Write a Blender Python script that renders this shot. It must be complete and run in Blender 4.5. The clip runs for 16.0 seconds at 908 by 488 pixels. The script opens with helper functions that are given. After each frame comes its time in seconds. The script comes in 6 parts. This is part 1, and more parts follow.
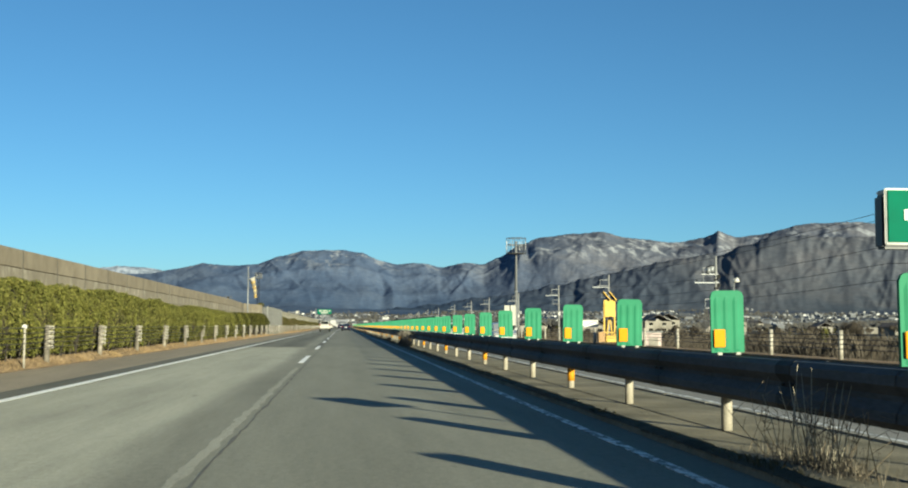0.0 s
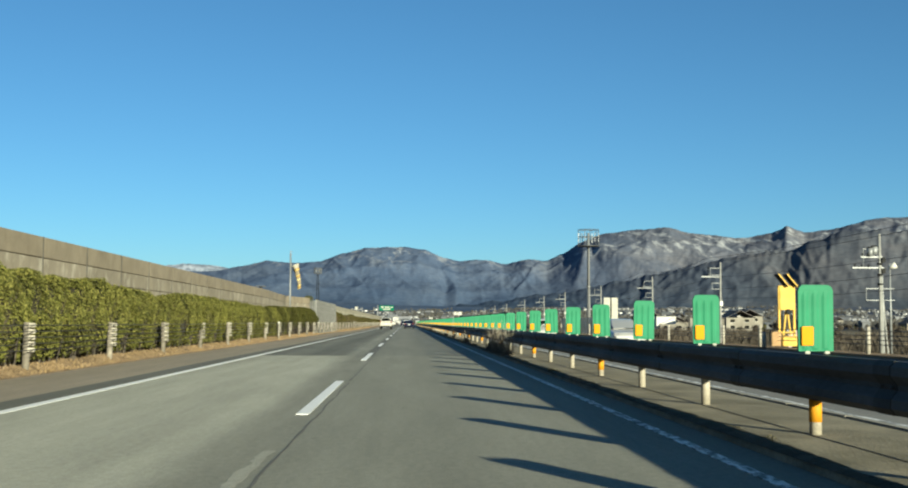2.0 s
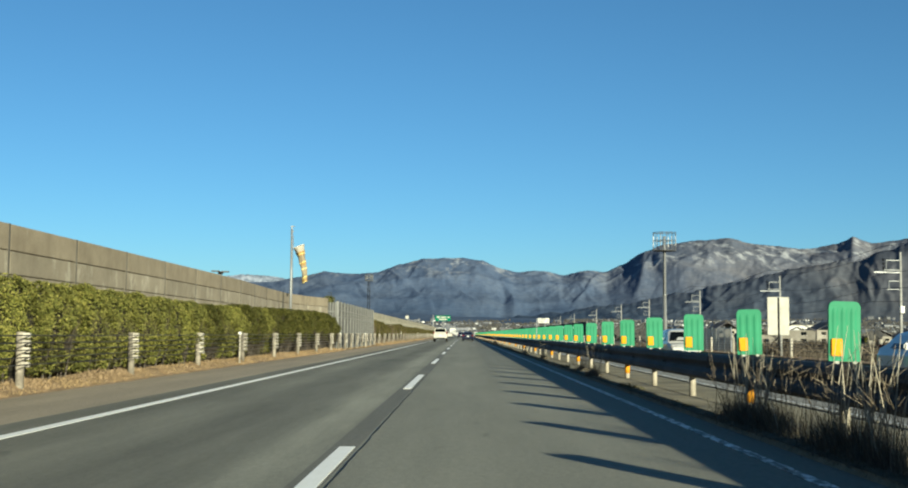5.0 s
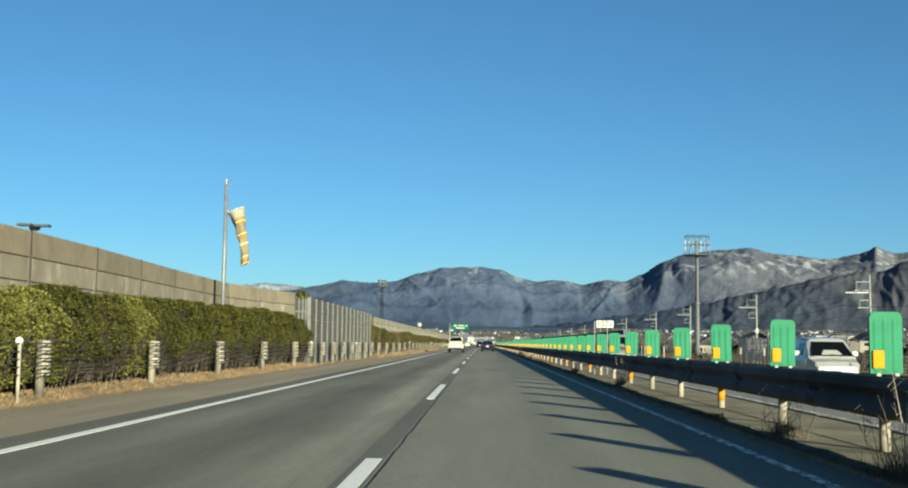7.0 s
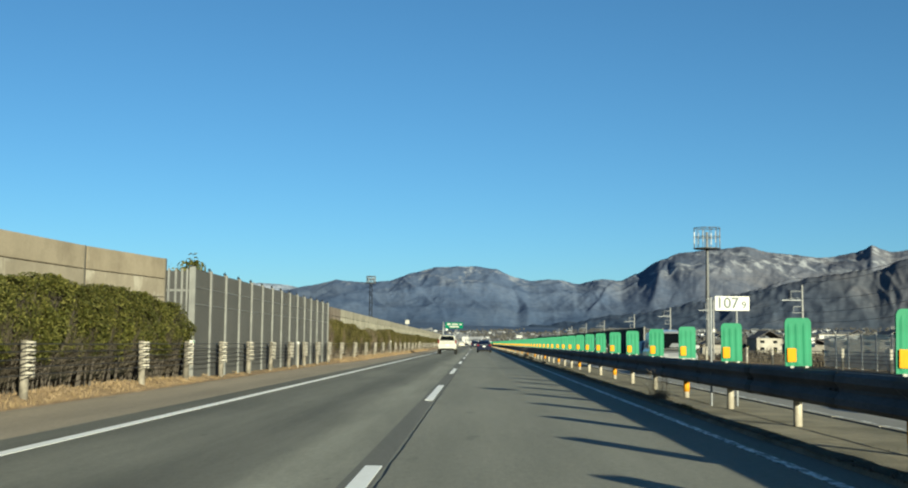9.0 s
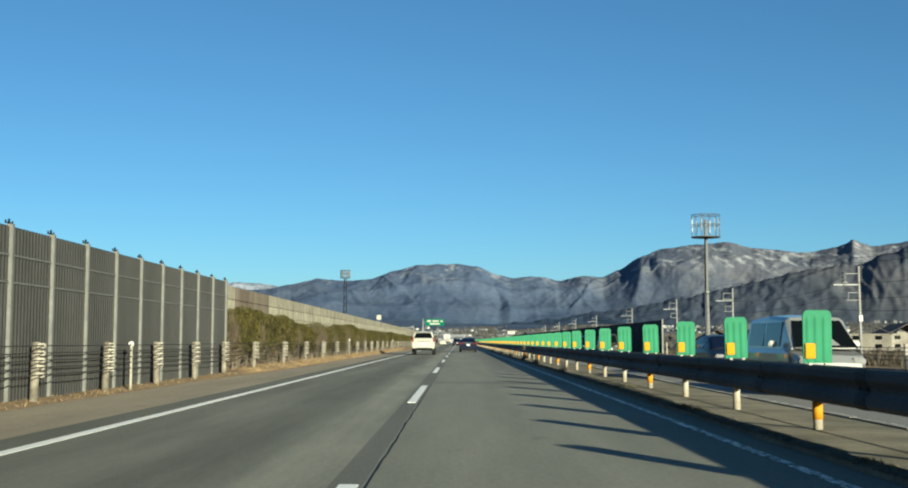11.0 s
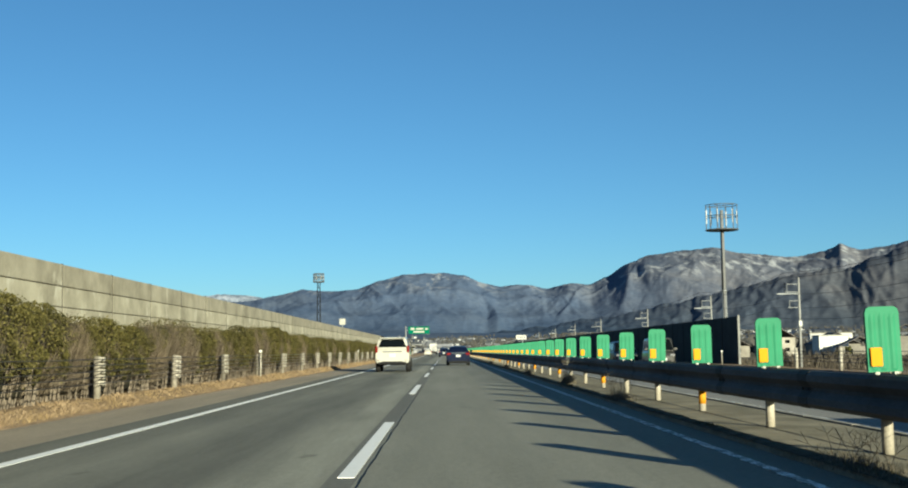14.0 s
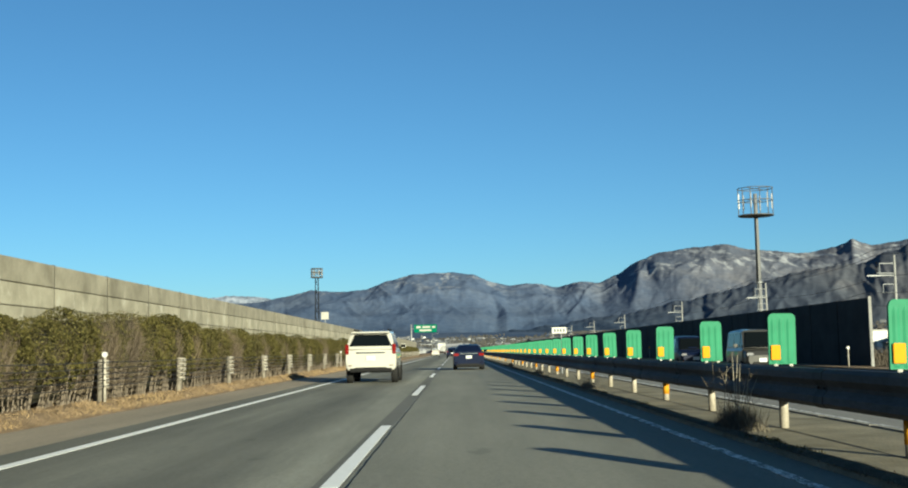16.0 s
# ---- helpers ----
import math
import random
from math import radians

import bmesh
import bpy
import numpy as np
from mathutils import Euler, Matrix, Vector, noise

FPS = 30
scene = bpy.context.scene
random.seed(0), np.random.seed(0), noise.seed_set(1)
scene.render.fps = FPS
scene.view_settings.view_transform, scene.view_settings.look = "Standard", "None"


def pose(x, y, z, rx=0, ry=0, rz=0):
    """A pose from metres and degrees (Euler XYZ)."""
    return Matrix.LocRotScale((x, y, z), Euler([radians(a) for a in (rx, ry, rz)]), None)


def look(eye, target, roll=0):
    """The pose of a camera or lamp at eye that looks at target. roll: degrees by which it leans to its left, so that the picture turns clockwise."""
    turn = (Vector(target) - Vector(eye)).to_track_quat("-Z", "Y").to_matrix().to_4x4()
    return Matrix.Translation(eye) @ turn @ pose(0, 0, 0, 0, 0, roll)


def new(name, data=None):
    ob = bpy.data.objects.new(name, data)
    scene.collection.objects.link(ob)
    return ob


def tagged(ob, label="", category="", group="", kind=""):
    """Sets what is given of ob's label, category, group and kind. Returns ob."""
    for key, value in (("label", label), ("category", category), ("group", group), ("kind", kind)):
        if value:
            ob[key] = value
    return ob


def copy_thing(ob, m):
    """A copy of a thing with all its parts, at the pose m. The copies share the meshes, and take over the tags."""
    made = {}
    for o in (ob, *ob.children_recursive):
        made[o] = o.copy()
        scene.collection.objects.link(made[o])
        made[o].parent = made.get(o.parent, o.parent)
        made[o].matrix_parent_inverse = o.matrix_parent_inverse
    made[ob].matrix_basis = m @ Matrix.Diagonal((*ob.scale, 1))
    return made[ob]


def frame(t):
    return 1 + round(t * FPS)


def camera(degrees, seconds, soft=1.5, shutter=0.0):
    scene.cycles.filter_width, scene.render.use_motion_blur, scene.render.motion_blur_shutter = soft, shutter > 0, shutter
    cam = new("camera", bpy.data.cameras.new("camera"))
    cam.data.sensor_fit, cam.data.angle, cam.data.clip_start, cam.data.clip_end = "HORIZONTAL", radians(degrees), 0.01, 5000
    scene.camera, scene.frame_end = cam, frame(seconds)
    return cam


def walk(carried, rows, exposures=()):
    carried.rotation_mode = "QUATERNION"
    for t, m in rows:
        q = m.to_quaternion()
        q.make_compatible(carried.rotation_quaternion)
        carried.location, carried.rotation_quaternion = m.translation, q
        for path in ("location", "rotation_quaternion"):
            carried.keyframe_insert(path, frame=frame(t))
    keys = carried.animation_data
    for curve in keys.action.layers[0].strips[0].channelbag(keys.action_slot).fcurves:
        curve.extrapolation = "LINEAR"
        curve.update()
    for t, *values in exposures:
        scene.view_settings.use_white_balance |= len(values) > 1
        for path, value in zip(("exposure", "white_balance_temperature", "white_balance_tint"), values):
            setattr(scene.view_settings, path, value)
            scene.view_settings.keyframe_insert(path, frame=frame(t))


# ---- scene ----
cam = camera(43.099, 16.0, soft=2.0)
PATH = [
    (0.0, (0.2127, -7.4151, 1.120), (1.1647, 2.5140, 1.8316), 0.285),
    (0.5, (0.2219, -2.4548, 1.120), (1.0284, 7.4880, 1.8198), 0.308),
    (1.0, (0.2253, 2.4519, 1.120), (0.8942, 12.4057, 1.8092), 0.268),
    (1.5, (0.2234, 8.4196, 1.120), (0.7453, 18.3826, 1.8024), 0.297),
    (2.0, (0.2166, 13.1944, 1.120), (0.6280, 23.1625, 1.8028), 0.267),
    (2.5, (0.2055, 18.1315, 1.120), (0.5241, 28.1027, 1.8087), 0.259),
    (3.0, (0.1904, 23.1264, 1.120), (0.4137, 33.0991, 1.8237), 0.258),
    (3.5, (0.1720, 28.8978, 1.120), (0.2938, 38.8712, 1.8392), 0.284),
    (4.0, (0.1507, 33.7281, 1.120), (0.1992, 43.7007, 1.8586), 0.292),
    (4.5, (0.1278, 38.6956, 1.120), (0.1047, 48.6667, 1.8784), 0.354),
    (5.0, (0.1023, 43.8548, 1.120), (0.0129, 53.8241, 1.8987), 0.489),
    (5.5, (0.0749, 49.0821, 1.120), (-0.0724, 59.0490, 1.9193), 0.641),
    (6.0, (0.0466, 54.2536, 1.120), (-0.1474, 64.2181, 1.9397), 0.754),
    (6.5, (0.0180, 59.2457, 1.120), (-0.2083, 69.2078, 1.9594), 0.771),
    (7.0, (-0.0103, 64.1067, 1.120), (-0.2608, 74.0666, 1.9788), 0.722),
    (7.5, (-0.0382, 70.0714, 1.120), (-0.2924, 80.0302, 1.9901), 0.725),
    (8.0, (-0.0649, 74.8005, 1.120), (-0.3106, 84.7595, 1.9911), 0.716),
    (8.5, (-0.0902, 79.8295, 1.120), (-0.3204, 89.7894, 1.9849), 0.726),
    (9.0, (-0.1135, 84.7584, 1.120), (-0.3185, 94.7195, 1.9770), 0.615),
    (9.5, (-0.1354, 89.8838, 1.120), (-0.3088, 99.8462, 1.9690), 0.497),
    (10.0, (-0.1540, 95.2840, 1.120), (-0.2862, 105.2476, 1.9622), 0.367),
    (10.5, (-0.1687, 100.7821, 1.120), (-0.2553, 110.7465, 1.9588), 0.230),
    (11.0, (-0.1784, 106.2012, 1.120), (-0.2206, 116.1657, 1.9612), 0.091),
    (11.5, (-0.1824, 111.3643, 1.120), (-0.1865, 121.3280, 1.9717), -0.044),
    (12.0, (-0.1833, 116.3404, 1.120), (-0.1542, 126.3027, 1.9869), -0.177),
    (12.5, (-0.1788, 121.2344, 1.120), (-0.1276, 131.1954, 2.0009), -0.317),
    (13.0, (-0.1683, 126.2518, 1.120), (-0.0936, 136.2113, 2.0157), -0.449),
    (13.5, (-0.1514, 131.8725, 1.120), (-0.0707, 141.8305, 2.0319), -0.584),
    (14.0, (-0.1276, 136.8991, 1.120), (-0.0479, 146.8561, 2.0431), -0.709),
    (14.5, (-0.0963, 141.8580, 1.120), (-0.0142, 151.8150, 2.0426), -0.745),
    (15.0, (-0.0572, 146.6896, 1.120), (0.0058, 156.6452, 2.0595), -0.947),
    (15.5, (-0.0097, 152.5384, 1.120), (0.0310, 162.4944, 2.0568), -1.120),
    (16.0, (0.0467, 157.6239, 1.120), (0.0504, 167.5813, 2.0422), -1.214),
]
walk(cam, [(t, look(eye, target, roll)) for t, eye, target, roll in PATH], exposures=[(0.0, 1.42, 6450, -12), (16.0, 1.42, 6450, -12)])

# ---- light: low winter sun from behind and to the right ----
SUN_EL = radians(11.3)
SUN_X, SUN_Y = 0.418, -0.908          # where the sun stands, seen from above
sun = new("sun", bpy.data.lights.new("sun", "SUN"))
sun.data.energy, sun.data.angle, sun.data.color = 5.0, radians(0.5), (1.0, 0.86, 0.705)
sun.matrix_world = look((SUN_X * 100, SUN_Y * 100, 100 * math.tan(SUN_EL)), (0, 0, 0))
world = bpy.data.worlds.new("sky")
scene.world = world
world.use_nodes = True
wn, wl = world.node_tree.nodes, world.node_tree.links
sky = wn.new("ShaderNodeTexSky")
sky.sky_type, sky.sun_disc = "NISHITA", False
sky.sun_elevation, sky.sun_rotation = SUN_EL, math.atan2(SUN_X, SUN_Y)
sky.altitude, sky.air_density, sky.dust_density, sky.ozone_density = 300, 0.8, 0.4, 4.6
wl.new(sky.outputs[0], wn["Background"].inputs[0])
wn["Background"].inputs[1].default_value = 0.05

# ---- materials ----
TONE = 0.82                           # one scale for the base colours of all surfaces


def tone(c):
    return tuple(TONE * x for x in c)


def material(name, rough=0.7, metal=0.0):
    m = bpy.data.materials.new(name)
    m.use_nodes = True
    b = m.node_tree.nodes["Principled BSDF"]
    b.inputs["Roughness"].default_value, b.inputs["Metallic"].default_value = rough, metal
    return m, m.node_tree.nodes, m.node_tree.links, b


def coords(nodes, links, scale, world_space=True):
    mp = nodes.new("ShaderNodeMapping")
    mp.inputs["Scale"].default_value = scale
    if world_space:
        src = nodes.new("ShaderNodeNewGeometry").outputs["Position"]
    else:
        src = nodes.new("ShaderNodeTexCoord").outputs["Object"]
    links.new(src, mp.inputs[0])
    return mp.outputs[0]


def grain(nodes, links, vec, scale, detail=5.0, rough=0.6):
    t = nodes.new("ShaderNodeTexNoise")
    t.inputs["Scale"].default_value, t.inputs["Detail"].default_value, t.inputs["Roughness"].default_value = scale, detail, rough
    links.new(vec, t.inputs["Vector"])
    return t.outputs["Fac"]


def ramp(nodes, links, fac, stops):
    r = nodes.new("ShaderNodeValToRGB")
    els = r.color_ramp.elements
    while len(els) < len(stops):
        els.new(0.5)
    for e, (p, c) in zip(els, stops):
        e.position, e.color = p, (*c, 1) if len(c) == 3 else c
    links.new(fac, r.inputs[0])
    return r.outputs[0]


def mix(nodes, links, fac, a, b, mode="MIX"):
    n = nodes.new("ShaderNodeMix")
    n.data_type, n.blend_type = "RGBA", mode
    for sock, v in ((n.inputs[0], fac), (n.inputs[6], a), (n.inputs[7], b)):
        if isinstance(v, (int, float)):
            sock.default_value = v
        elif isinstance(v, tuple):
            sock.default_value = (*v, 1)
        else:
            links.new(v, sock)
    return n.outputs[2]


def bump(nodes, links, fac, bsdf, strength=0.3, dist=0.01):
    n = nodes.new("ShaderNodeBump")
    n.inputs["Strength"].default_value, n.inputs["Distance"].default_value = strength, dist
    links.new(fac, n.inputs["Height"])
    links.new(n.outputs[0], bsdf.inputs["Normal"])


def surface(name, low, high, big=1.0, fine=30.0, rough=0.75, metal=0.0, relief=0.3, dist=0.01, stretch=(1, 1, 1), vary=0.0):
    """A two-scale surface: broad stains and fine grain between two colours."""
    m, n, l, b = material(name, rough, metal)
    v = coords(n, l, stretch)
    broad, small = grain(n, l, v, big), grain(n, l, v, fine, 3)
    c = ramp(n, l, broad, [(0.3, tone(low)), (0.7, tone(high))])
    c = mix(n, l, 0.35, c, ramp(n, l, small, [(0.3, (0.25, 0.25, 0.25)), (0.75, (0.8, 0.8, 0.8))]), "OVERLAY")
    if vary:
        rnd = n.new("ShaderNodeObjectInfo").outputs["Random"]
        c = mix(n, l, 1.0, c, ramp(n, l, rnd, [(0, (1 - vary,) * 3), (1, (1, 1, 1))]), "MULTIPLY")
    l.new(c, b.inputs["Base Color"])
    if rough >= 0.7:
        b.inputs["Specular IOR Level"].default_value = 0.2
    if relief:
        bump(n, l, small, b, relief, dist)
    return m


def paint(name, color, rough=0.35, metal=0.0, coat=0.0, dirt=0.12):
    color = tone(color)
    m, n, l, b = material(name, rough, metal)
    v = coords(n, l, (1, 1, 1), False)
    f = grain(n, l, v, 3.0)
    c = ramp(n, l, f, [(0.3, tuple(x * (1 - dirt * 2) for x in color)), (0.65, color)])
    l.new(c, b.inputs["Base Color"])
    b.inputs["Coat Weight"].default_value = coat
    return m


def asphalt(name, low, high, tracks=()):
    """Worn asphalt; tracks are (x, brightness) across the lane: polished wheel tracks and darker oil strips."""
    low, high = tone(low), tone(high)
    m, n, l, b = material(name, 0.85)
    b.inputs["Specular IOR Level"].default_value = 0.3
    broad = grain(n, l, coords(n, l, (1.3, 0.02, 1)), 1.0, 4)
    patch = grain(n, l, coords(n, l, (0.8, 0.09, 1)), 1.0, 6, 0.7)
    fine = grain(n, l, coords(n, l, (1, 1, 1)), 70, 4, 0.75)
    c = ramp(n, l, broad, [(0.3, low), (0.72, high)])
    c = mix(n, l, 0.5, c, ramp(n, l, patch, [(0.35, tuple(0.8 * x for x in low)), (0.65, high)]))
    if tracks:
        pos = n.new("ShaderNodeSeparateXYZ")
        l.new(coords(n, l, (1, 1, 1)), pos.inputs[0])
        wob = n.new("ShaderNodeMath")
        wob.operation = "MULTIPLY_ADD"
        l.new(grain(n, l, coords(n, l, (0.5, 0.05, 1)), 1.0, 5, 0.7), wob.inputs[0])
        wob.inputs[1].default_value = 0.9
        l.new(pos.outputs[0], wob.inputs[2])
        across = n.new("ShaderNodeMapRange")
        across.inputs[1].default_value, across.inputs[2].default_value = -5.55, 3.95
        l.new(wob.outputs[0], across.inputs[0])
        bands = ramp(n, l, across.outputs[0], [((x + 6.0) / 9.5, (0.5 * k, 0.5 * k, 0.49 * k)) for x, k in tracks])
        c = mix(n, l, 1.0, mix(n, l, 1.0, c, bands, "MULTIPLY"), (2.0, 2.0, 2.0), "MULTIPLY")
    c = mix(n, l, 0.55, c, ramp(n, l, fine, [(0.3, (0.2, 0.2, 0.2)), (0.75, (0.8, 0.8, 0.8))]), "OVERLAY")
    speck = grain(n, l, coords(n, l, (1, 0.5, 1)), 16, 6, 0.8)
    c = mix(n, l, 0.25, c, ramp(n, l, speck, [(0.36, (0.22, 0.22, 0.22)), (0.66, (0.78, 0.78, 0.78))]), "OVERLAY")
    # hairline cracks and small oil drips
    drip = ramp(n, l, grain(n, l, coords(n, l, (1.2, 0.45, 1)), 1.7, 3, 0.5), [(0.68, (0, 0, 0)), (0.73, (0.45, 0.45, 0.45))])
    c = mix(n, l, drip, c, tuple(0.55 * x for x in low))
    l.new(c, b.inputs["Base Color"])
    bump(n, l, fine, b, 0.5, 0.006)
    return m


def concrete(name, dark, pale, scuff, edge):
    """Cast concrete: soft cloudy stains, pale runs and scuffs, faint upright streaks; each panel a little different."""
    m, n, l, b = material(name, 0.9)
    cloud = grain(n, l, coords(n, l, (1, 1, 1)), 0.9, 6, 0.65)
    streak = grain(n, l, coords(n, l, (3.5, 3.5, 0.5)), 1.0, 5, 0.65)
    fine = grain(n, l, coords(n, l, (1, 1, 1)), 22, 4, 0.7)
    dark, pale, scuff = tone(dark), tone(pale), tone(scuff)
    c = ramp(n, l, cloud, [(0.33, dark), (0.62, pale)])
    c = mix(n, l, 0.13, c, ramp(n, l, streak, [(0.35, dark), (0.6, pale)]))
    runs = ramp(n, l, grain(n, l, coords(n, l, (1.5, 1.5, 0.8)), 1.1, 8, 0.68), [(edge, (0, 0, 0)), (edge + 0.1, (0.8, 0.8, 0.8))])
    c = mix(n, l, runs, c, scuff)
    c = mix(n, l, 0.22, c, ramp(n, l, fine, [(0.3, (0.25, 0.25, 0.25)), (0.75, (0.8, 0.8, 0.8))]), "OVERLAY")
    rnd = n.new("ShaderNodeObjectInfo").outputs["Random"]
    c = mix(n, l, 1.0, c, ramp(n, l, rnd, [(0, (0.84, 0.84, 0.83)), (1, (1, 1, 1))]), "MULTIPLY")
    l.new(c, b.inputs["Base Color"])
    bump(n, l, fine, b, 0.3, 0.006)
    return m


SLOW = [(-5.4, 0.8), (-4.75, 0.85), (-4.25, 0.95), (-3.75, 1.12), (-3.2, 0.92), (-2.6, 0.8), (-2.15, 1.0), (-1.7, 1.55), (-1.35, 1.5), (-1.1, 1.2)]
FAST = [(-1.0, 0.95), (-0.5, 1.04), (0.0, 1.06), (0.7, 0.98), (1.4, 1.04), (2.0, 1.0), (2.6, 0.9), (3.2, 0.82)]
M_ROAD = asphalt("asphalt_left_lane", (0.125, 0.124, 0.102), (0.255, 0.25, 0.205), SLOW)
M_ROADOLD = asphalt("asphalt_old", (0.376, 0.365, 0.291), (0.593, 0.576, 0.462), [(-4.9, 0.72), (-4.5, 0.95), (-3.9, 1.04), (-3.2, 1.0), (-2.6, 0.97), (-2.15, 1.05), (-1.85, 0.98), (-1.6, 0.76), (-1.35, 0.58), (-0.8, 0.6)])
M_ROAD2 = asphalt("asphalt_right_lane", (0.215, 0.213, 0.176), (0.285, 0.278, 0.23), FAST)
M_ROAD2OLD = asphalt("asphalt_right_lane_old", (0.242, 0.237, 0.19), (0.332, 0.323, 0.261), FAST)
M_ROAD3 = asphalt("asphalt_joint", (0.13, 0.13, 0.112), (0.185, 0.18, 0.155))
M_SHOULDER = asphalt("asphalt_shoulder", (0.279, 0.236, 0.173), (0.422, 0.353, 0.257))
M_OPPOSITE = asphalt("asphalt_opposite", (0.225, 0.217, 0.195), (0.3, 0.285, 0.255))


def worn_paint(name, amount):
    m, n, l, b = material(name, 0.6)
    f = grain(n, l, coords(n, l, (3, 1.2, 1)), 3.0, 6, 0.75)
    c = ramp(n, l, f, [(amount, (0.14, 0.14, 0.125)), (amount + 0.1, (0.74, 0.73, 0.69)), (0.8, (0.84, 0.83, 0.8))])
    l.new(c, b.inputs["Base Color"])
    bump(n, l, f, b, 0.2, 0.004)
    return m


M_LINE = worn_paint("road_paint", 0.24)
M_LINE_WORN = worn_paint("road_paint_worn", 0.46)
M_MEDIAN = surface("median_concrete", (0.15, 0.135, 0.092), (0.34, 0.30, 0.215), 0.9, 25, 0.9, relief=0.5, dist=0.02)
M_SOIL = surface("verge_soil", (0.17, 0.118, 0.07), (0.34, 0.24, 0.145), 1.5, 18, 0.95, relief=0.8, dist=0.04)
# edge dirt, darkened by the guardrail's shade put into its colour
M_DIRTSHADE = surface("dirt_rail_shade", (0.03, 0.027, 0.017), (0.12, 0.105, 0.068), 2.5, 22, 0.95, relief=0.8, dist=0.03)
M_GROUND = surface("far_ground", (0.10, 0.085, 0.055), (0.2, 0.17, 0.11), 0.02, 0.5, 0.95, relief=0)
M_KERB = surface("kerb_concrete", (0.26, 0.24, 0.2), (0.40, 0.375, 0.32), 2, 40, 0.9)
M_WALL = concrete("wall_concrete", (0.1778, 0.1443, 0.0994), (0.2772, 0.2323, 0.1654), (0.3142, 0.2772, 0.2147), 0.62)
M_WALL_LOW = concrete("wall_concrete_pale", (0.1857, 0.1566, 0.1135), (0.2816, 0.242, 0.1795), (0.4048, 0.3696, 0.2948), 0.53)
M_WALL_NORTH_TOP = concrete("wall_concrete_top", (0.19, 0.17, 0.122), (0.36, 0.33, 0.25), (0.48, 0.45, 0.36), 0.6)
M_WALL_NORTH = concrete("wall_concrete_stained", (0.23, 0.208, 0.148), (0.45, 0.415, 0.315), (0.55, 0.52, 0.42), 0.55)
M_WALL_RUST = surface("wall_stained", (0.085, 0.062, 0.05), (0.24, 0.20, 0.155), 0.6, 14, 0.9, stretch=(1, 1, 0.35))
M_HBEAM = surface("weathered_steel", (0.085, 0.076, 0.06), (0.14, 0.125, 0.10), 2, 30, 0.6, 0.3)
M_DARKPOST = surface("dark_steel", (0.045, 0.042, 0.036), (0.08, 0.074, 0.062), 2, 30, 0.7)
M_MAST = surface("mast_grey", (0.045, 0.046, 0.048), (0.085, 0.086, 0.088), 2, 20, 0.6, relief=0.1)
M_POLE = surface("pole_grey", (0.19, 0.19, 0.185), (0.29, 0.288, 0.28), 2, 20, 0.8, relief=0.1)
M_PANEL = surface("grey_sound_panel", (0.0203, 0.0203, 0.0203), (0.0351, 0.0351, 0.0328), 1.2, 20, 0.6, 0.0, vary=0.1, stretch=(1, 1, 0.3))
M_GALV = surface("galvanised_steel", (0.17, 0.175, 0.18), (0.26, 0.27, 0.28), 3, 40, 0.5, 0.3, relief=0.1)
M_RAIL = surface("rail_steel", (0.03, 0.031, 0.033), (0.125, 0.126, 0.126), 0.9, 30, 0.75, 0.0, relief=0.1, vary=0.2, stretch=(1, 0.3, 1))
M_SPLICE = surface("rail_splice", (0.02, 0.02, 0.021), (0.075, 0.075, 0.076), 2.0, 30, 0.7, relief=0.1, vary=0.3)
M_RAILTOP = surface("rail_cap_dark", (0.018, 0.018, 0.018), (0.04, 0.038, 0.036), 1.5, 30, 0.6)
M_POST = surface("post_paint", (0.26, 0.23, 0.175), (0.40, 0.36, 0.29), 4, 40, 0.6, relief=0.1, vary=0.15)
M_POSTDULL = surface("post_weathered", (0.13, 0.115, 0.093), (0.33, 0.295, 0.24), 5, 40, 0.7, relief=0.1, vary=0.45)
M_POSTWHITE = surface("post_white", (0.232, 0.21, 0.171), (0.464, 0.429, 0.364), 5, 40, 0.6, relief=0.1, vary=0.2)
M_CABLE = surface("cable_dark", (0.03, 0.028, 0.025), (0.06, 0.055, 0.05), 5, 60, 0.5, 0.5, relief=0)
M_GREEN = paint("board_green", (0.036, 0.2, 0.105), 0.6, 0, 0, 0.1)
M_ORANGE = paint("reflector_orange", (0.64, 0.275, 0.01), 0.7)
M_BAND = paint("reflector_band", (0.6, 0.27, 0.02), 0.6)
M_ORANGE.node_tree.nodes["Principled BSDF"].inputs["Coat Weight"].default_value = 0.0
for m in (M_GREEN, M_ORANGE, M_BAND):
    m.node_tree.nodes["Principled BSDF"].inputs["Specular IOR Level"].default_value = 0.12
M_BLACK = paint("dark_trim", (0.008, 0.008, 0.0085), 0.6)
M_WHITE = paint("white_enamel", (0.50, 0.49, 0.46), 0.5)
M_CREAM = paint("cream_enamel", (0.36, 0.35, 0.31), 0.7)
M_YELLOW = paint("machine_yellow", (0.62, 0.41, 0.10), 0.7)
M_SIGNGREEN = paint("sign_green", (0.0, 0.12, 0.066), 0.7)
M_SIGNBACK = paint("sign_back_dark", (0.03, 0.03, 0.035), 0.5)
M_INK = paint("sign_ink", (0.03, 0.05, 0.05), 0.5)
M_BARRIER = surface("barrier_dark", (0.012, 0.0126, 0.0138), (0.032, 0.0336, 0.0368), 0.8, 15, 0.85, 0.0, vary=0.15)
M_CARWHITE = paint("car_pearl_white", (0.41, 0.395, 0.35), 0.25, 0, 0.6, 0.02)
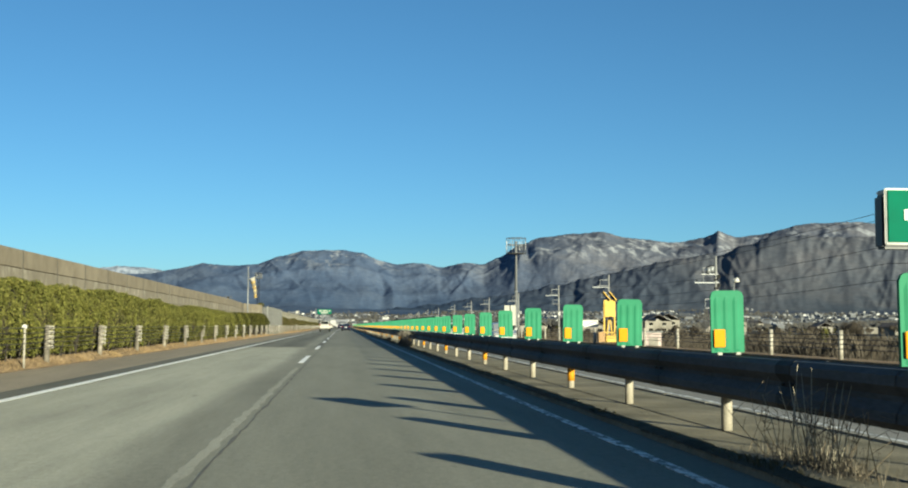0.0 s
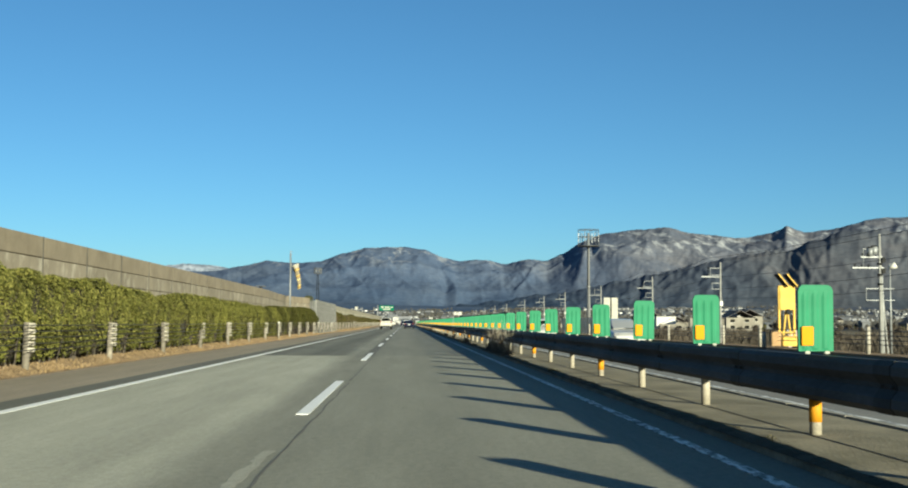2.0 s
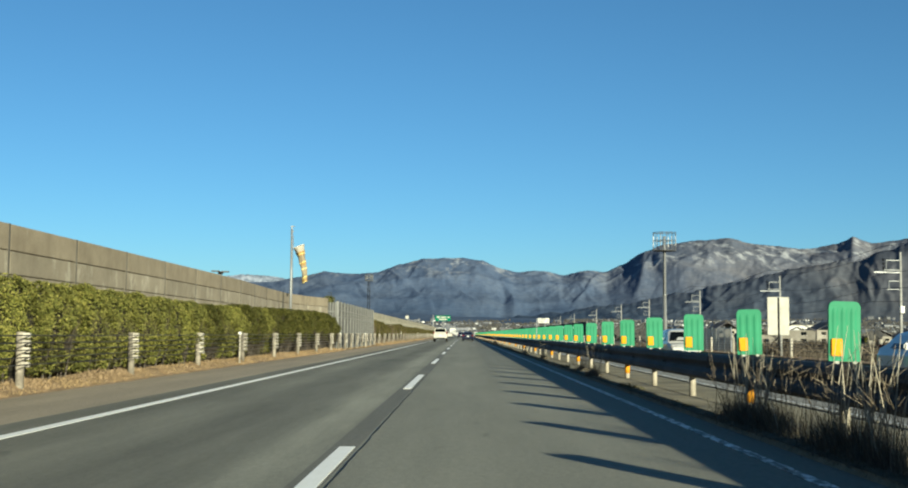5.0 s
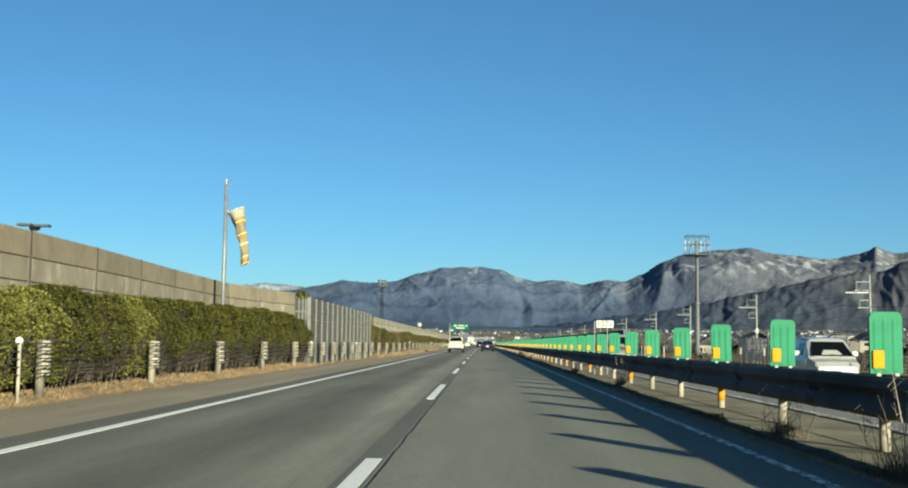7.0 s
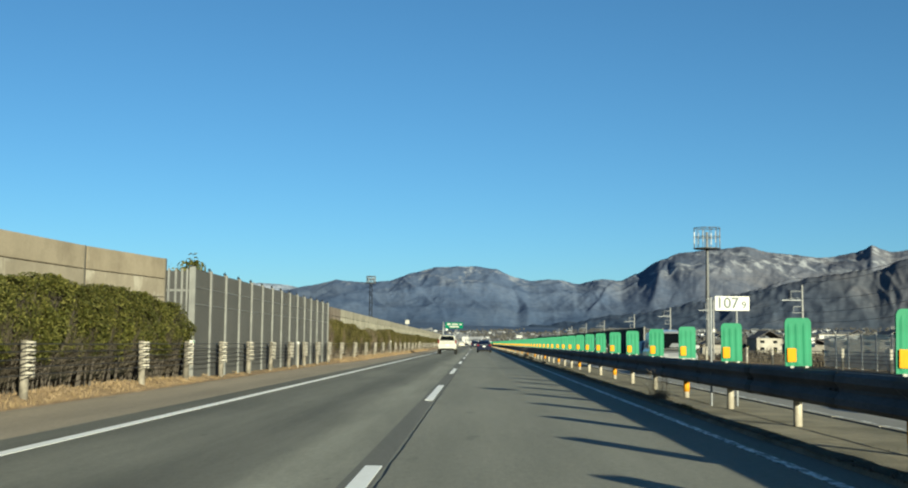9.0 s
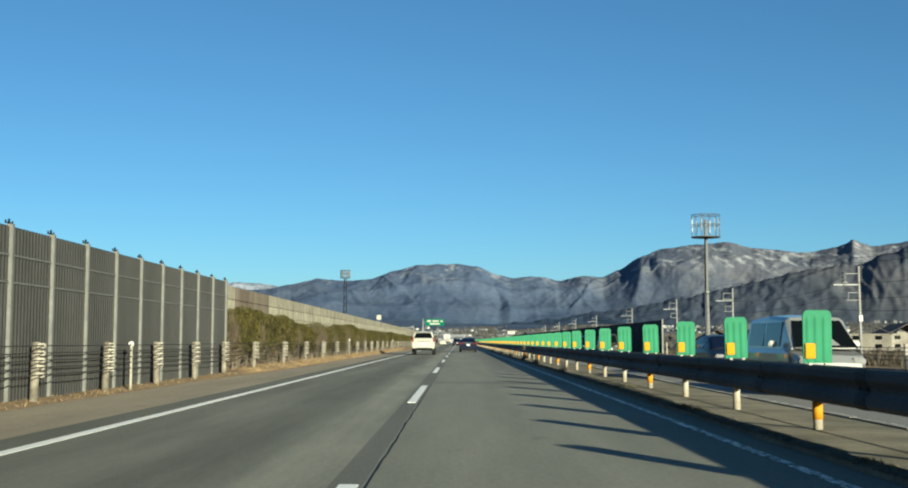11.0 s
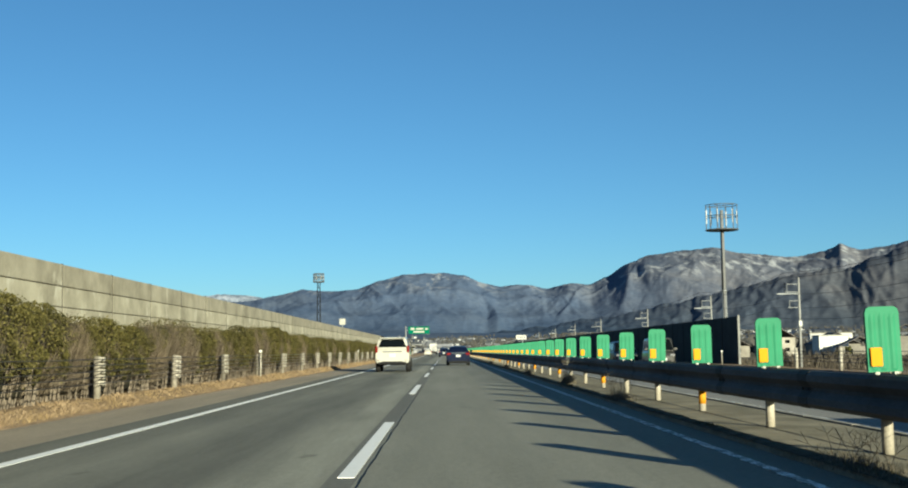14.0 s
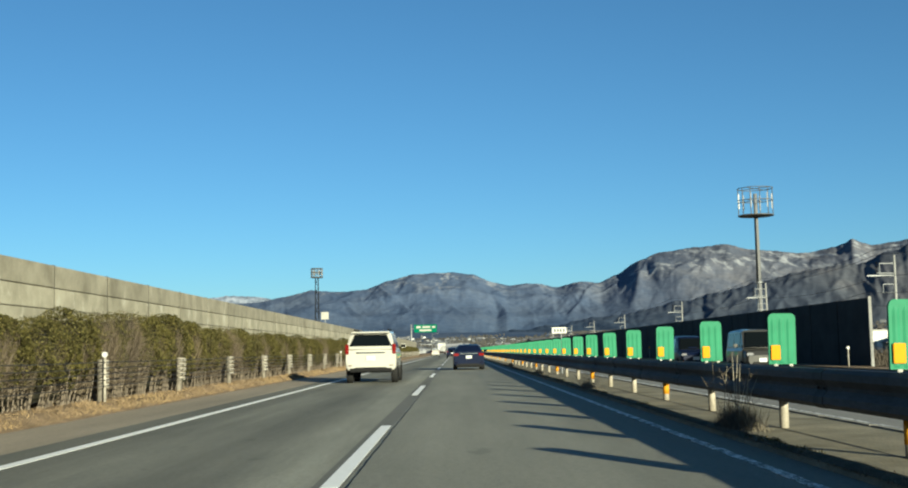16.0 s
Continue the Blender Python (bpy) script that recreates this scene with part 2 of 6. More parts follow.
M_CARBLUE = paint("car_navy", (0.005, 0.009, 0.027), 0.3, 0.0, 0.0, 0.05)
M_CARSILVER = paint("car_silver", (0.05, 0.049, 0.047), 0.35, 0.2, 0.5, 0.05)
M_CARPALE = paint("car_white", (0.33, 0.33, 0.325), 0.3, 0, 0.5, 0.03)
M_CARVAN = paint("car_silver_white", (0.2, 0.205, 0.21), 0.3, 0, 0.5, 0.03)
M_RUBBER = paint("rubber", (0.018, 0.018, 0.018), 0.85)
M_RIM = paint("alloy", (0.45, 0.45, 0.46), 0.3, 0.9)
M_CHROME = paint("chrome", (0.7, 0.7, 0.72), 0.12, 1.0)
M_LAMPRED = paint("lamp_red", (0.16, 0.008, 0.008), 0.15, 0, 0.8)
M_LAMPCLEAR = paint("lamp_clear", (0.3, 0.3, 0.32), 0.1, 0.3, 0.8)
for m in (M_YELLOW, M_CARBLUE, M_CARSILVER, M_SIGNGREEN, M_BLACK, M_RUBBER, M_LAMPRED):
    m.node_tree.nodes["Principled BSDF"].inputs["Specular IOR Level"].default_value = 0.12
M_PLATE = paint("plate_white", (0.5, 0.5, 0.49), 0.4)
M_GLASS, gn, gl, gb = material("tinted_glass", 0.05)
gb.inputs["Base Color"].default_value = (0.003, 0.004, 0.0045, 1)
gb.inputs["Specular IOR Level"].default_value = 0.15
M_SOCK = surface("windsock_cloth", (0.2208, 0.1426, 0.0506), (0.3128, 0.207, 0.0828), 2, 20, 0.9, relief=0.2)
M_SOCKTOP = surface("windsock_cloth_white", (0.2448, 0.2232, 0.18), (0.3312, 0.3096, 0.2592), 2, 20, 0.9, relief=0.2)
M_SOCKPALE = surface("windsock_cloth_pale", (0.176, 0.1452, 0.0924), (0.2552, 0.2112, 0.1452), 2, 20, 0.9, relief=0.2)
M_SOCKBAND = paint("windsock_band", (0.75, 0.62, 0.22), 0.8)


def leaf_material(name, dark, mid, light):
    m, n, l, b = material(name, 0.6)
    dark, mid, light = tone(dark), tone(mid), tone(light)
    isl = n.new("ShaderNodeNewGeometry").outputs["Random Per Island"]
    c = ramp(n, l, isl, [(0.0, dark), (0.5, mid), (1.0, light)])
    broad = grain(n, l, coords(n, l, (1, 0.5, 1)), 0.9, 3)
    c = mix(n, l, broad, c, mix(n, l, 0.5, c, mid), "MIX")
    c = mix(n, l, 0.5, c, ramp(n, l, broad, [(0.3, (0.3, 0.3, 0.3)), (0.7, (0.75, 0.72, 0.6))]), "OVERLAY")
    l.new(c, b.inputs["Base Color"])
    b.inputs["Specular IOR Level"].default_value = 0.12
    return m


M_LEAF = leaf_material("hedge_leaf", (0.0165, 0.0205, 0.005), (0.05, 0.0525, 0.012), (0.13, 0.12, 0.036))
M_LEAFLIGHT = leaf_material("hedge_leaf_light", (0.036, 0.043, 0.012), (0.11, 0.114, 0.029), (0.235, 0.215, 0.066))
M_LEAFDRY = leaf_material("hedge_leaf_dry", (0.0245, 0.0235, 0.008), (0.064, 0.0585, 0.0187), (0.148, 0.127, 0.046))
# dark colour of the bush cores, the shade inside the foliage painted in
M_CORESHADE = surface("hedge_core_shade", (0.018, 0.017, 0.01), (0.042, 0.038, 0.023), 3, 25, 0.95, relief=0.5, dist=0.03)
# twig and stem copies with the shade inside green bushes in their colour
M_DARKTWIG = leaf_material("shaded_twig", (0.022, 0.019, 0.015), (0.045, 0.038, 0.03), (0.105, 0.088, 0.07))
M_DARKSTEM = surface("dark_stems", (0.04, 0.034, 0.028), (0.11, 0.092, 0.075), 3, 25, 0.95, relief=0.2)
M_STEM = surface("hedge_stems", (0.107, 0.086, 0.066), (0.221, 0.184, 0.143), 3, 25, 0.95, relief=0.2)
M_BARETWIG = leaf_material("bare_twig", (0.051, 0.0391, 0.0289), (0.102, 0.0816, 0.0612), (0.1768, 0.1462, 0.1122))
M_DRYGRASS = leaf_material("dry_grass", (0.13, 0.09, 0.046), (0.23, 0.165, 0.09), (0.36, 0.265, 0.155))
M_STRAW = leaf_material("bent_straw", (0.12, 0.083, 0.05), (0.2, 0.145, 0.092), (0.32, 0.24, 0.16))
M_MOUND = leaf_material("withered_mound", (0.052, 0.0468, 0.039), (0.1105, 0.0975, 0.0806), (0.208, 0.182, 0.1495))
M_MEDIANGRASS = leaf_material("median_grass", (0.03, 0.03, 0.014), (0.075, 0.068, 0.036), (0.14, 0.123, 0.073))
M_REED = leaf_material("pale_reed", (0.2, 0.18, 0.145), (0.33, 0.3, 0.25), (0.45, 0.42, 0.36))
M_WEED = leaf_material("dry_weed", (0.075, 0.06, 0.046), (0.15, 0.123, 0.093), (0.27, 0.225, 0.175))

# ---- mesh helpers ----
def box(bm, x, y, z, sx, sy, sz, bevel=0.0):
    """A box centred on x, y with its foot at z."""
    r = bmesh.ops.create_cube(bm, size=1, matrix=Matrix.Translation((x, y, z + sz / 2)) @ Matrix.Diagonal((sx, sy, sz, 1)))
    if bevel:
        es = list({e for v in r["verts"] for e in v.link_edges})
        bmesh.ops.bevel(bm, geom=es, offset=bevel, segments=2, affect="EDGES")
    return bm


def rod(bm, a, b, r, r2=None, seg=10):
    a, b = Vector(a), Vector(b)
    d = b - a
    m = Matrix.Translation((a + b) / 2) @ d.to_track_quat("Z", "Y").to_matrix().to_4x4()
    bmesh.ops.create_cone(bm, cap_ends=True, segments=seg, radius1=r, radius2=r if r2 is None else r2, depth=d.length, matrix=m)
    return bm


def sweep(bm, outline, y0, y1):
    """A closed outline in x, z drawn along y."""
    a = [bm.verts.new((x, y0, z)) for x, z in outline]
    b = [bm.verts.new((x, y1, z)) for x, z in outline]
    n = len(outline)
    for i in range(n):
        bm.faces.new((a[i], a[(i + 1) % n], b[(i + 1) % n], b[i]))
    bm.faces.new(a[::-1])
    bm.faces.new(b)
    bmesh.ops.recalc_face_normals(bm, faces=bm.faces)
    return bm


def finish(name, bm, mat, smooth=False):
    me = bpy.data.meshes.new(name)
    bm.to_mesh(me)
    bm.free()
    me.materials.append(mat)
    if smooth:
        for p in me.polygons:
            p.use_smooth = True
    return me


def thing(name, label, category, group="", kind="", at=None):
    ob = new(name)
    ob.empty_display_size = 0.2
    if at is not None:
        ob.matrix_world = at
    return tagged(ob, label, category, group, kind)


def part(name, bm, mat, parent, label="", smooth=False):
    ob = new(name, finish(name, bm, mat, smooth) if isinstance(bm, bmesh.types.BMesh) else bm)
    ob.parent = parent
    if label:
        ob["label"] = label
    return ob


def piece(name, me, parent, m):
    ob = new(name, me)
    ob.parent = parent
    ob.matrix_basis = m
    return ob


def B():
    return bmesh.new()


def strip(name, xs, zs, y0, y1, mat, step=20.0, label="", category="ground"):
    """A ground strip with thickness below, drawn along the road."""
    ny = max(1, int((y1 - y0) / step))
    bm = B()
    rows = []
    for j in range(ny + 1):
        y = y0 + (y1 - y0) * j / ny
        rows.append([bm.verts.new((x, y, z)) for x, z in zip(xs, zs)])
    for j in range(ny):
        for i in range(len(xs) - 1):
            bm.faces.new((rows[j][i], rows[j][i + 1], rows[j + 1][i + 1], rows[j + 1][i]))
    ob = new(name, finish(name, bm, mat))
    return tagged(ob, label, category, kind="structure")


# ---- ground, carriageways, median ----
Y0, Y1 = -60.0, 900.0
XL, XD, XR = -4.74, -1.06, 2.85           # left edge line, lane line, right edge line
bm = B()
bmesh.ops.create_circle(bm, cap_ends=True, segments=64, radius=4900, matrix=Matrix.Translation((0, 100, -1.6)))
tagged(new("ground", finish("ground", bm, M_GROUND)), "brown winter fields reaching to the mountains", "ground", kind="structure")
strip("road_left_lane", (-5.35, XD - 0.13), (0, 0), 52.0, Y1, M_ROAD, label="worn dark asphalt lane of the expressway", category="road")
strip("road_margin", (-5.35, XL - 0.1), (0, 0), Y0, 52.0, M_ROAD, label="dark asphalt margin outside the edge line", category="road")
strip("road_left_lane_old", (XL - 0.1, XD - 0.13), (0, 0), Y0, 52.0, M_ROADOLD, label="older pale grey asphalt lane of the expressway", category="road")
strip("road_lane_joint_old", (XD - 0.13, XD + 0.13), (0, 0), Y0, 52.0, M_ROADOLD, label="grey asphalt strip between two lanes", category="road")
strip("road_lane_joint", (XD - 0.13, XD + 0.13), (0, 0), 52.0, Y1, M_ROAD3, label="darker sealed joint strip between two lanes", category="road")
strip("road_right_lane_old", (XD + 0.13, 3.3), (0, 0), Y0, 52.0, M_ROAD2OLD, label="older grey asphalt passing lane", category="road")
strip("road_right_lane", (XD + 0.13, 3.3), (0, 0), 52.0, Y1, M_ROAD2, label="smooth grey asphalt passing lane", category="road")
strip("shoulder", (-7.7, -5.35), (0.032, 0.0), Y0, Y1, M_SHOULDER, label="dusty brown asphalt shoulder", category="road")
OPP = -0.12                               # level of the oncoming carriageway
strip("opposite_road", (5.93, 15.6), (OPP, OPP), Y0, Y1, M_OPPOSITE, label="asphalt carriageway of oncoming traffic", category="road")
strip("opposite_verge", (15.6, 15.61, 17.2, 21.0), (OPP, 0.12, 0.1, -1.62), Y0, Y1, M_SOIL, label="earth bank beside the oncoming carriageway", category="verge")

bm = B()
prev = None
for j in range(0, 620):
    y = 52 + 0.4 * j
    x = XD + 0.17 + 0.018 * noise.noise((y * 0.8, 0, 3)) + 0.012 * noise.noise((y * 3.1, 0, 8))
    w = 0.009 + 0.007 * noise.noise((y * 1.3, 5, 0))
    cur = (bm.verts.new((x - w, y, 0.004)), bm.verts.new((x + w, y, 0.004)))
    if prev:
        bm.faces.new((prev[0], prev[1], cur[1], cur[0]))
    prev = cur
tagged(new("road_crack", finish("road_crack", bm, M_BLACK)), "thin dark crack along the lane joint", "road crack", kind="structure")

seam = B()
prev = None
for j in range(0, 290):
    y = -20 + 0.15 * j
    x = XD + 0.07 + 0.03 * noise.noise((y * 0.5, 1, 3))
    w0 = 0.045 + 0.05 * noise.noise((y * 1.9, 0, 8)) + 0.03 * noise.noise((y * 6, 4, 1))
    w1 = 0.06 + 0.05 * noise.noise((y * 1.6, 3, 5)) + 0.03 * noise.noise((y * 5, 2, 6))
    cur = (seam.verts.new((x - w0, y, 0.003)), seam.verts.new((x + w1, y, 0.003)))
    if prev:
        seam.faces.new((prev[0], prev[1], cur[1], cur[0]))
    prev = cur
tagged(new("road_seam", finish("road_seam", seam, asphalt("asphalt_seam", (0.33, 0.32, 0.255), (0.47, 0.455, 0.37)))), "pale ragged seam between the old lanes", "road seam", kind="structure")
seam = B()
prev = None
for j in range(0, 360):
    y = -20 + 0.2 * j
    x = XD + 0.22 + 0.03 * noise.noise((y * 0.6, 0, 3)) + 0.02 * noise.noise((y * 2.7, 0, 8))
    w0 = max(0.002, 0.012 + 0.02 * noise.noise((y * 1.1, 5, 0)))
    cur = (seam.verts.new((x - w0, y, 0.004)), seam.verts.new((x + w0, y, 0.004)))
    if prev:
        seam.faces.new((prev[0], prev[1], cur[1], cur[0]))
    prev = cur
tagged(new("road_crack", finish("road_crack", seam, M_ROAD3)), "faint broken crack beside the pale seam", "road crack", kind="structure")

# ---- road markings ----
bm = B()
box(bm, XL + 0.02, (Y0 + Y1) / 2, -0.02, 0.16, Y1 - Y0, 0.025)
tagged(new("edge_line", finish("edge_line", bm, M_LINE)), "solid white edge line at the road shoulder", "road marking", kind="structure")
bm = B()
box(bm, 6.33, (Y0 + Y1) / 2, OPP - 0.02, 0.16, Y1 - Y0, 0.025)
tagged(new("edge_line", finish("edge_line", bm, M_LINE_WORN)), "solid white line along the oncoming carriageway", "road marking", kind="structure")
bm = B()
rnd = random.Random(3)
y = Y0
while y < 260:
    box(bm, XR + rnd.uniform(-0.003, 0.003), y + 0.2, -0.02, rnd.uniform(0.10, 0.12), 0.36, 0.025 + rnd.uniform(0, 0.003))
    y += 0.36 if rnd.random() < 0.86 else 0.42
box(bm, XR, (260 + Y1) / 2, -0.02, 0.18, Y1 - 260, 0.025)
tagged(new("profiled_edge_line", finish("profiled_edge_line", bm, M_LINE_WORN)), "worn ribbed white edge line beside the median", "road marking", kind="structure")
M_PATCH = asphalt("asphalt_patch", (0.175, 0.173, 0.145), (0.235, 0.23, 0.193))
strip("road_patch", (XD + 0.25, 3.27), (0.004, 0.004), 136.6, 138.4, M_PATCH, label="darker asphalt repair strip across the passing lane", category="road patch")
DASH = 7.3
bm = B()
box(bm, 0.025, 4.0, -0.02, 0.155, 8.0, 0.025)
dash_mesh = finish("lane_dash", bm, M_LINE)
for k in range(1, 40):
    ob = new("lane_dash", dash_mesh)
    ob.location = (XD, DASH + 20 * k, 0)
    tagged(ob, "worn white lane dash painted on asphalt", "road marking", "lane dashes", "structure")

# ---- mountains ----
RIDGE = [(-60, 1.6), (-40, 2.0), (-22, 2.3), (-12.5, 2.4), (-10.5, 2.45), (-9.5, 2.5), (-8.3, 2.74), (-7.0, 3.04), (-5.6, 2.95), (-4.4, 3.03),
         (-3.3, 3.42), (-1.9, 3.76), (-0.1, 3.81), (0.9, 3.67), (1.9, 3.28), (2.6, 3.12), (3.8, 3.18), (5.0, 2.97), (6.3, 3.22),
         (7.1, 3.12), (7.9, 3.49), (9.0, 4.15), (10.0, 4.5), (11.5, 4.67), (13.1, 4.78), (14.2, 4.49), (16.8, 4.2), (18.1, 4.42), (18.5, 4.58),
         (18.85, 4.76), (19.2, 4.6), (19.7, 4.43), (20.9, 4.55), (22.9, 5.04), (25.4, 5.06), (27.5, 4.8), (34, 4.2), (48, 3.0), (70, 2.0)]
R_RIDGE = 4350.0


def ridge(az):
    for (a, ea), (b, eb) in zip(RIDGE, RIDGE[1:]):
        if az <= b:
            s = min(1.0, max(0.0, (az - a) / (b - a)))
            s = 0.5 * s + 0.5 * s * s * (3 - 2 * s)
            return ea + (eb - ea) * s
    return RIDGE[-1][1]


def rolling(x, y):
    return 0.75 + 0.5 * noise.noise((x / 900, y / 900, 3)) + 0.2 * noise.noise((x / 260, y / 260, 8))


def facets(w, r, wide, slant, long=2600.0):
    """Two crossing families of ridges: the higher of both, as on a range cut by side valleys."""
    a = 1 - abs(noise.noise(((w + slant * r) / wide, r / long, 5.0)))
    b = 1 - abs(noise.noise(((w - slant * r) / (wide * 1.15), r / long, 9.0)))
    return max(a, b)


def terrain(az, r):
    """Height of the land at an azimuth in degrees and a distance: plain, foothills, then a steep range cut by gullies."""
    top = R_RIDGE * math.tan(radians(ridge(az))) + 1.1
    x, y = r * math.sin(radians(az)), r * math.cos(radians(az))
    s = min(1.0, max(0.0, (r - 650) / 1950))
    h = -1.2 + 46 * s * s * rolling(x, y)
    if r <= 2600:
        return h
    f = min(1.0, (r - 2600) / 900)
    hill = 1 - abs(noise.noise((x / 520 + 0.2 * y / 520, y / 420, 6.0)))
    h += f * top * (0.10 + 0.2 * max(0.0, hill - 0.55))
    if r <= 3150:
        return h
    s = min(1.0, (r - 3150) / (R_RIDGE - 3150))
    back = max(0.0, (r - R_RIDGE) / 400)
    rise = 0.5 * s + 0.5 * s * s * (3 - 2 * s)
    # spurs and gullies run down from the crest and meet in facets
    w = az + 0.9 * noise.noise((az / 2.6, r / 600, 1.5)) + 0.12 * noise.noise((az / 0.7, r / 250, 4))
    env = (4 * s * (1 - s)) ** 0.7
    h = h + (top - h) * rise + env * (36 * (facets(w, r, 2.5, 0.0022, 1500) - 0.8) + 12.5 * (facets(w + 7, r, 1.05, 0.003, 620) - 0.8) + 4.2 * (facets(w + 19, r, 0.45, 0.0038, 260) - 0.8) + 1.6 * (facets(w + 31, r, 0.2, 0.004, 120) - 0.8))
    h = min(h, top * (0.88 + 0.12 * s))
    return h * (1 - 0.6 * min(1, back) ** 1.2) + 2.4 * s * noise.noise((az * 2.2, r / 300, 2)) + 1.6 * s * noise.noise((az * 6, r / 200, 5))


def mountain_mesh():
    azs = np.concatenate([np.linspace(-58, -14, 60), np.linspace(-13.9, 30, 680), np.linspace(30.2, 68, 50)])
    rs = np.concatenate([np.linspace(600, 2550, 28), np.linspace(2600, 3380, 34), np.linspace(3400, 4350, 84), np.linspace(4400, 4780, 5)])
    vs, fs = [], []
    for az in azs:
        for r in rs:
            vs.append((r * math.sin(radians(az)), 80 + r * math.cos(radians(az)), terrain(az, r)))
    n = len(rs)
    for i in range(len(azs) - 1):
        for j in range(n - 1):
            fs.append((i * n + j, (i + 1) * n + j, (i + 1) * n + j + 1, i * n + j + 1))
    me = bpy.data.meshes.new("mountains")
    me.from_pydata(vs, [], fs)
    for p in me.polygons:
        p.use_smooth = True
    return me


def mountain_material(name, upper, lower, snow_amount):
    """Bare winter woods with blue haze in the colour, greyer and browner to the east, thin snow high up."""
    upper, lower = [tone(c) for c in upper], [tone(c) for c in lower]
    m, n, l, b = material(name, 0.95)
    pos = coords(n, l, (1, 1, 1))
    sep = n.new("ShaderNodeSeparateXYZ")
    l.new(pos, sep.inputs[0])

    def span(socket, a, b2):
        q = n.new("ShaderNodeMapRange")
        q.inputs[1].default_value, q.inputs[2].default_value = a, b2
        l.new(socket, q.inputs[0])
        return q.outputs[0]

    big = grain(n, l, coords(n, l, (1.0, 0.4, 1.0)), 0.006, 8, 0.68)
    small = grain(n, l, pos, 0.05, 7, 0.75)
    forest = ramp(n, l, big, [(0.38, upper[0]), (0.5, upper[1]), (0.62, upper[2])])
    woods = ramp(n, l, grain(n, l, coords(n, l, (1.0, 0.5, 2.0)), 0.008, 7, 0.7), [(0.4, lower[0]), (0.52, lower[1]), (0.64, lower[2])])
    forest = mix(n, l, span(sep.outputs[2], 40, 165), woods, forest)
    # distance haze as a tint: bluer to the west, warmer to the east
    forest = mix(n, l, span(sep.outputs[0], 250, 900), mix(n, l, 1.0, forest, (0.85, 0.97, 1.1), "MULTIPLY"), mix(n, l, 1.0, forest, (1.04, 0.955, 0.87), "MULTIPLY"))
    forest = mix(n, l, 0.4, forest, ramp(n, l, small, [(0.3, (0.25, 0.25, 0.27)), (0.7, (0.75, 0.74, 0.72))]), "OVERLAY")
    patches = ramp(n, l, grain(n, l, coords(n, l, (1.7, 0.5, 0.7)), 0.011, 8, 0.68), [(0.515, (0, 0, 0)), (0.6, (1, 1, 1))])
    snow = mix(n, l, 1.0, patches, span(sep.outputs[2], 172, 265), "MULTIPLY")
    c = mix(n, l, mix(n, l, snow_amount, (0, 0, 0), snow), forest, (0.315, 0.325, 0.345))
    l.new(c, b.inputs["Base Color"])
    b.inputs["Specular IOR Level"].default_value = 0.0
    bump(n, l, small, b, 0.16, 5.0)
    return m


# both palettes carry the blue-grey haze of distance in their base colours
m = mountain_material("mountain_forest_haze", [(0.104, 0.13, 0.188), (0.13, 0.152, 0.206), (0.162, 0.178, 0.22)], [(0.074, 0.098, 0.148), (0.09, 0.112, 0.158), (0.112, 0.129, 0.168)], 0.85)
M_MOUNTAIN = mountain_material("foothill_forest_haze", [(0.084, 0.102, 0.142), (0.104, 0.122, 0.158), (0.132, 0.144, 0.176)], [(0.058, 0.077, 0.11), (0.074, 0.091, 0.122), (0.096, 0.108, 0.132)], 0.3)
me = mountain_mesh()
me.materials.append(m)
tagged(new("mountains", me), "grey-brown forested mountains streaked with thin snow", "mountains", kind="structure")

# a nearer wooded spur that falls from the east across the foot of the range
SPUR = [(2.0, 0.85), (5.0, 1.2), (8.0, 1.65), (11.35, 2.24), (12.73, 2.6), (13.92, 2.85), (15.27, 3.15), (16.27, 3.4), (17.27, 3.58), (18.57, 3.75), (19.69, 3.85),
        (20.5, 4.28), (21.6, 4.6), (24.0, 4.75), (27.0, 4.6), (31.0, 4.2), (40.0, 3.2), (60.0, 1.8)]
vs, fs = [], []
na, nr = 620, 64
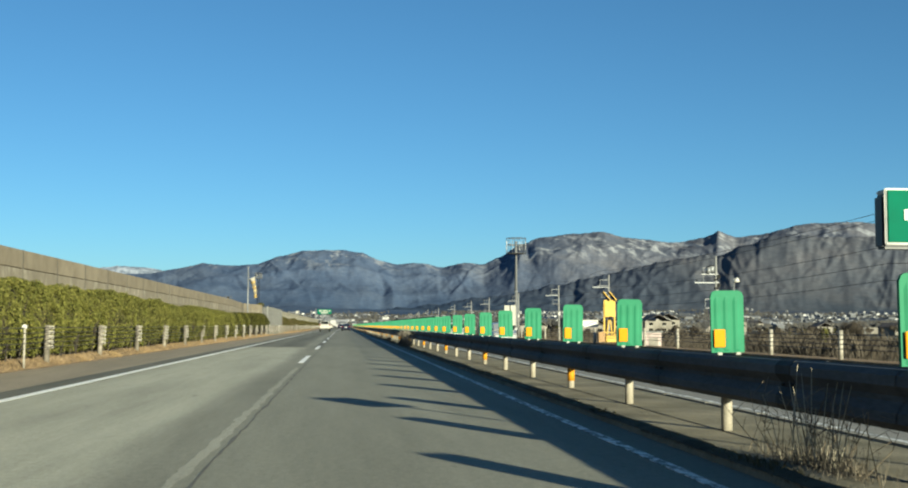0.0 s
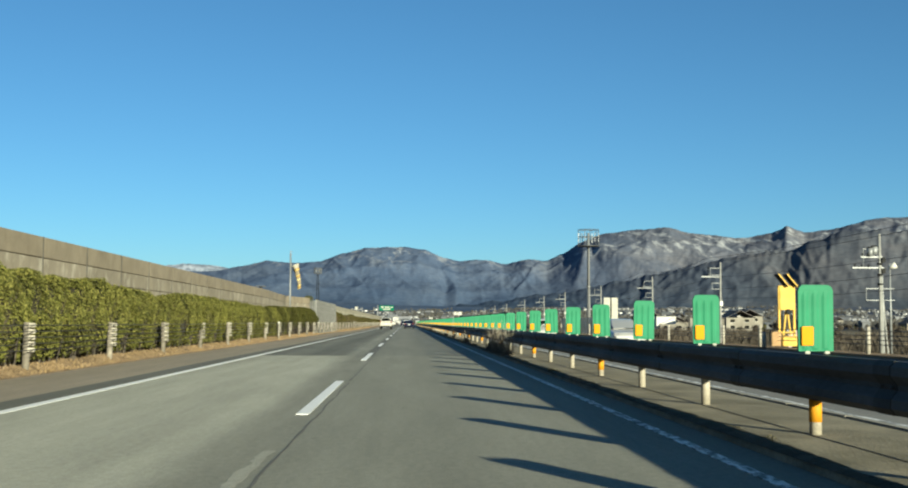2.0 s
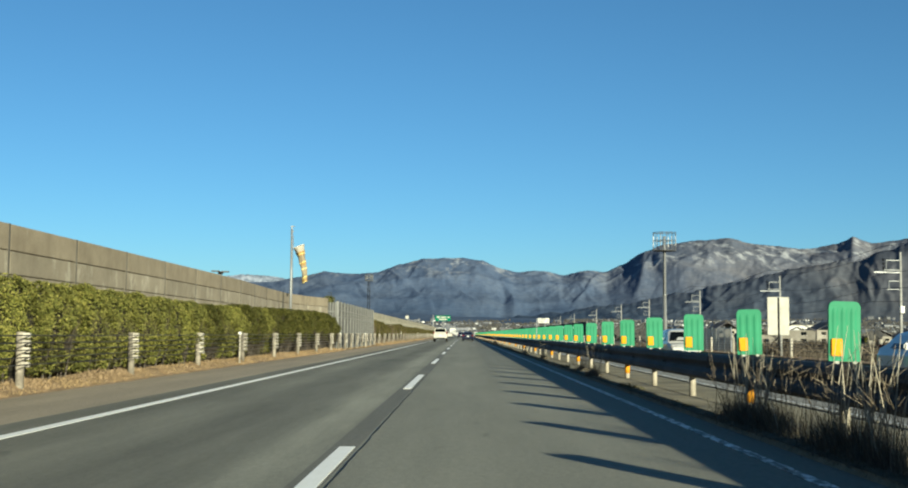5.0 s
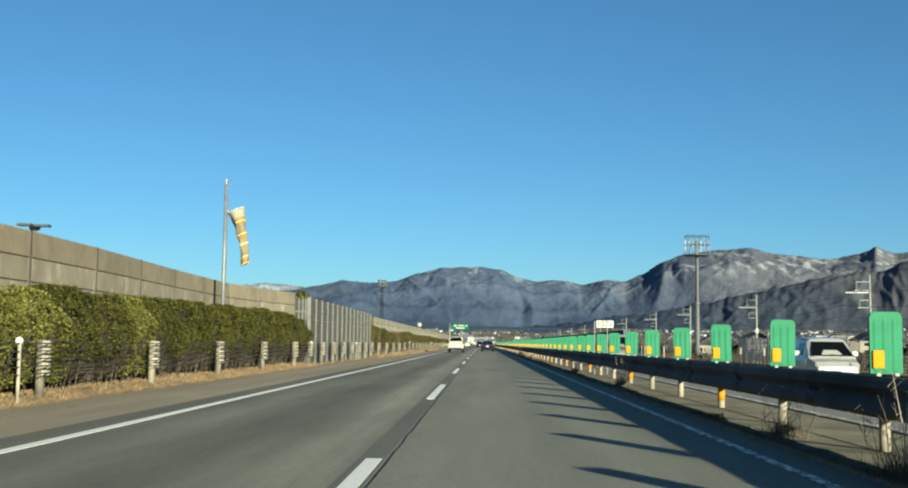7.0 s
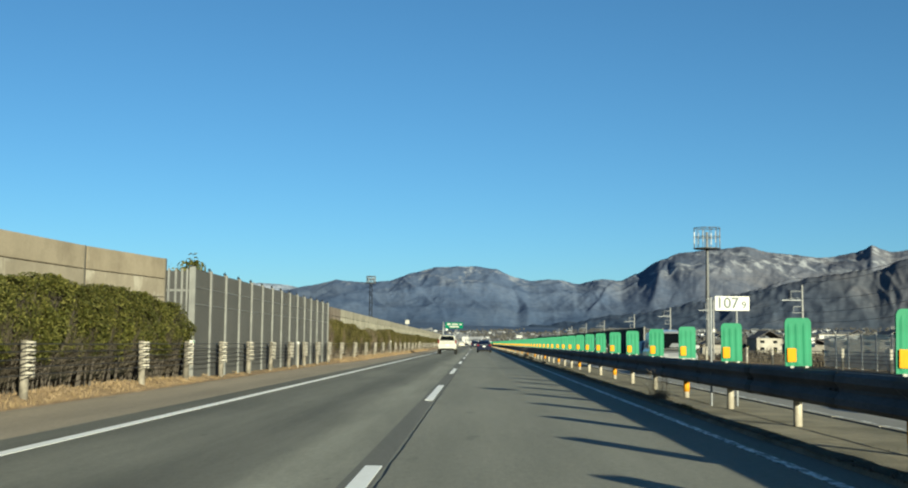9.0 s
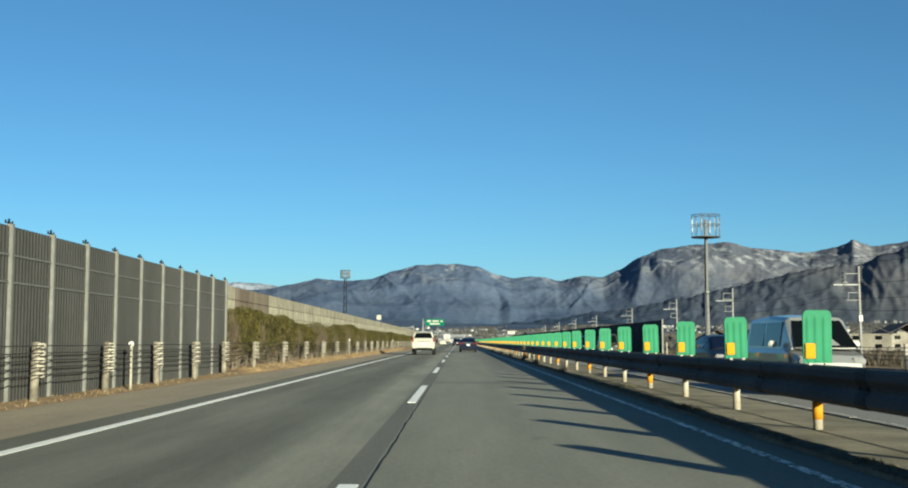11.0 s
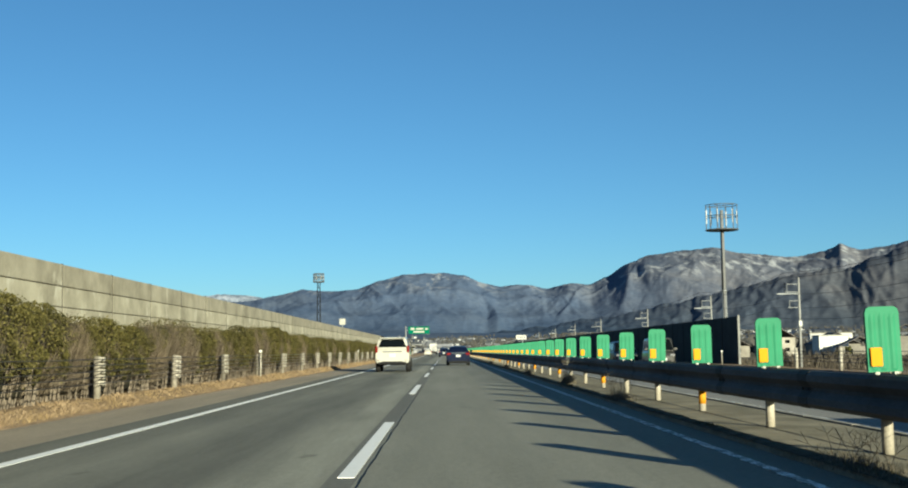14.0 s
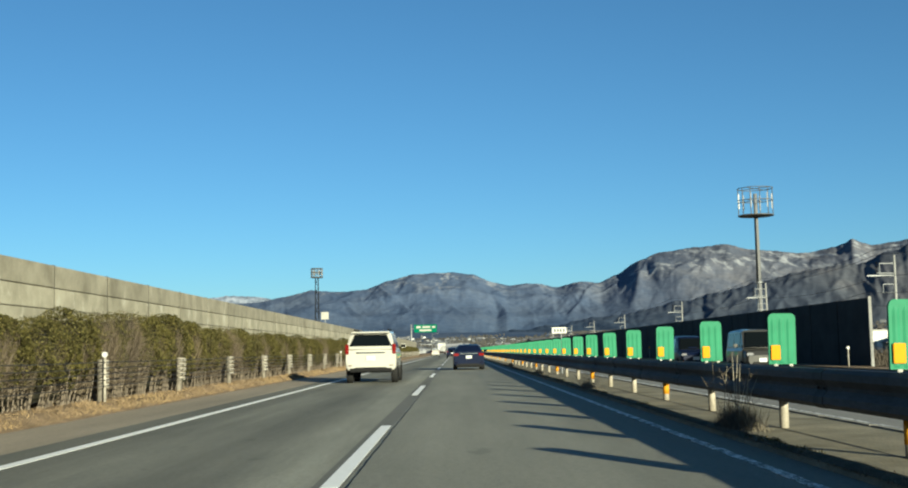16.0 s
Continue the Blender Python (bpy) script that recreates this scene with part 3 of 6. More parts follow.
for i in range(na):
    az = 2.0 + 43.0 * i / (na - 1)
    k = next(q for q in range(len(SPUR) - 1) if az <= SPUR[q + 1][0])
    (a0, e0), (a1, e1) = SPUR[k], SPUR[k + 1]
    el = e0 + (e1 - e0) * (az - a0) / (a1 - a0)
    for j in range(nr):
        k = j / (nr - 1)
        r = 2350 + 850 * k
        s = min(1.0, (r - 2350) / 650)
        back = max(0.0, (r - 3000) / 200)
        top = (3000 * math.tan(radians(el)) + 1.1) * (0.97 + 0.03 * noise.noise((az / 2.4, 2, 5))) + 7 * s ** 5 * noise.noise((az / 0.8, 7, 1)) + 4 * s ** 5 * noise.noise((az / 0.3, 3, 6))
        w = az + 0.7 * noise.noise((az / 2.5, r / 400, 7)) + 0.1 * noise.noise((az / 0.7, r / 200, 3))
        cut = 24 * (facets(w, r, 2.6, 0.003, 900) - 0.8) + 12 * (facets(w + 5, r, 1.1, 0.004, 420) - 0.8) + 3 * (facets(w + 11, r, 0.5, 0.005, 200) - 0.8) + 1 * (facets(w + 23, r, 0.22, 0.005, 100) - 0.8)
        h = 22 + (top - 22) * (0.6 * s + 0.4 * s * s * (3 - 2 * s)) + cut * (4 * s * (1 - s)) ** 0.8 * min(1.0, top / 160) + 2 * s * noise.noise((az * 4, r / 200, 2))
        vs.append((r * math.sin(radians(az)), 157 + r * math.cos(radians(az)), min(h, top + 2) * (1 - 0.5 * back)))
for i in range(na - 1):
    for j in range(nr - 1):
        fs.append((i * nr + j, (i + 1) * nr + j, (i + 1) * nr + j + 1, i * nr + j + 1))
me = bpy.data.meshes.new("foothill_ridge")
me.from_pydata(vs, [], fs)
for p in me.polygons:
    p.use_smooth = True
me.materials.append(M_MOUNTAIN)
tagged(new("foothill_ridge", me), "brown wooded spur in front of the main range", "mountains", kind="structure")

vs, fs = [], []
na, nr = 90, 14
for i in range(na):
    az = -14.5 + 6.0 * i / (na - 1)
    crest = 2.84 - 0.055 * (az + 10.6) ** 2 + 0.05 * noise.noise((az * 1.6, 3, 1)) + 0.03 * noise.noise((az * 5, 1, 7))
    for j in range(nr):
        r = 4600 + 230 * j / (nr - 1)
        k = j / (nr - 1)
        cut = 16 * (0.74 - abs(noise.noise((az * 2.2, r / 400, 3)))) * (1 - k) * k * 4
        vs.append((r * math.sin(radians(az)), 80 + r * math.cos(radians(az)), 4830 * math.tan(radians(crest)) * (0.55 + 0.45 * k) + cut))
for i in range(na - 1):
    for j in range(nr - 1):
        fs.append((i * nr + j, (i + 1) * nr + j, (i + 1) * nr + j + 1, i * nr + j + 1))
me = bpy.data.meshes.new("snow_peak")
me.from_pydata(vs, [], fs)
# snow and rock tones dulled towards blue, distance haze put into the colour
m, n, l, b = material("snow_rock_haze", 0.9)
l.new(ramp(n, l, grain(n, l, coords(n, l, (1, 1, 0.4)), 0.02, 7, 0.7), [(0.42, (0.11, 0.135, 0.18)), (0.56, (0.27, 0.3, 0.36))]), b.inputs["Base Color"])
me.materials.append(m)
tagged(new("snow_peak", me), "far snow-covered peak behind the nearer range", "mountains", kind="structure")

# ---- median with kerbs ----
strip("median", (3.3, 3.31, 3.6, 4.6, 5.14, 5.15), (0.0, 0.06, 0.08, 0.085, 0.075, -0.1), Y0, Y1, M_MEDIAN, label="pale weathered concrete median strip", category="median")
kerb = thing("median_kerb", "low concrete kerb edging the median", "kerb", kind="structure")
bm = B()
box(bm, 0, 0, -0.12, 0.13, 1.985, 0.30, 0.015)
kerb_mesh = finish("kerb_stone", bm, M_KERB)
for k in range(0, 140):
    piece("kerb_stone", kerb_mesh, kerb, pose(5.2, -9 + 2 * k, -0.083, 0, 0, 0))
strip("gutter", (5.27, 5.9, 5.93), (OPP + 0.055, OPP + 0.012, OPP), Y0, Y1, M_KERB, label="pale concrete gutter beside the oncoming carriageway", category="gutter")
bm = B()
prev = None
for j in range(0, 700):
    y = -12 + 0.4 * j
    x = 4.02 + 0.012 * noise.noise((y * 0.9, 2, 1)) + 0.008 * noise.noise((y * 3.7, 4, 1))
    w = 0.012 + 0.008 * noise.noise((y * 1.7, 9, 0))
    cur = (bm.verts.new((x - w, y, 0.0865)), bm.verts.new((x + w, y, 0.0865)))
    if prev:
        bm.faces.new((prev[0], prev[1], cur[1], cur[0]))
    prev = cur
tagged(new("median_joint", finish("median_joint", bm, M_BLACK)), "thin dark joint along the posts in the median concrete", "joint", kind="structure")

# width of the dark strip: edge dirt plus the rail's painted shade
def dirt_shade_width(y):
    wide = 0.38 * max(0.0, 1 - abs(y - 135) / 9) ** 0.5
    return max(0.1, 0.24 + wide + 0.16 * noise.noise((y * 0.22, 3, 1)) + 0.09 * noise.noise((y * 1.1, 2, 4)) + 0.05 * noise.noise((y * 3.3, 6, 4)))


# strip of dirt that also paints the rail's shade on the median edge
bm = B()
xs = [0.0, 0.1, 0.22, 0.34, 0.46]
rows = []
for j in range(0, 1300):
    y = -12 + 0.22 * j
    w = dirt_shade_width(y) / 0.46
    rows.append([bm.verts.new((3.29 + q * w, y, 0.066 + 0.016 * math.sin(math.pi * q / 0.46) * (1 + 1.3 * noise.noise((y * 2.6, q * 9, 0))) + 0.02 * q)) for q in xs])
for ra, rb2 in zip(rows, rows[1:]):
    for i in range(4):
        bm.faces.new((ra[i], ra[i + 1], rb2[i + 1], rb2[i]))
tagged(new("median_dirt_shade", finish("median_dirt_shade", bm, M_DIRTSHADE, True)), "dark dirt along the median edge, guardrail shade painted in", "dirt", kind="structure")

# ---- double-beam guardrail with posts ----
RX = 4.09
rail = thing("guardrail", "grey steel median guardrail with round pale posts", "guardrail")


def beam_outline(side):
    w = [(0.0, 0.83), (-0.03, 0.84), (-0.075, 0.80), (-0.08, 0.73), (-0.025, 0.66), (-0.02, 0.62), (-0.075, 0.55), (-0.08, 0.48), (-0.035, 0.43), (0.0, 0.43)]
    inner = [(0.012 + x * 0.9, z) for x, z in reversed(w[1:-1])]
    pts = [(x, z) for x, z in w] + [(x, z) for x, z in inner]
    return [(side * (0.11 - x) , z) for x, z in pts]


for side in (-1, 1):
    bm = sweep(B(), beam_outline(side), 0.0, 4.03)
    beam_mesh = finish("beam", bm, M_RAIL)
    for k in range(-4, 110):
        piece("beam", beam_mesh, rail, Matrix.Translation((RX, 4 * k, 0)))
    splice_mesh = finish("splice", sweep(B(), [(x + side * 0.005, 0.63 + (z - 0.63) * 1.02) for x, z in beam_outline(side)], -0.15, 0.17), M_SPLICE)
    bolt_mesh = finish("bolt", rod(B(), (side * 0.13, 0, 0), (side * 0.16, 0, 0), 0.017, 0.013, 8), M_SPLICE)
    for k in range(-3, 48):
        p = piece("splice", splice_mesh, rail, Matrix.Translation((RX, 4 * k + 2.0, 0)))
        if side < 0:
            for dy in (-0.09, 0.11):
                piece("bolt", bolt_mesh, p, Matrix.Translation((0, dy, 0.64)))
bm = box(B(), 0, 2.0, 0.80, 0.2, 3.99, 0.03)
cap_mesh = finish("cap", bm, M_RAILTOP)
bm = rod(B(), (0, 0, -0.1), (0, 0, 0.8), 0.057, seg=14)
post_mesh = finish("post", bm, M_POST, True)
bm = rod(B(), (0, 0, 0.2), (0, 0, 0.42), 0.0605, seg=14)
band_mesh = finish("reflector_band", bm, M_BAND, True)
for k in range(-4, 110):
    piece("cap", cap_mesh, rail, Matrix.Translation((RX, 4 * k, 0)))
    p = piece("post", post_mesh, rail, pose(RX, 4 * k, 0, random.uniform(-0.6, 0.6), random.uniform(-0.6, 0.6), 0))
    if k % 3 == 0:
        piece("reflector_band", band_mesh, p, Matrix.Identity(4))["label"] = "orange reflective band"

# ---- anti-glare boards on the guardrail ----
def board_panel():
    """A moulded board with three shallow vertical ribs and rounded top corners, in one skin."""
    bm = B()
    w, h, r = 0.17, 0.63, 0.06
    cols = [(-0.17, 0), (-0.155, 0), (-0.14, 0), (-0.115, 1), (-0.095, 1), (-0.07, 0), (-0.045, 0), (-0.02, 1), (0.005, 1), (0.03, 0), (0.055, 0), (0.08, 1), (0.105, 1), (0.13, 0), (0.155, 0), (0.17, 0)]
    def top(x):
        d = abs(x) - (w - r)
        return h - r + math.sqrt(max(0.0, r * r - d * d)) if d > 0 else h
    front, back = [], []
    for x, k in cols:
        zs = [0.0, 0.012, 0.03, 0.52, 0.575, top(x)]
        rib = [0, 0, k, k, 0, 0]
        front.append([bm.verts.new((x, -0.008 * q, z)) for z, q in zip(zs, rib)])
        back.append([bm.verts.new((x, 0.034 + 0.008 * q, z)) for z, q in zip(zs, rib)])
    for sheet in (front, back):
        for a, b2 in zip(sheet, sheet[1:]):
            for i in range(5):
                bm.faces.new((a[i], b2[i], b2[i + 1], a[i + 1]))
    for i in range(len(cols) - 1):
        bm.faces.new((front[i][5], front[i + 1][5], back[i + 1][5], back[i][5]))
        bm.faces.new((front[i][0], front[i + 1][0], back[i + 1][0], back[i][0]))
    for e in (0, -1):
        for i in range(5):
            bm.faces.new((front[e][i], front[e][i + 1], back[e][i + 1], back[e][i]))
    bmesh.ops.recalc_face_normals(bm, faces=bm.faces)
    return finish("panel", bm, M_GREEN)


board = thing("anti_glare_board", "green ribbed plastic anti-glare board with orange reflector", "anti-glare board", "anti-glare boards on the guardrail")
part("panel", board_panel(), None, board)
part("reflector", box(B(), -0.09, -0.022, 0.055, 0.115, 0.012, 0.18, 0.004), M_ORANGE, board, "upright orange reflector")
for x in (-0.09, 0.1):
    part("foot", box(B(), x, -0.004, -0.024, 0.05, 0.045, 0.026, 0.005), M_CREAM, board, "small white foot bracket")
BOARD_Z = 0.865
board.matrix_world = pose(RX + 0.02, -8, BOARD_Z)
rb = random.Random(11)
for k in range(-1, 106):
    copy_thing(board, pose(RX + 0.02 + rb.uniform(-0.012, 0.012), 4 * k, BOARD_Z, rb.uniform(-1, 1), rb.uniform(-1.2, 1.2), rb.uniform(-5, 5)))

# ---- concrete noise wall on the verge ----
WX = -9.0
WALL_BENDS = [(-60, -8.95), (90, -8.95), (100, -9.35), (106.6, -9.42), (110.6, -9.0), (114.6, -8.24), (115, -9.0), (900, -9.0)]


def wall_x(y):
    for (a, xa), (b, xb) in zip(WALL_BENDS, WALL_BENDS[1:]):
        if y <= b:
            return xa + (xb - xa) * (y - a) / (b - a)
    return WX


def concrete_wall(name, y0, count, rows, post_width, label):
    """Panels stacked between flush steel posts, 4 m apart, along a line that bends a little."""
    wall = thing(name, label, "noise wall", kind="structure")
    wide = 4.0 - post_width
    meshes = [finish("panel", box(B(), 0, 0, 0, 0.14, wide, zb - za - 0.018, 0.012), mat) for za, zb, mat in rows]
    tall = B()
    for za, zb, mat in rows:
        box(tall, 0, 0, za, 0.14, wide, zb - za - 0.018)
    tall = finish("panel", tall, rows[-1][2])
    stained = [finish("panel", box(B(), 0, 0, 0, 0.14, wide, zb - za - 0.018, 0.012), M_WALL_RUST) for za, zb, mat in rows]
    pm = finish("steel_post", box(B(), 0, 0, -0.4, 0.13, post_width, 3.64, 0.01), M_HBEAM if post_width > 0.1 else M_DARKPOST)
    # black sheet added behind the panels to keep the open joints dark
    bk = finish("backing", box(B(), -0.1, 0, -0.3, 0.03, 3.98, 3.5), M_BLACK)
    r = random.Random(int(y0) + 5)
    for k in range(count):
        ya, yb = y0 + 4 * k, y0 + 4 * k + 4
        xa, xb = wall_x(ya), wall_x(yb - 0.001)
        turn = math.degrees(math.atan2(xa - xb, 4))
        stretch = Matrix.Diagonal((1, math.hypot(4, xb - xa) / 4, 1, 1))
        at = pose((xa + xb) / 2 - 0.07, ya + 2, 0, 0, 0, turn) @ stretch
        if k < 40:
            for me, old, (za, zb, mat) in zip(meshes, stained, rows):
                rusty = za > 2.1 and 151 < ya < 159
                piece("panel", old if rusty else me, wall, Matrix.Translation((r.uniform(-0.006, 0.006), 0, za)) @ at)
        else:
            piece("panel", tall, wall, at)
        piece("backing", bk, wall, at)
        piece("steel_post", pm, wall, Matrix.Translation((xa - 0.065, ya, 0)))
    piece("steel_post", pm, wall, Matrix.Translation((xb - 0.065, yb, 0)))
    return wall


concrete_wall("noise_wall_south", -33.4, 37, [(-0.3, 1.75, M_WALL_LOW), (1.75, 2.23, M_WALL_LOW), (2.23, 2.71, M_WALL_LOW), (2.71, 3.25, M_WALL)], 0.12, "tall weathered brown concrete panel noise wall")
concrete_wall("noise_wall_north", 143.6, 70, [(-0.3, 0.8, M_WALL_NORTH), (0.8, 1.28, M_WALL_NORTH), (1.28, 1.76, M_WALL_NORTH), (1.76, 2.24, M_WALL_NORTH), (2.24, 2.72, M_WALL_NORTH), (2.72, 3.24, M_WALL_NORTH_TOP)],
              0.06, "tall pale stained concrete panel noise wall")

# ---- verge ----
def verge_edge(y):
    """Where the asphalt shoulder ends and the earth begins."""
    k = min(1.0, max(0.0, (y - 138) / 14))
    return -7.2 + 0.42 * k + 0.05 * noise.noise((0, y * 0.7, 4)) + 0.05 * noise.noise((3, y * 0.18, 4))


def verge_z(x, y):
    low = 0.0
    if 112 < y < 147:
        low = min(1.0, (y - 112) / 4, (147 - y) / 5)
    s = min(1.0, max(0.0, (verge_edge(y) - x) / 0.5))
    s = s * s * (3 - 2 * s)
    return 0.035 + (0.16 - 0.1 * low) * s + 0.035 * s * noise.noise((x * 1.3, y * 0.9, 0)) + 0.02 * s * noise.noise((x * 4, y * 4, 7))


bm = B()
ys = list(np.arange(-40, 260, 0.4)) + list(np.arange(260, 901, 20.0))
grid = []
for y in ys:
    e = verge_edge(y)
    grid.append([bm.verts.new((x, y, verge_z(x, y) - (0.03 if i == 0 else 0))) for i, x in enumerate((e + 0.04, e - 0.05, e - 0.15, e - 0.27, e - 0.4, e - 0.55, -8.0, -8.5, -9.3, -14))])
for ra, rb2 in zip(grid, grid[1:]):
    for i in range(9):
        bm.faces.new((ra[i + 1], ra[i], rb2[i], rb2[i + 1]))
tagged(new("verge", finish("verge", bm, M_SOIL, True)), "bare brown earth verge below the hedge", "verge", kind="structure")

# ---- cable guardrail on the verge ----
fence = thing("cable_guardrail", "white posts strung with dark steel cables along the verge", "guardrail")
bm = rod(B(), (0, 0, -0.35), (0, 0, 0.80), 0.075, seg=12)
cpost = finish("post", bm, M_POSTDULL, True)
cclamp = finish("clamp", box(B(), 0.1, -0.01, 0, 0.14, 0.1, 0.088, 0.01), M_POSTWHITE)
POSTS = [37.06 + 6.65 * k for k in range(-9, 12)] + [114.1 + 4.03 * k for k in range(0, 8)] + [147.6 + 6.93 * k for k in range(0, 36)]
PX = -7.52


def post_z(y):
    return max(verge_z(PX, y), 0.29)


for y in POSTS:
    p = piece("post", cpost, fence, pose(PX, y, post_z(y), random.uniform(-1, 1), random.uniform(-1.5, 1.5), random.uniform(-8, 8)))
    for i in range(5):
        piece("clamp", cclamp, p, Matrix.Translation((0, 0, 0.195 + 0.125 * i)))
for i in range(5):
    bm = B()
    for ya, yb in zip(POSTS, POSTS[1:]):
        za, zb = post_z(ya) + 0.24 + 0.125 * i, post_z(yb) + 0.24 + 0.125 * i
        mid = ((ya + yb) / 2, (za + zb) / 2 - 0.012)
        rod(bm, (PX + 0.17, ya, za), (PX + 0.17, mid[0], mid[1]), 0.011, seg=5)
        rod(bm, (PX + 0.17, mid[0], mid[1]), (PX + 0.17, yb, zb), 0.011, seg=5)
    part("cable", bm, M_CABLE, fence)

# ---- grey metal noise panels between the two walls ----
M_PANELPOST = surface("panel_post", (0.1118, 0.1118, 0.1075), (0.1634, 0.1634, 0.1548), 3, 30, 0.6, relief=0.1)
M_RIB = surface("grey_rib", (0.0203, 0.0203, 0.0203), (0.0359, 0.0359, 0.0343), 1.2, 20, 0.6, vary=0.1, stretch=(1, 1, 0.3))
MX, MY0 = -7.78, 115.5
screen = thing("metal_noise_wall", "grey corrugated metal noise wall with paler steel posts", "noise wall", kind="structure")
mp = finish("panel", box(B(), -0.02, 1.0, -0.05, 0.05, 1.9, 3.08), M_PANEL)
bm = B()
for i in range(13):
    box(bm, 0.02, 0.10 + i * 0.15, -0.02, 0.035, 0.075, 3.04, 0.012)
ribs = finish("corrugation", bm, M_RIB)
rail_bar = finish("crossbar", box(B(), 0.042, 1.0, 0, 0.012, 1.88, 0.03), M_PANELPOST)
mpost = finish("steel_post", box(B(), 0.03, 0, -0.1, 0.12, 0.09, 3.16, 0.01), M_PANELPOST)
bm = box(B(), 0.0, 0, 3.07, 0.02, 0.34, 0.018)
box(bm, 0.0, 0, 3.05, 0.03, 0.03, 0.1)
for dy in (-0.15, 0.15):
    box(bm, 0.0, dy, 3.06, 0.02, 0.02, 0.06)
pcap = finish("bracket", bm, M_BLACK)
for k in range(15):
    at = Matrix.Translation((MX, MY0 + 2 * k, 0.02))
    p = piece("steel_post", mpost, screen, at)
    piece("bracket", pcap, p, Matrix.Identity(4))
    if k < 14:
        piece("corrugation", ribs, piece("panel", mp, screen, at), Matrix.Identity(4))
        for z in (2.08, 2.54):
            piece("crossbar", rail_bar, screen, Matrix.Translation((MX, MY0 + 2 * k, z)))
# the return to the concrete wall, with its closer posts
# the return to the concrete wall: a short slatted end that faces the traffic
piece("return_panel", finish("return_panel", box(B(), -8.14, 115.5, 0, 0.66, 0.04, 2.98), M_PANEL), screen, Matrix.Identity(4))
slim = finish("slim_post", box(B(), 0, 115.45, 0, 0.055, 0.05, 3.04, 0.008), M_PANELPOST)
for x in (-8.40, -8.21, -8.04, -7.9):
    piece("slim_post", slim, screen, Matrix.Translation((x, 0, 0)))
for z in (1.3, 2.42):
    piece("crossbar", finish("crossbar", box(B(), -8.14, 115.46, z, 0.64, 0.03, 0.06), M_PANELPOST), screen, Matrix.Identity(4))
piece("end_post", finish("end_post", box(B(), MX + 0.03, MY0 - 0.07, 0, 0.17, 0.06, 3.09, 0.008), M_PANELPOST), screen, Matrix.Identity(4))

# ---- hedges ----
def bush_skin(r, length, depth, height, off, dome, bottom):
    """A random point just inside the clipped outline of a bush, with the way it faces."""
    y = r.uniform(-length / 2, length / 2)
    e = abs(2 * y / length)
    h = height * (1 - dome * e ** 3) + 0.12 * noise.noise((y * 1.6, off, 2)) + 0.08 * noise.noise((y * 4.0, off, 5))
    half = depth / 2 * (1 - 0.5 * dome * e ** 2)
    dip = r.random() ** 2 * 0.2
    if r.random() < 0.6:
        k = bottom + (1 - bottom) * r.random() ** 0.85
        z = h * k
        x = half * (0.62 + 0.38 * min(1.0, k / 0.45)) * (1 - 0.55 * max(0, (k - 0.7) / 0.3) ** 2) + 0.3 * noise.noise((y * 2.1, z * 1.7, off)) + 0.1 * noise.noise((y * 5, z * 5, off))
        return Vector((x - dip, y, z)), Vector((1, 0.5 * (1 if y > 0 else -1) * e, 0.5))
    x = r.uniform(-half, half * 0.85)
    z = h - 0.22 * h * dome * (x / half) ** 2 + 0.06 * noise.noise((x * 3, y * 3, off)) - dip
    return Vector((x, y, z)), Vector((0.35 * x / half, 0, 1))


def leaf_cloud(seed, length, depth, height, count, size, dome, bottom):
    r = random.Random(seed)
    vs, fs = [], []
    off = r.uniform(0, 100)
    for _ in range(count):
        c, nrm = bush_skin(r, length, depth, height, off, dome, bottom)
        if noise.noise((c.y * 2.6, c.z * 2.2, off + c.x)) < -0.12 and r.random() < 0.72:
            continue
        d = (nrm.normalized() + Vector((r.uniform(-1, 1), r.uniform(-1, 1), r.uniform(-1, 1))) * 0.95).normalized()
        t = Matrix.Rotation(r.uniform(0, 6.3), 3, d) @ d.orthogonal().normalized()
        s2 = d.cross(t)
        s = size * r.uniform(0.6, 1.3)
        i = len(vs)
        vs += [c - t * s, c + s2 * s * 0.42 + d * s * 0.12, c + t * s, c - s2 * s * 0.42 + d * s * 0.12]
        fs.append((i, i + 1, i + 2, i + 3))
    me = bpy.data.meshes.new("leaf_mass")
    me.from_pydata([tuple(v) for v in vs], [], fs)
    return me


def twig_spray(seed, length, depth, height, count, dome, reach):
    """Fine bare twigs that fan upwards out of the foot of a bush."""
    r = random.Random(seed + 900)
    vs, fs = [], []
    off = r.uniform(0, 100)
    for _ in range(count):
        q, nrm = bush_skin(r, length, depth, height, off, dome, 0.2)
        p = Vector((q.x * 0.45, q.y * 0.75, q.z * r.uniform(0.15, 0.6)))
        q = p.lerp(q, r.uniform(0.8, reach))
        e = Vector((r.uniform(-1, 1), r.uniform(-1, 1), 0)).normalized() * 0.005
        m = p.lerp(q, 0.5) + Vector((r.gauss(0, 0.03), r.gauss(0, 0.03), 0.03))
        i = len(vs)
        vs += [p - e * 1.4, p + e * 1.4, m + e, m - e, q]
        fs += [(i, i + 1, i + 2, i + 3), (i + 3, i + 2, i + 4)]
    me = bpy.data.meshes.new("twig_mass")
    me.from_pydata([tuple(v) for v in vs], [], fs)
    # green bushes take the twig colour darkened for inner shade
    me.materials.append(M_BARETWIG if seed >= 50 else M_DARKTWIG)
    return me


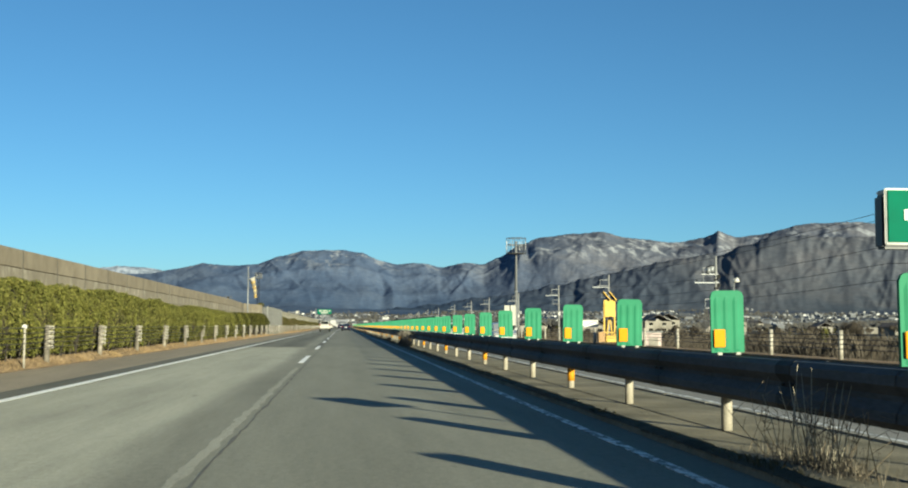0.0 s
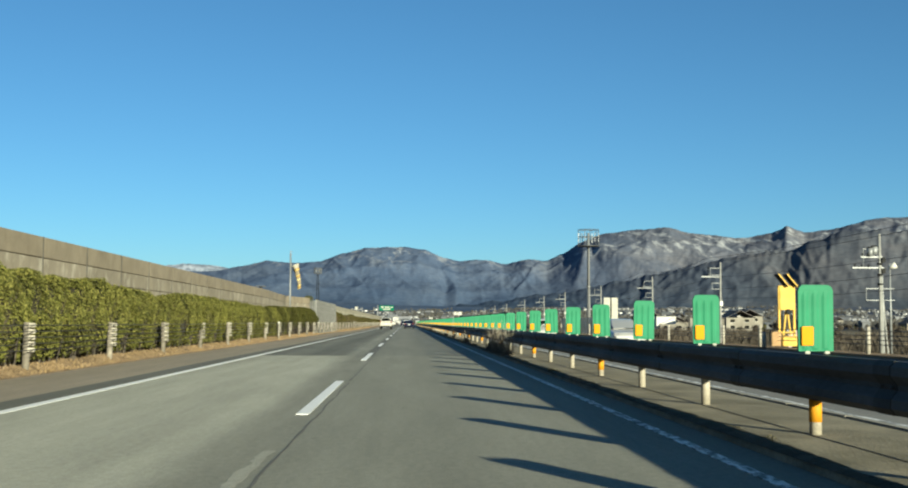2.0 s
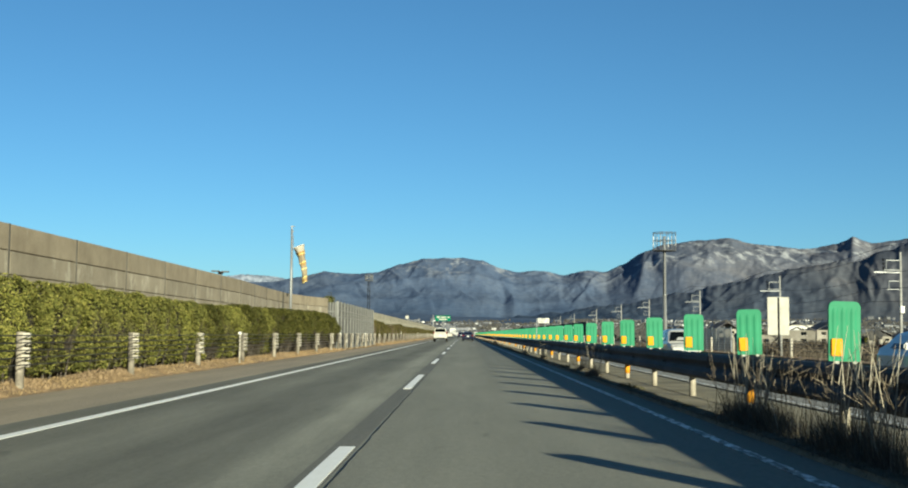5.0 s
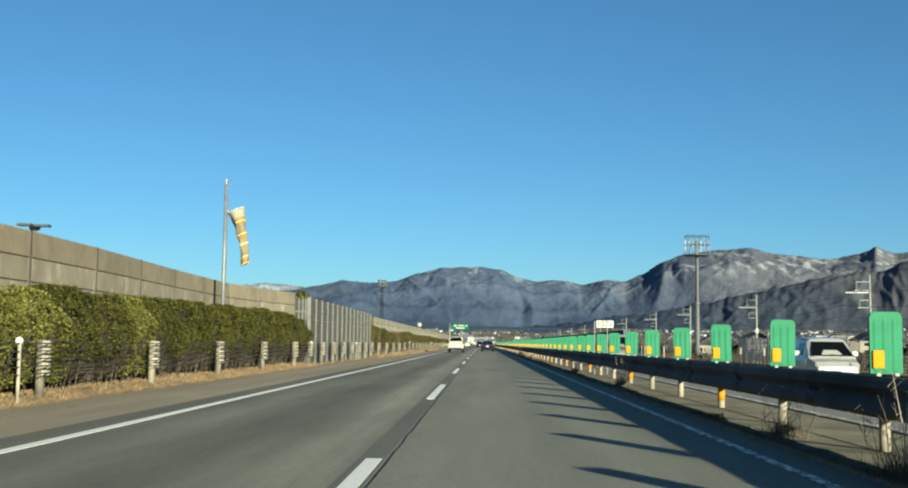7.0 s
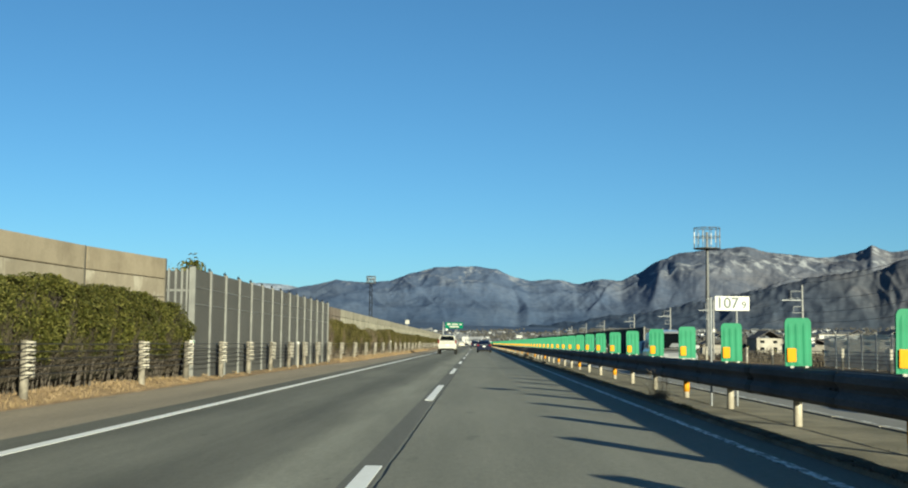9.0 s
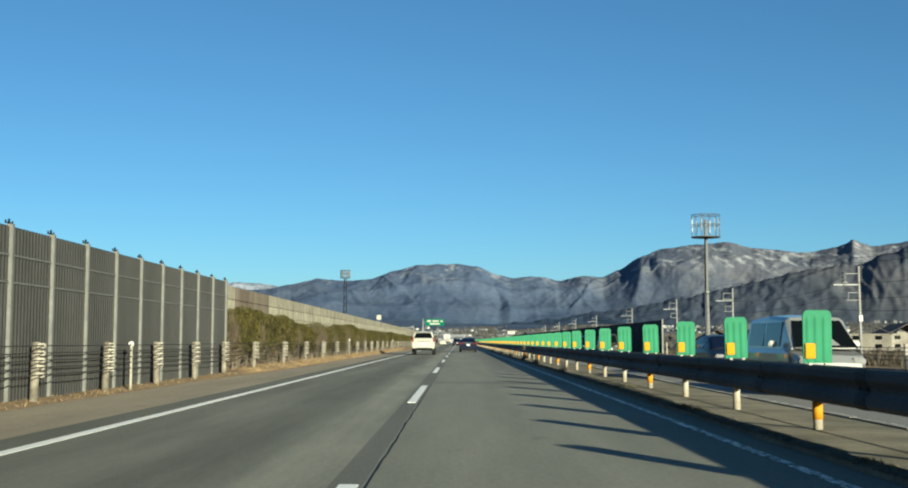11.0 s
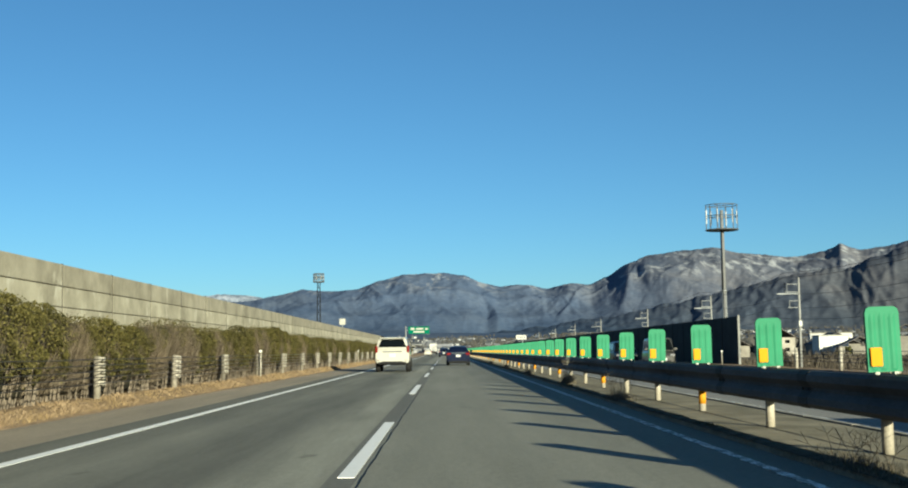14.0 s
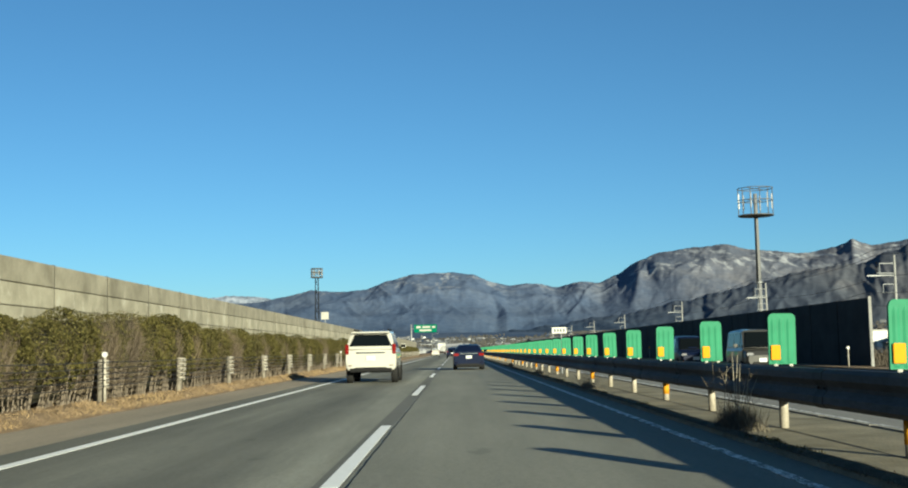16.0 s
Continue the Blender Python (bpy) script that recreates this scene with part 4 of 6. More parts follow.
# lumpy solid added inside the leaves; its dark skin stands for inner shade
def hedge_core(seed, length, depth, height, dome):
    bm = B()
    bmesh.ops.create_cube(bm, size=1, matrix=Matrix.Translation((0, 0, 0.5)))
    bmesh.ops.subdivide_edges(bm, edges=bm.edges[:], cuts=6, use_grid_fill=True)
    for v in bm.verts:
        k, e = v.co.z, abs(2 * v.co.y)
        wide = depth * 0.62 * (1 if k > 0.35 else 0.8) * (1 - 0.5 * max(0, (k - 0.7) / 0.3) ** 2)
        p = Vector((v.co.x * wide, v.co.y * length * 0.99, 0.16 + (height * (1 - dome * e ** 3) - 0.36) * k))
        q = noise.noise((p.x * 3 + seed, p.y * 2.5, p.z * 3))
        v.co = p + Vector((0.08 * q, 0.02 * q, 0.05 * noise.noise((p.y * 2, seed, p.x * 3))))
    return finish("core", bm, M_CORESHADE, True)


def hedge_stems(seed, length, depth, height, count):
    r = random.Random(seed)
    bm = B()
    for _ in range(count):
        y, x = r.uniform(-length / 2, length / 2), r.uniform(-0.05, depth * 0.42)
        p = Vector((x * 0.8, y, -0.08))
        q = Vector((x, y + r.uniform(-0.3, 0.3), r.uniform(0.25, 0.42) * height))
        rod(bm, p, q, 0.017, 0.009, 5)
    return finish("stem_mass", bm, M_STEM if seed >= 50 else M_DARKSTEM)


def hedge_bush(seed, length, depth, height, count, size, mat, label, dome, bottom, stems, twigs, reach):
    bush = thing("hedge_bush", label, "hedge", "hedge along the verge")
    me = leaf_cloud(seed, length, depth, height, count, size, dome, bottom)
    me.materials.append(mat)
    tagged(part("leaf_mass", me, None, bush), kind="stuff")
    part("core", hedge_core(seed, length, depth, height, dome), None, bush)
    tagged(part("stem_mass", hedge_stems(seed, length, depth, height, stems), None, bush), kind="stuff")
    tagged(part("twig_mass", twig_spray(seed, length, depth, height, twigs, dome, reach), None, bush), kind="stuff")
    return bush


HX = -8.2
rh = random.Random(21)
GREEN_BUSH = "dense clipped evergreen hedge, dark green, bare at the foot"
DRY_BUSH = "straggly evergreen bush, partly brown, with bare stems below"
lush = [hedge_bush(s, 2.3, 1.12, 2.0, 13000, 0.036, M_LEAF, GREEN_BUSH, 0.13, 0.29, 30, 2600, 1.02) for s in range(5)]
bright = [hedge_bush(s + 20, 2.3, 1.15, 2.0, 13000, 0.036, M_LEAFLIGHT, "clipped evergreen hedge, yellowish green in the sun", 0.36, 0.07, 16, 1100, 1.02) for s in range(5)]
dry = [hedge_bush(s + 50, 2.35, 1.05, 1.86, 8500, 0.034, M_LEAFDRY, DRY_BUSH, 0.45, 0.27, 46, 1700, 1.06) for s in range(6)]
bare = [hedge_bush(s + 80, 2.3, 0.95, 1.85, 2500, 0.03, M_LEAFDRY, "half-dead bush of bare brown twigs", 0.45, 0.34, 44, 4800, 1.12) for s in range(2)]
far = [hedge_bush(s + 90, 2.3, 0.95, 1.75, 1300, 0.085, M_LEAFDRY, DRY_BUSH, 0.3, 0.3, 8, 200, 1.02) for s in range(3)]
placed = set()


def set_bush(kinds, y, rise):
    ob = kinds[rh.randrange(len(kinds))]
    m = pose(HX + rh.uniform(-0.05, 0.05), y, verge_z(HX, y) - 0.02, 0, 0, rh.uniform(-3, 3)) @ Matrix.Diagonal((rh.uniform(0.94, 1.08), rh.uniform(0.97, 1.08), rise, 1))
    if ob.name not in placed:
        placed.add(ob.name)
        ob.matrix_world = m
    else:
        cp = copy_thing(ob, m)
        cp.matrix_basis = m


HEDGE_TOP = [(8, 2.2), (35, 2.34), (44, 2.22), (52, 2.05), (58, 2.24), (66, 2.15), (79, 2.03), (86, 2.13), (96, 2.22), (114, 2.25),
             (144, 2.3), (154, 2.2), (159, 2.26), (164, 1.95), (171, 2.1), (178, 1.94), (181, 1.98), (184.5, 2.27), (190, 2.34), (196, 2.04), (400, 1.97)]


def hedge_top(y):
    for (a, za), (b, zb) in zip(HEDGE_TOP, HEDGE_TOP[1:]):
        if y <= b:
            return za + (zb - za) * (y - a) / (b - a)
    return HEDGE_TOP[-1][1]


y = 8.0
while y < 114.2:
    rise = (hedge_top(y) - 0.22 + rh.uniform(-0.06, 0.05)) / 2.0
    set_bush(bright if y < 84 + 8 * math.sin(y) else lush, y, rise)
    y += rh.uniform(1.8, 2.2)
y = 144.8
while y < 400:
    rise = (hedge_top(y) - 0.2 + rh.uniform(-0.15, 0.1)) / 1.84
    set_bush(far if y > 255 else bare if 167.5 < y < 169.5 or rh.random() < 0.3 else dry, y, rise)
    y += rh.uniform(1.85, 2.25)

# ---- dry grass along the verge and weeds in the median ----
def blades(name, spots, count, hmin, hmax, spread, mat, label, seed, width=0.006, lean=0.5):
    r = random.Random(seed)
    vs, fs = [], []
    for _ in range(count):
        x, y, z, k = spots(r)
        h = r.uniform(hmin, hmax) * k
        a = r.uniform(0, 6.3)
        d = Vector((math.cos(a), math.sin(a), 0))
        tip = Vector((r.uniform(-1, 1), r.uniform(-1, 1), 0)) * lean * h
        b0 = Vector((x, y, z - 0.01))
        i = len(vs)
        vs += [b0 - d * width, b0 + d * width, b0 + tip * 0.4 + Vector((0, 0, h * 0.6)) + d * width * 0.7, b0 + tip + Vector((0, 0, h))]
        fs += [(i, i + 1, i + 2), (i, i + 2, i + 3)]
    me = bpy.data.meshes.new(name)
    me.from_pydata([tuple(v) for v in vs], [], fs)
    me.materials.append(mat)
    return tagged(new(name, me), label, "dry grass", kind="stuff")


def verge_spot(r):
    y = r.uniform(-20, 250)
    if 115 < y < 144 and r.random() < 0.75:
        y = r.uniform(20, 112)
    x = verge_edge(y) - 0.05 - abs(r.gauss(0, 0.35))
    k = 0.5 + 0.9 * max(0, noise.noise((x * 1.2, y * 0.6, 5)) + 0.35)
    return x, y, verge_z(x, y), k


blades("verge_grass", verge_spot, 60000, 0.015, 0.075, 0, M_DRYGRASS, "short straw-coloured dead grass on the verge", 4)


def straw_spot(r):
    while True:
        y = r.uniform(6, 250)
        x = verge_edge(y) - 0.1 - abs(r.gauss(0, 0.3))
        k = noise.noise((x * 1.5, y * 0.8, 11)) + 0.5 * noise.noise((x * 4, y * 2.7, 3))
        if k > -0.08 and not 117 < y < 144:
            return x, y, verge_z(x, y), 0.4 + 1.1 * max(0.0, k)


blades("verge_straw", straw_spot, 60000, 0.03, 0.13, 0, M_STRAW, "clumps of bent straw at the foot of the hedge", 14, 0.0035, 0.9)


def median_spot(r):
    y = r.uniform(-8, 240)
    x = 3.28 + abs(r.gauss(0, 0.10))
    k = max(0.1, 0.35 + 1.2 * noise.noise((y * 0.25, 8, 0)))
    return x, y, 0.06, k


def tuft_spot(r):
    y = r.uniform(-8, 240)
    x = 3.3 + dirt_shade_width(y) * (0.1 + 0.95 * r.random())
    k = max(0.1, 0.15 + 1.6 * noise.noise((y * 0.35, 2, 3)) + 0.8 * noise.noise((y * 1.3, x * 2, 7)))
    return x, y, 0.07, k


blades("median_grass", median_spot, 20000, 0.02, 0.10, 0, M_WEED, "thin dead grass along the median edge", 5)
blades("median_turf", tuft_spot, 60000, 0.015, 0.08, 0, M_MEDIANGRASS, "dull olive grass tufts on the median dirt", 6, 0.008)


def weed_clump(x, y, height, count, seed, spread=0.5, reeds=0):
    r = random.Random(seed)
    w = thing("dry_weed", "tall dead weed stalks beside the median guardrail", "weed", "weeds in the median", at=pose(x, y, 0.06))
    bm = B()
    for _ in range(count):
        p = Vector((r.gauss(0, 0.08), r.gauss(0, spread), 0))
        q = p + Vector((r.gauss(0, 0.16), r.gauss(0, 0.2), height * r.uniform(0.5, 1.0)))
        mid = p.lerp(q, 0.5) + Vector((r.gauss(0, 0.04), r.gauss(0, 0.04), 0))
        rod(bm, p, mid, 0.0035, 0.0028, 4)
        rod(bm, mid, q, 0.0028, 0.0012, 4)
        for _ in range(3):
            s = mid.lerp(q, r.random())
            rod(bm, s, s + Vector((r.gauss(0, 0.09), r.gauss(0, 0.09), r.uniform(0.03, 0.14))), 0.003, 0.002, 3)
    tagged(part("stalk_mass", bm, M_WEED, w), kind="stuff")
    vs, fs = [], []
    for _ in range(count * 12):
        c = Vector((r.gauss(0, 0.12), r.gauss(0, spread), abs(r.gauss(0, 0.33)) * height * 0.8))
        d = Vector((r.uniform(-1, 1), r.uniform(-1, 1), r.uniform(-0.2, 1.2))).normalized() * r.uniform(0.02, 0.06)
        e = d.orthogonal().normalized() * 0.003
        i = len(vs)
        vs += [c - e, c + e, c + d]
        fs.append((i, i + 1, i + 2))
    me = bpy.data.meshes.new("dead_leaves")
    me.from_pydata([tuple(v) for v in vs], [], fs)
    me.materials.append(M_WEED)
    tagged(part("leaf_litter", me, None, w), kind="stuff")
    vs, fs = [], []
    for _ in range(int(450 + 500 * spread if height < 0.85 else 1000 + 4000 * spread)):
        c = Vector((r.gauss(0, 0.13), r.gauss(0, spread * 0.9), 0))
        h = height * 0.42 * r.uniform(0.35, 1.0) * math.exp(-2.5 * c.x * c.x / 0.05) + 0.03
        tip = c + Vector((r.gauss(0, 0.3) * h, r.gauss(0, 0.3) * h, h))
        e = Vector((r.uniform(-1, 1), r.uniform(-1, 1), 0)).normalized() * 0.004
        i = len(vs)
        vs += [c - e, c + e, tip]
        fs.append((i, i + 1, i + 2))
    me = bpy.data.meshes.new("tuft")
    me.from_pydata([tuple(v) for v in vs], [], fs)
    me.materials.append(M_MOUND)
    tagged(part("tuft", me, None, w, "dull brown withered tuft"), kind="stuff")
    for k in range(reeds):
        fan = (k - (reeds - 1) / 2) / max(1, reeds)
        p = Vector((fan * 0.16, r.gauss(0, spread * 0.6), 0))
        q = Vector((0.04 + fan * 0.5 + r.gauss(0, 0.06), p.y + r.gauss(0, 0.16), height * r.uniform(0.7, 1.25)))
        mid = p.lerp(q, 0.55) + Vector((0, 0, 0.05))
        bm = rod(B(), p, mid, 0.004, 0.005, 4)
        rod(bm, mid, q, 0.005, 0.002, 4)
        part("reed", bm, M_REED, w, "pale dead reed")
    return w


WEEDS = [(3.75, 0.9, 0.62, 34, 0.5), (3.55, 50.8, 0.75, 34, 0.6), (3.55, 54.0, 0.95, 60, 0.8), (3.55, 57.5, 0.9, 50, 0.8), (3.45, 73.6, 0.8, 14, 0.35), (3.6, 93.9, 0.7, 16, 0.3), (3.5, 107.5, 0.55, 16, 0.4),
         (3.6, 78.0, 0.6, 14, 0.3), (3.5, 161.0, 0.55, 20, 0.6), (3.6, 172.3, 0.85, 12, 0.4), (3.5, 188, 0.5, 18, 0.6), (3.5, 147, 0.3, 14, 0.5), (3.5, 206, 0.5, 16, 0.7), (3.5, 230, 0.5, 16, 0.9)]
for i, (x, y, h, cnt, sp) in enumerate(WEEDS):
    weed_clump(x, y, h, cnt, 70 + i, sp, {0.9: 16, 50.8: 18, 54.0: 34, 57.5: 26, 73.6: 8, 93.9: 9, 172.3: 8}.get(y, 0))

# ---- dark noise barrier beyond the oncoming lanes ----
barrier = thing("dark_noise_barrier", "dark metal noise barrier beyond the oncoming lanes", "noise wall", kind="structure")
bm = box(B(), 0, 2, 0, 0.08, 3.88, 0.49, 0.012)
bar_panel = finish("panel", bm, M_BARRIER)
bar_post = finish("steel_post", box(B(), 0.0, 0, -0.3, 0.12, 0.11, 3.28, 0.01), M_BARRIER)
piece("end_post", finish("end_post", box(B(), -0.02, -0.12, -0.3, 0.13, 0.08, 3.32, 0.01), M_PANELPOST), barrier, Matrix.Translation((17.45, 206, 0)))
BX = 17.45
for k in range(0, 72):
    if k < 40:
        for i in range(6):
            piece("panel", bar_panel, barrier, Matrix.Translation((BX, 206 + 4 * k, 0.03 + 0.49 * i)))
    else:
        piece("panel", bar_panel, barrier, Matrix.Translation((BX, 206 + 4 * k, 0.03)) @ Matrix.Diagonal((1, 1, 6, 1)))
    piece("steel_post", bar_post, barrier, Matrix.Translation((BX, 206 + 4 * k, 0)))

# ---- translucent grey screen and cable fence on the far verge ----
screen2 = thing("grey_screen_fence", "see-through grey panel fence beyond the oncoming lanes", "fence", kind="structure")
M_SCREEN = surface("screen_grey", (0.22, 0.22, 0.21), (0.34, 0.34, 0.32), 1, 12, 0.5, vary=0.12)
M_CLEAR = surface("clear_screen", (0.3, 0.31, 0.31), (0.42, 0.43, 0.42), 1, 12, 0.3, relief=0)
M_CLEAR.node_tree.nodes["Principled BSDF"].inputs["Alpha"].default_value = 0.55
sp = finish("panel", box(B(), 0, 1.0, 0, 0.02, 1.9, 1.6), M_CLEAR)
spp = finish("post", rod(B(), (0, 0, -1), (0, 0, 1.75), 0.05, seg=8), M_GALV, True)
for k in range(12):
    piece("panel", sp, screen2, Matrix.Translation((18.2, 122 + 2 * k, 0.1)))
    piece("post", spp, screen2, Matrix.Translation((18.2, 122 + 2 * k, 0)))
fence2 = thing("far_cable_guardrail", "pale posts and cables beside the oncoming lanes", "guardrail")
fp = finish("post", rod(B(), (0, 0, -0.1), (0, 0, 0.95), 0.075, seg=10), M_POSTWHITE, True)
FP = [-2 + 6.0 * k for k in range(34)]
for y in FP:
    piece("post", fp, fence2, pose(16.0, y, 0.1, random.uniform(-1, 1), random.uniform(-1, 1), 0))
span = finish("cable", rod(B(), (0, 0, 0), (0, 6.0, 0), 0.014, seg=5), M_CABLE)
for y in FP[:-1]:
    for i in range(4):
        piece("cable", span, fence2, Matrix.Translation((15.9, y, 0.45 + 0.15 * i)))

# ---- windsock ----
def windsock():
    w = thing("windsock", "orange windsock hanging from a tall pale steel pole", "windsock", at=pose(-8.8, 102.9, 0.2))
    part("pole", rod(B(), (0, 0, 0), (0, 0, 6.25), 0.065, 0.05, 14), M_GALV, w, smooth=True)
    bm = rod(B(), (0, 0, 6.25), (0, 0, 6.42), 0.03, seg=8)
    rod(bm, (-0.06, 0, 6.36), (0.14, 0, 6.38), 0.025, seg=6)
    rod(bm, (0.0, 0, 6.0), (0.08, 0, 6.15), 0.03, seg=6)
    part("pulley", bm, M_GALV, w)
    part("halyard", rod(B(), (0.09, 0, 5.9), (0.07, 0, 2.2), 0.012, seg=5), M_CABLE, w)
    ring = B()
    pts = [(0.36 + 0.27 * math.cos(a), 0.27 * math.sin(a), 5.33 + 0.12 * math.cos(a)) for a in [2 * math.pi * i / 18 for i in range(18)]]
    for p, q in zip(pts, pts[1:] + pts[:1]):
        rod(ring, p, q, 0.02, seg=6)
    rod(ring, (0.05, 0, 5.35), (0.12, 0, 5.25), 0.015, seg=5)
    part("hoop", ring, M_WHITE, w, "white metal hoop")
    # cloth, hanging limp and leaning away from the pole
    rows = [(0.36, 5.33, 0.26, 0.25), (0.45, 5.05, 0.21, 0.22), (0.52, 4.86, 0.17, 0.20), (0.59, 4.55, 0.155, 0.17), (0.635, 4.35, 0.145, 0.15),
            (0.67, 4.05, 0.13, 0.13), (0.70, 3.78, 0.125, 0.12), (0.72, 3.5, 0.125, 0.12)]
    seg = 20
    def band(r0, r1, t0, t1, name, mat, grow):
        bm = B()
        loops = []
        for j in range(5):
            t = t0 + (t1 - t0) * j / 4
            c = [a + (b2 - a) * t for a, b2 in zip(r0, r1)]
            lp = []
            for i in range(seg):
                a = 2 * math.pi * i / seg
                f = 1 + 0.13 * math.sin(3 * a + c[1] * 5) + 0.08 * math.sin(5 * a - c[1] * 9)
                lp.append(bm.verts.new((c[0] + (c[2] + grow) * f * math.cos(a), (c[3] + grow) * f * math.sin(a), c[1] + 0.12 * math.cos(a) * c[2] / 0.26)))
            loops.append(lp)
        for a, b2 in zip(loops, loops[1:]):
            for i in range(seg):
                bm.faces.new((a[i], a[(i + 1) % seg], b2[(i + 1) % seg], b2[i]))
        return part(name, bm, mat, w, smooth=True)
    for r0, r1 in zip(rows, rows[1:]):
        band(r0, r1, 0, 1, "sock_section", M_SOCKTOP if r0[1] == 5.33 else M_SOCKPALE if r0[1] in (4.86, 4.35, 4.05) else M_SOCK, 0)
    for i, t in ((1, 0.55), (3, 0.1), (4, 0.5), (6, 0.05), (6, 0.9)):
        band(rows[i], rows[i + 1], t, min(1, t + 0.14), "sock_stripe", M_SOCKBAND, 0.006)
    return w


windsock()
lampw = thing("wall_floodlight", "small dark floodlight on top of the concrete wall", "lamp", at=pose(-9.06, 87.0, 3.2))
part("stem", rod(B(), (0, 0, 0), (0, 0, 0.14), 0.035, seg=8), M_MAST, lampw)
part("head", box(B(), 0.17, -0.02, 0.15, 0.3, 0.22, 0.05, 0.015), M_MAST, lampw)
part("head", box(B(), -0.2, 0.02, 0.17, 0.3, 0.22, 0.05, 0.015), M_MAST, lampw)
part("yoke", box(B(), 0, 0, 0.08, 0.2, 0.12, 0.1, 0.02), M_BLACK, lampw)

# ---- mobile phone masts ----
def hoop(radius, z, tube):
    bm = B()
    rows = []
    for i in range(24):
        a = 2 * math.pi * i / 24
        rows.append([bm.verts.new(((radius + tube * math.cos(b)) * math.cos(a), (radius + tube * math.cos(b)) * math.sin(a), z + tube * math.sin(b))) for b in (0, 1.05, 2.1, 3.14, 4.19, 5.24)])
    for i in range(24):
        p, q = rows[i], rows[(i + 1) % 24]
        for k in range(6):
            bm.faces.new((p[k], q[k], q[(k + 1) % 6], p[(k + 1) % 6]))
    bmesh.ops.recalc_face_normals(bm, faces=bm.faces)
    return bm


def phone_mast(x, y, base, top, width, lattice=False, name="phone_mast", label="tall steel mast with a round antenna platform"):
    m = thing(name, label, "mast", at=pose(x, y, base))
    h = top - base
    ch = width * 0.8
    if lattice:
        for dx, dy in ((-1, -1), (1, -1), (1, 1), (-1, 1)):
            part("leg", rod(B(), (dx * 0.5, dy * 0.5, 0), (dx * 0.3, dy * 0.3, h - ch), 0.08, 0.06, 6), M_BLACK, m)
        for i in range(9):
            bm, k0, k1 = B(), i / 9, (i + 1) / 9
            w0, w1 = 0.5 - 0.2 * k0, 0.5 - 0.2 * k1
            rod(bm, (-w0, -w0, k0 * (h - ch)), (w1, -w1, k1 * (h - ch)), 0.04, seg=4)
            rod(bm, (w0, -w0, k0 * (h - ch)), (-w1, -w1, k1 * (h - ch)), 0.04, seg=4)
            part("brace", bm, M_BLACK, m)
    else:
        part("lower_mast", rod(B(), (0, 0, 0), (0, 0, h * 0.45), 0.62, 0.52, 16), M_GALV, m, smooth=True)
        part("upper_mast", rod(B(), (0, 0, h * 0.45), (0, 0, h - ch * 0.2), 0.48, 0.36, 16), M_GALV, m, smooth=True)
        part("flange", rod(B(), (0, 0, h * 0.45 - 0.1), (0, 0, h * 0.45 + 0.1), 0.72, seg=16), M_GALV, m)
        part("ladder", box(B(), 0, -0.62, 2, 0.4, 0.06, h - ch - 2), M_MAST, m)
    r = width / 2
    for z, nm in ((h - ch, "lower_ring"), (h - ch * 0.45, "middle_ring"), (h - 0.05, "upper_ring")):
        deck = part(nm, hoop(r, z, 0.12 if nm == "lower_ring" else 0.08), M_MAST, m, smooth=True)
        for i in range(4):
            a = math.pi * (0.25 + i / 2)
            part("spoke", rod(B(), (0, 0, z), (r * math.cos(a), r * math.sin(a), z), 0.06, seg=5), M_MAST, deck)
    part("platform", rod(B(), (0, 0, h - ch - 0.05), (0, 0, h - ch + 0.06), r * 0.92, seg=16), M_MAST, m)
    for i in range(12):
        a = 2 * math.pi * i / 12
        bm = rod(B(), (r * math.cos(a), r * math.sin(a), h - ch), (r * math.cos(a), r * math.sin(a), h), 0.07, seg=6)
        part("upright", bm, M_MAST, m)
        if i % 2 == 0:
            bm = box(B(), (r - 0.1) * math.cos(a), (r - 0.1) * math.sin(a), h - ch * 0.75, 0.26, 0.22, ch * 0.55, 0.05)
            part("antenna", bm, M_GALV, m, "grey panel antenna")
    return m


phone_mast(58.1, 376.6, -2.0, 30.9, 6.6)
phone_mast(-30.3, 411.0, -1.0, 19.8, 2.5, True, "lattice_mast", "dark lattice mast with a small antenna platform")

# ---- railway line with catenary masts ----
MASTS = [12.0, 52.0, 127.2, 158.5, 197.5, 240.0, 274.0, 318.0, 372.0, 420.0, 470.0, 530.0]
TX = 31.6


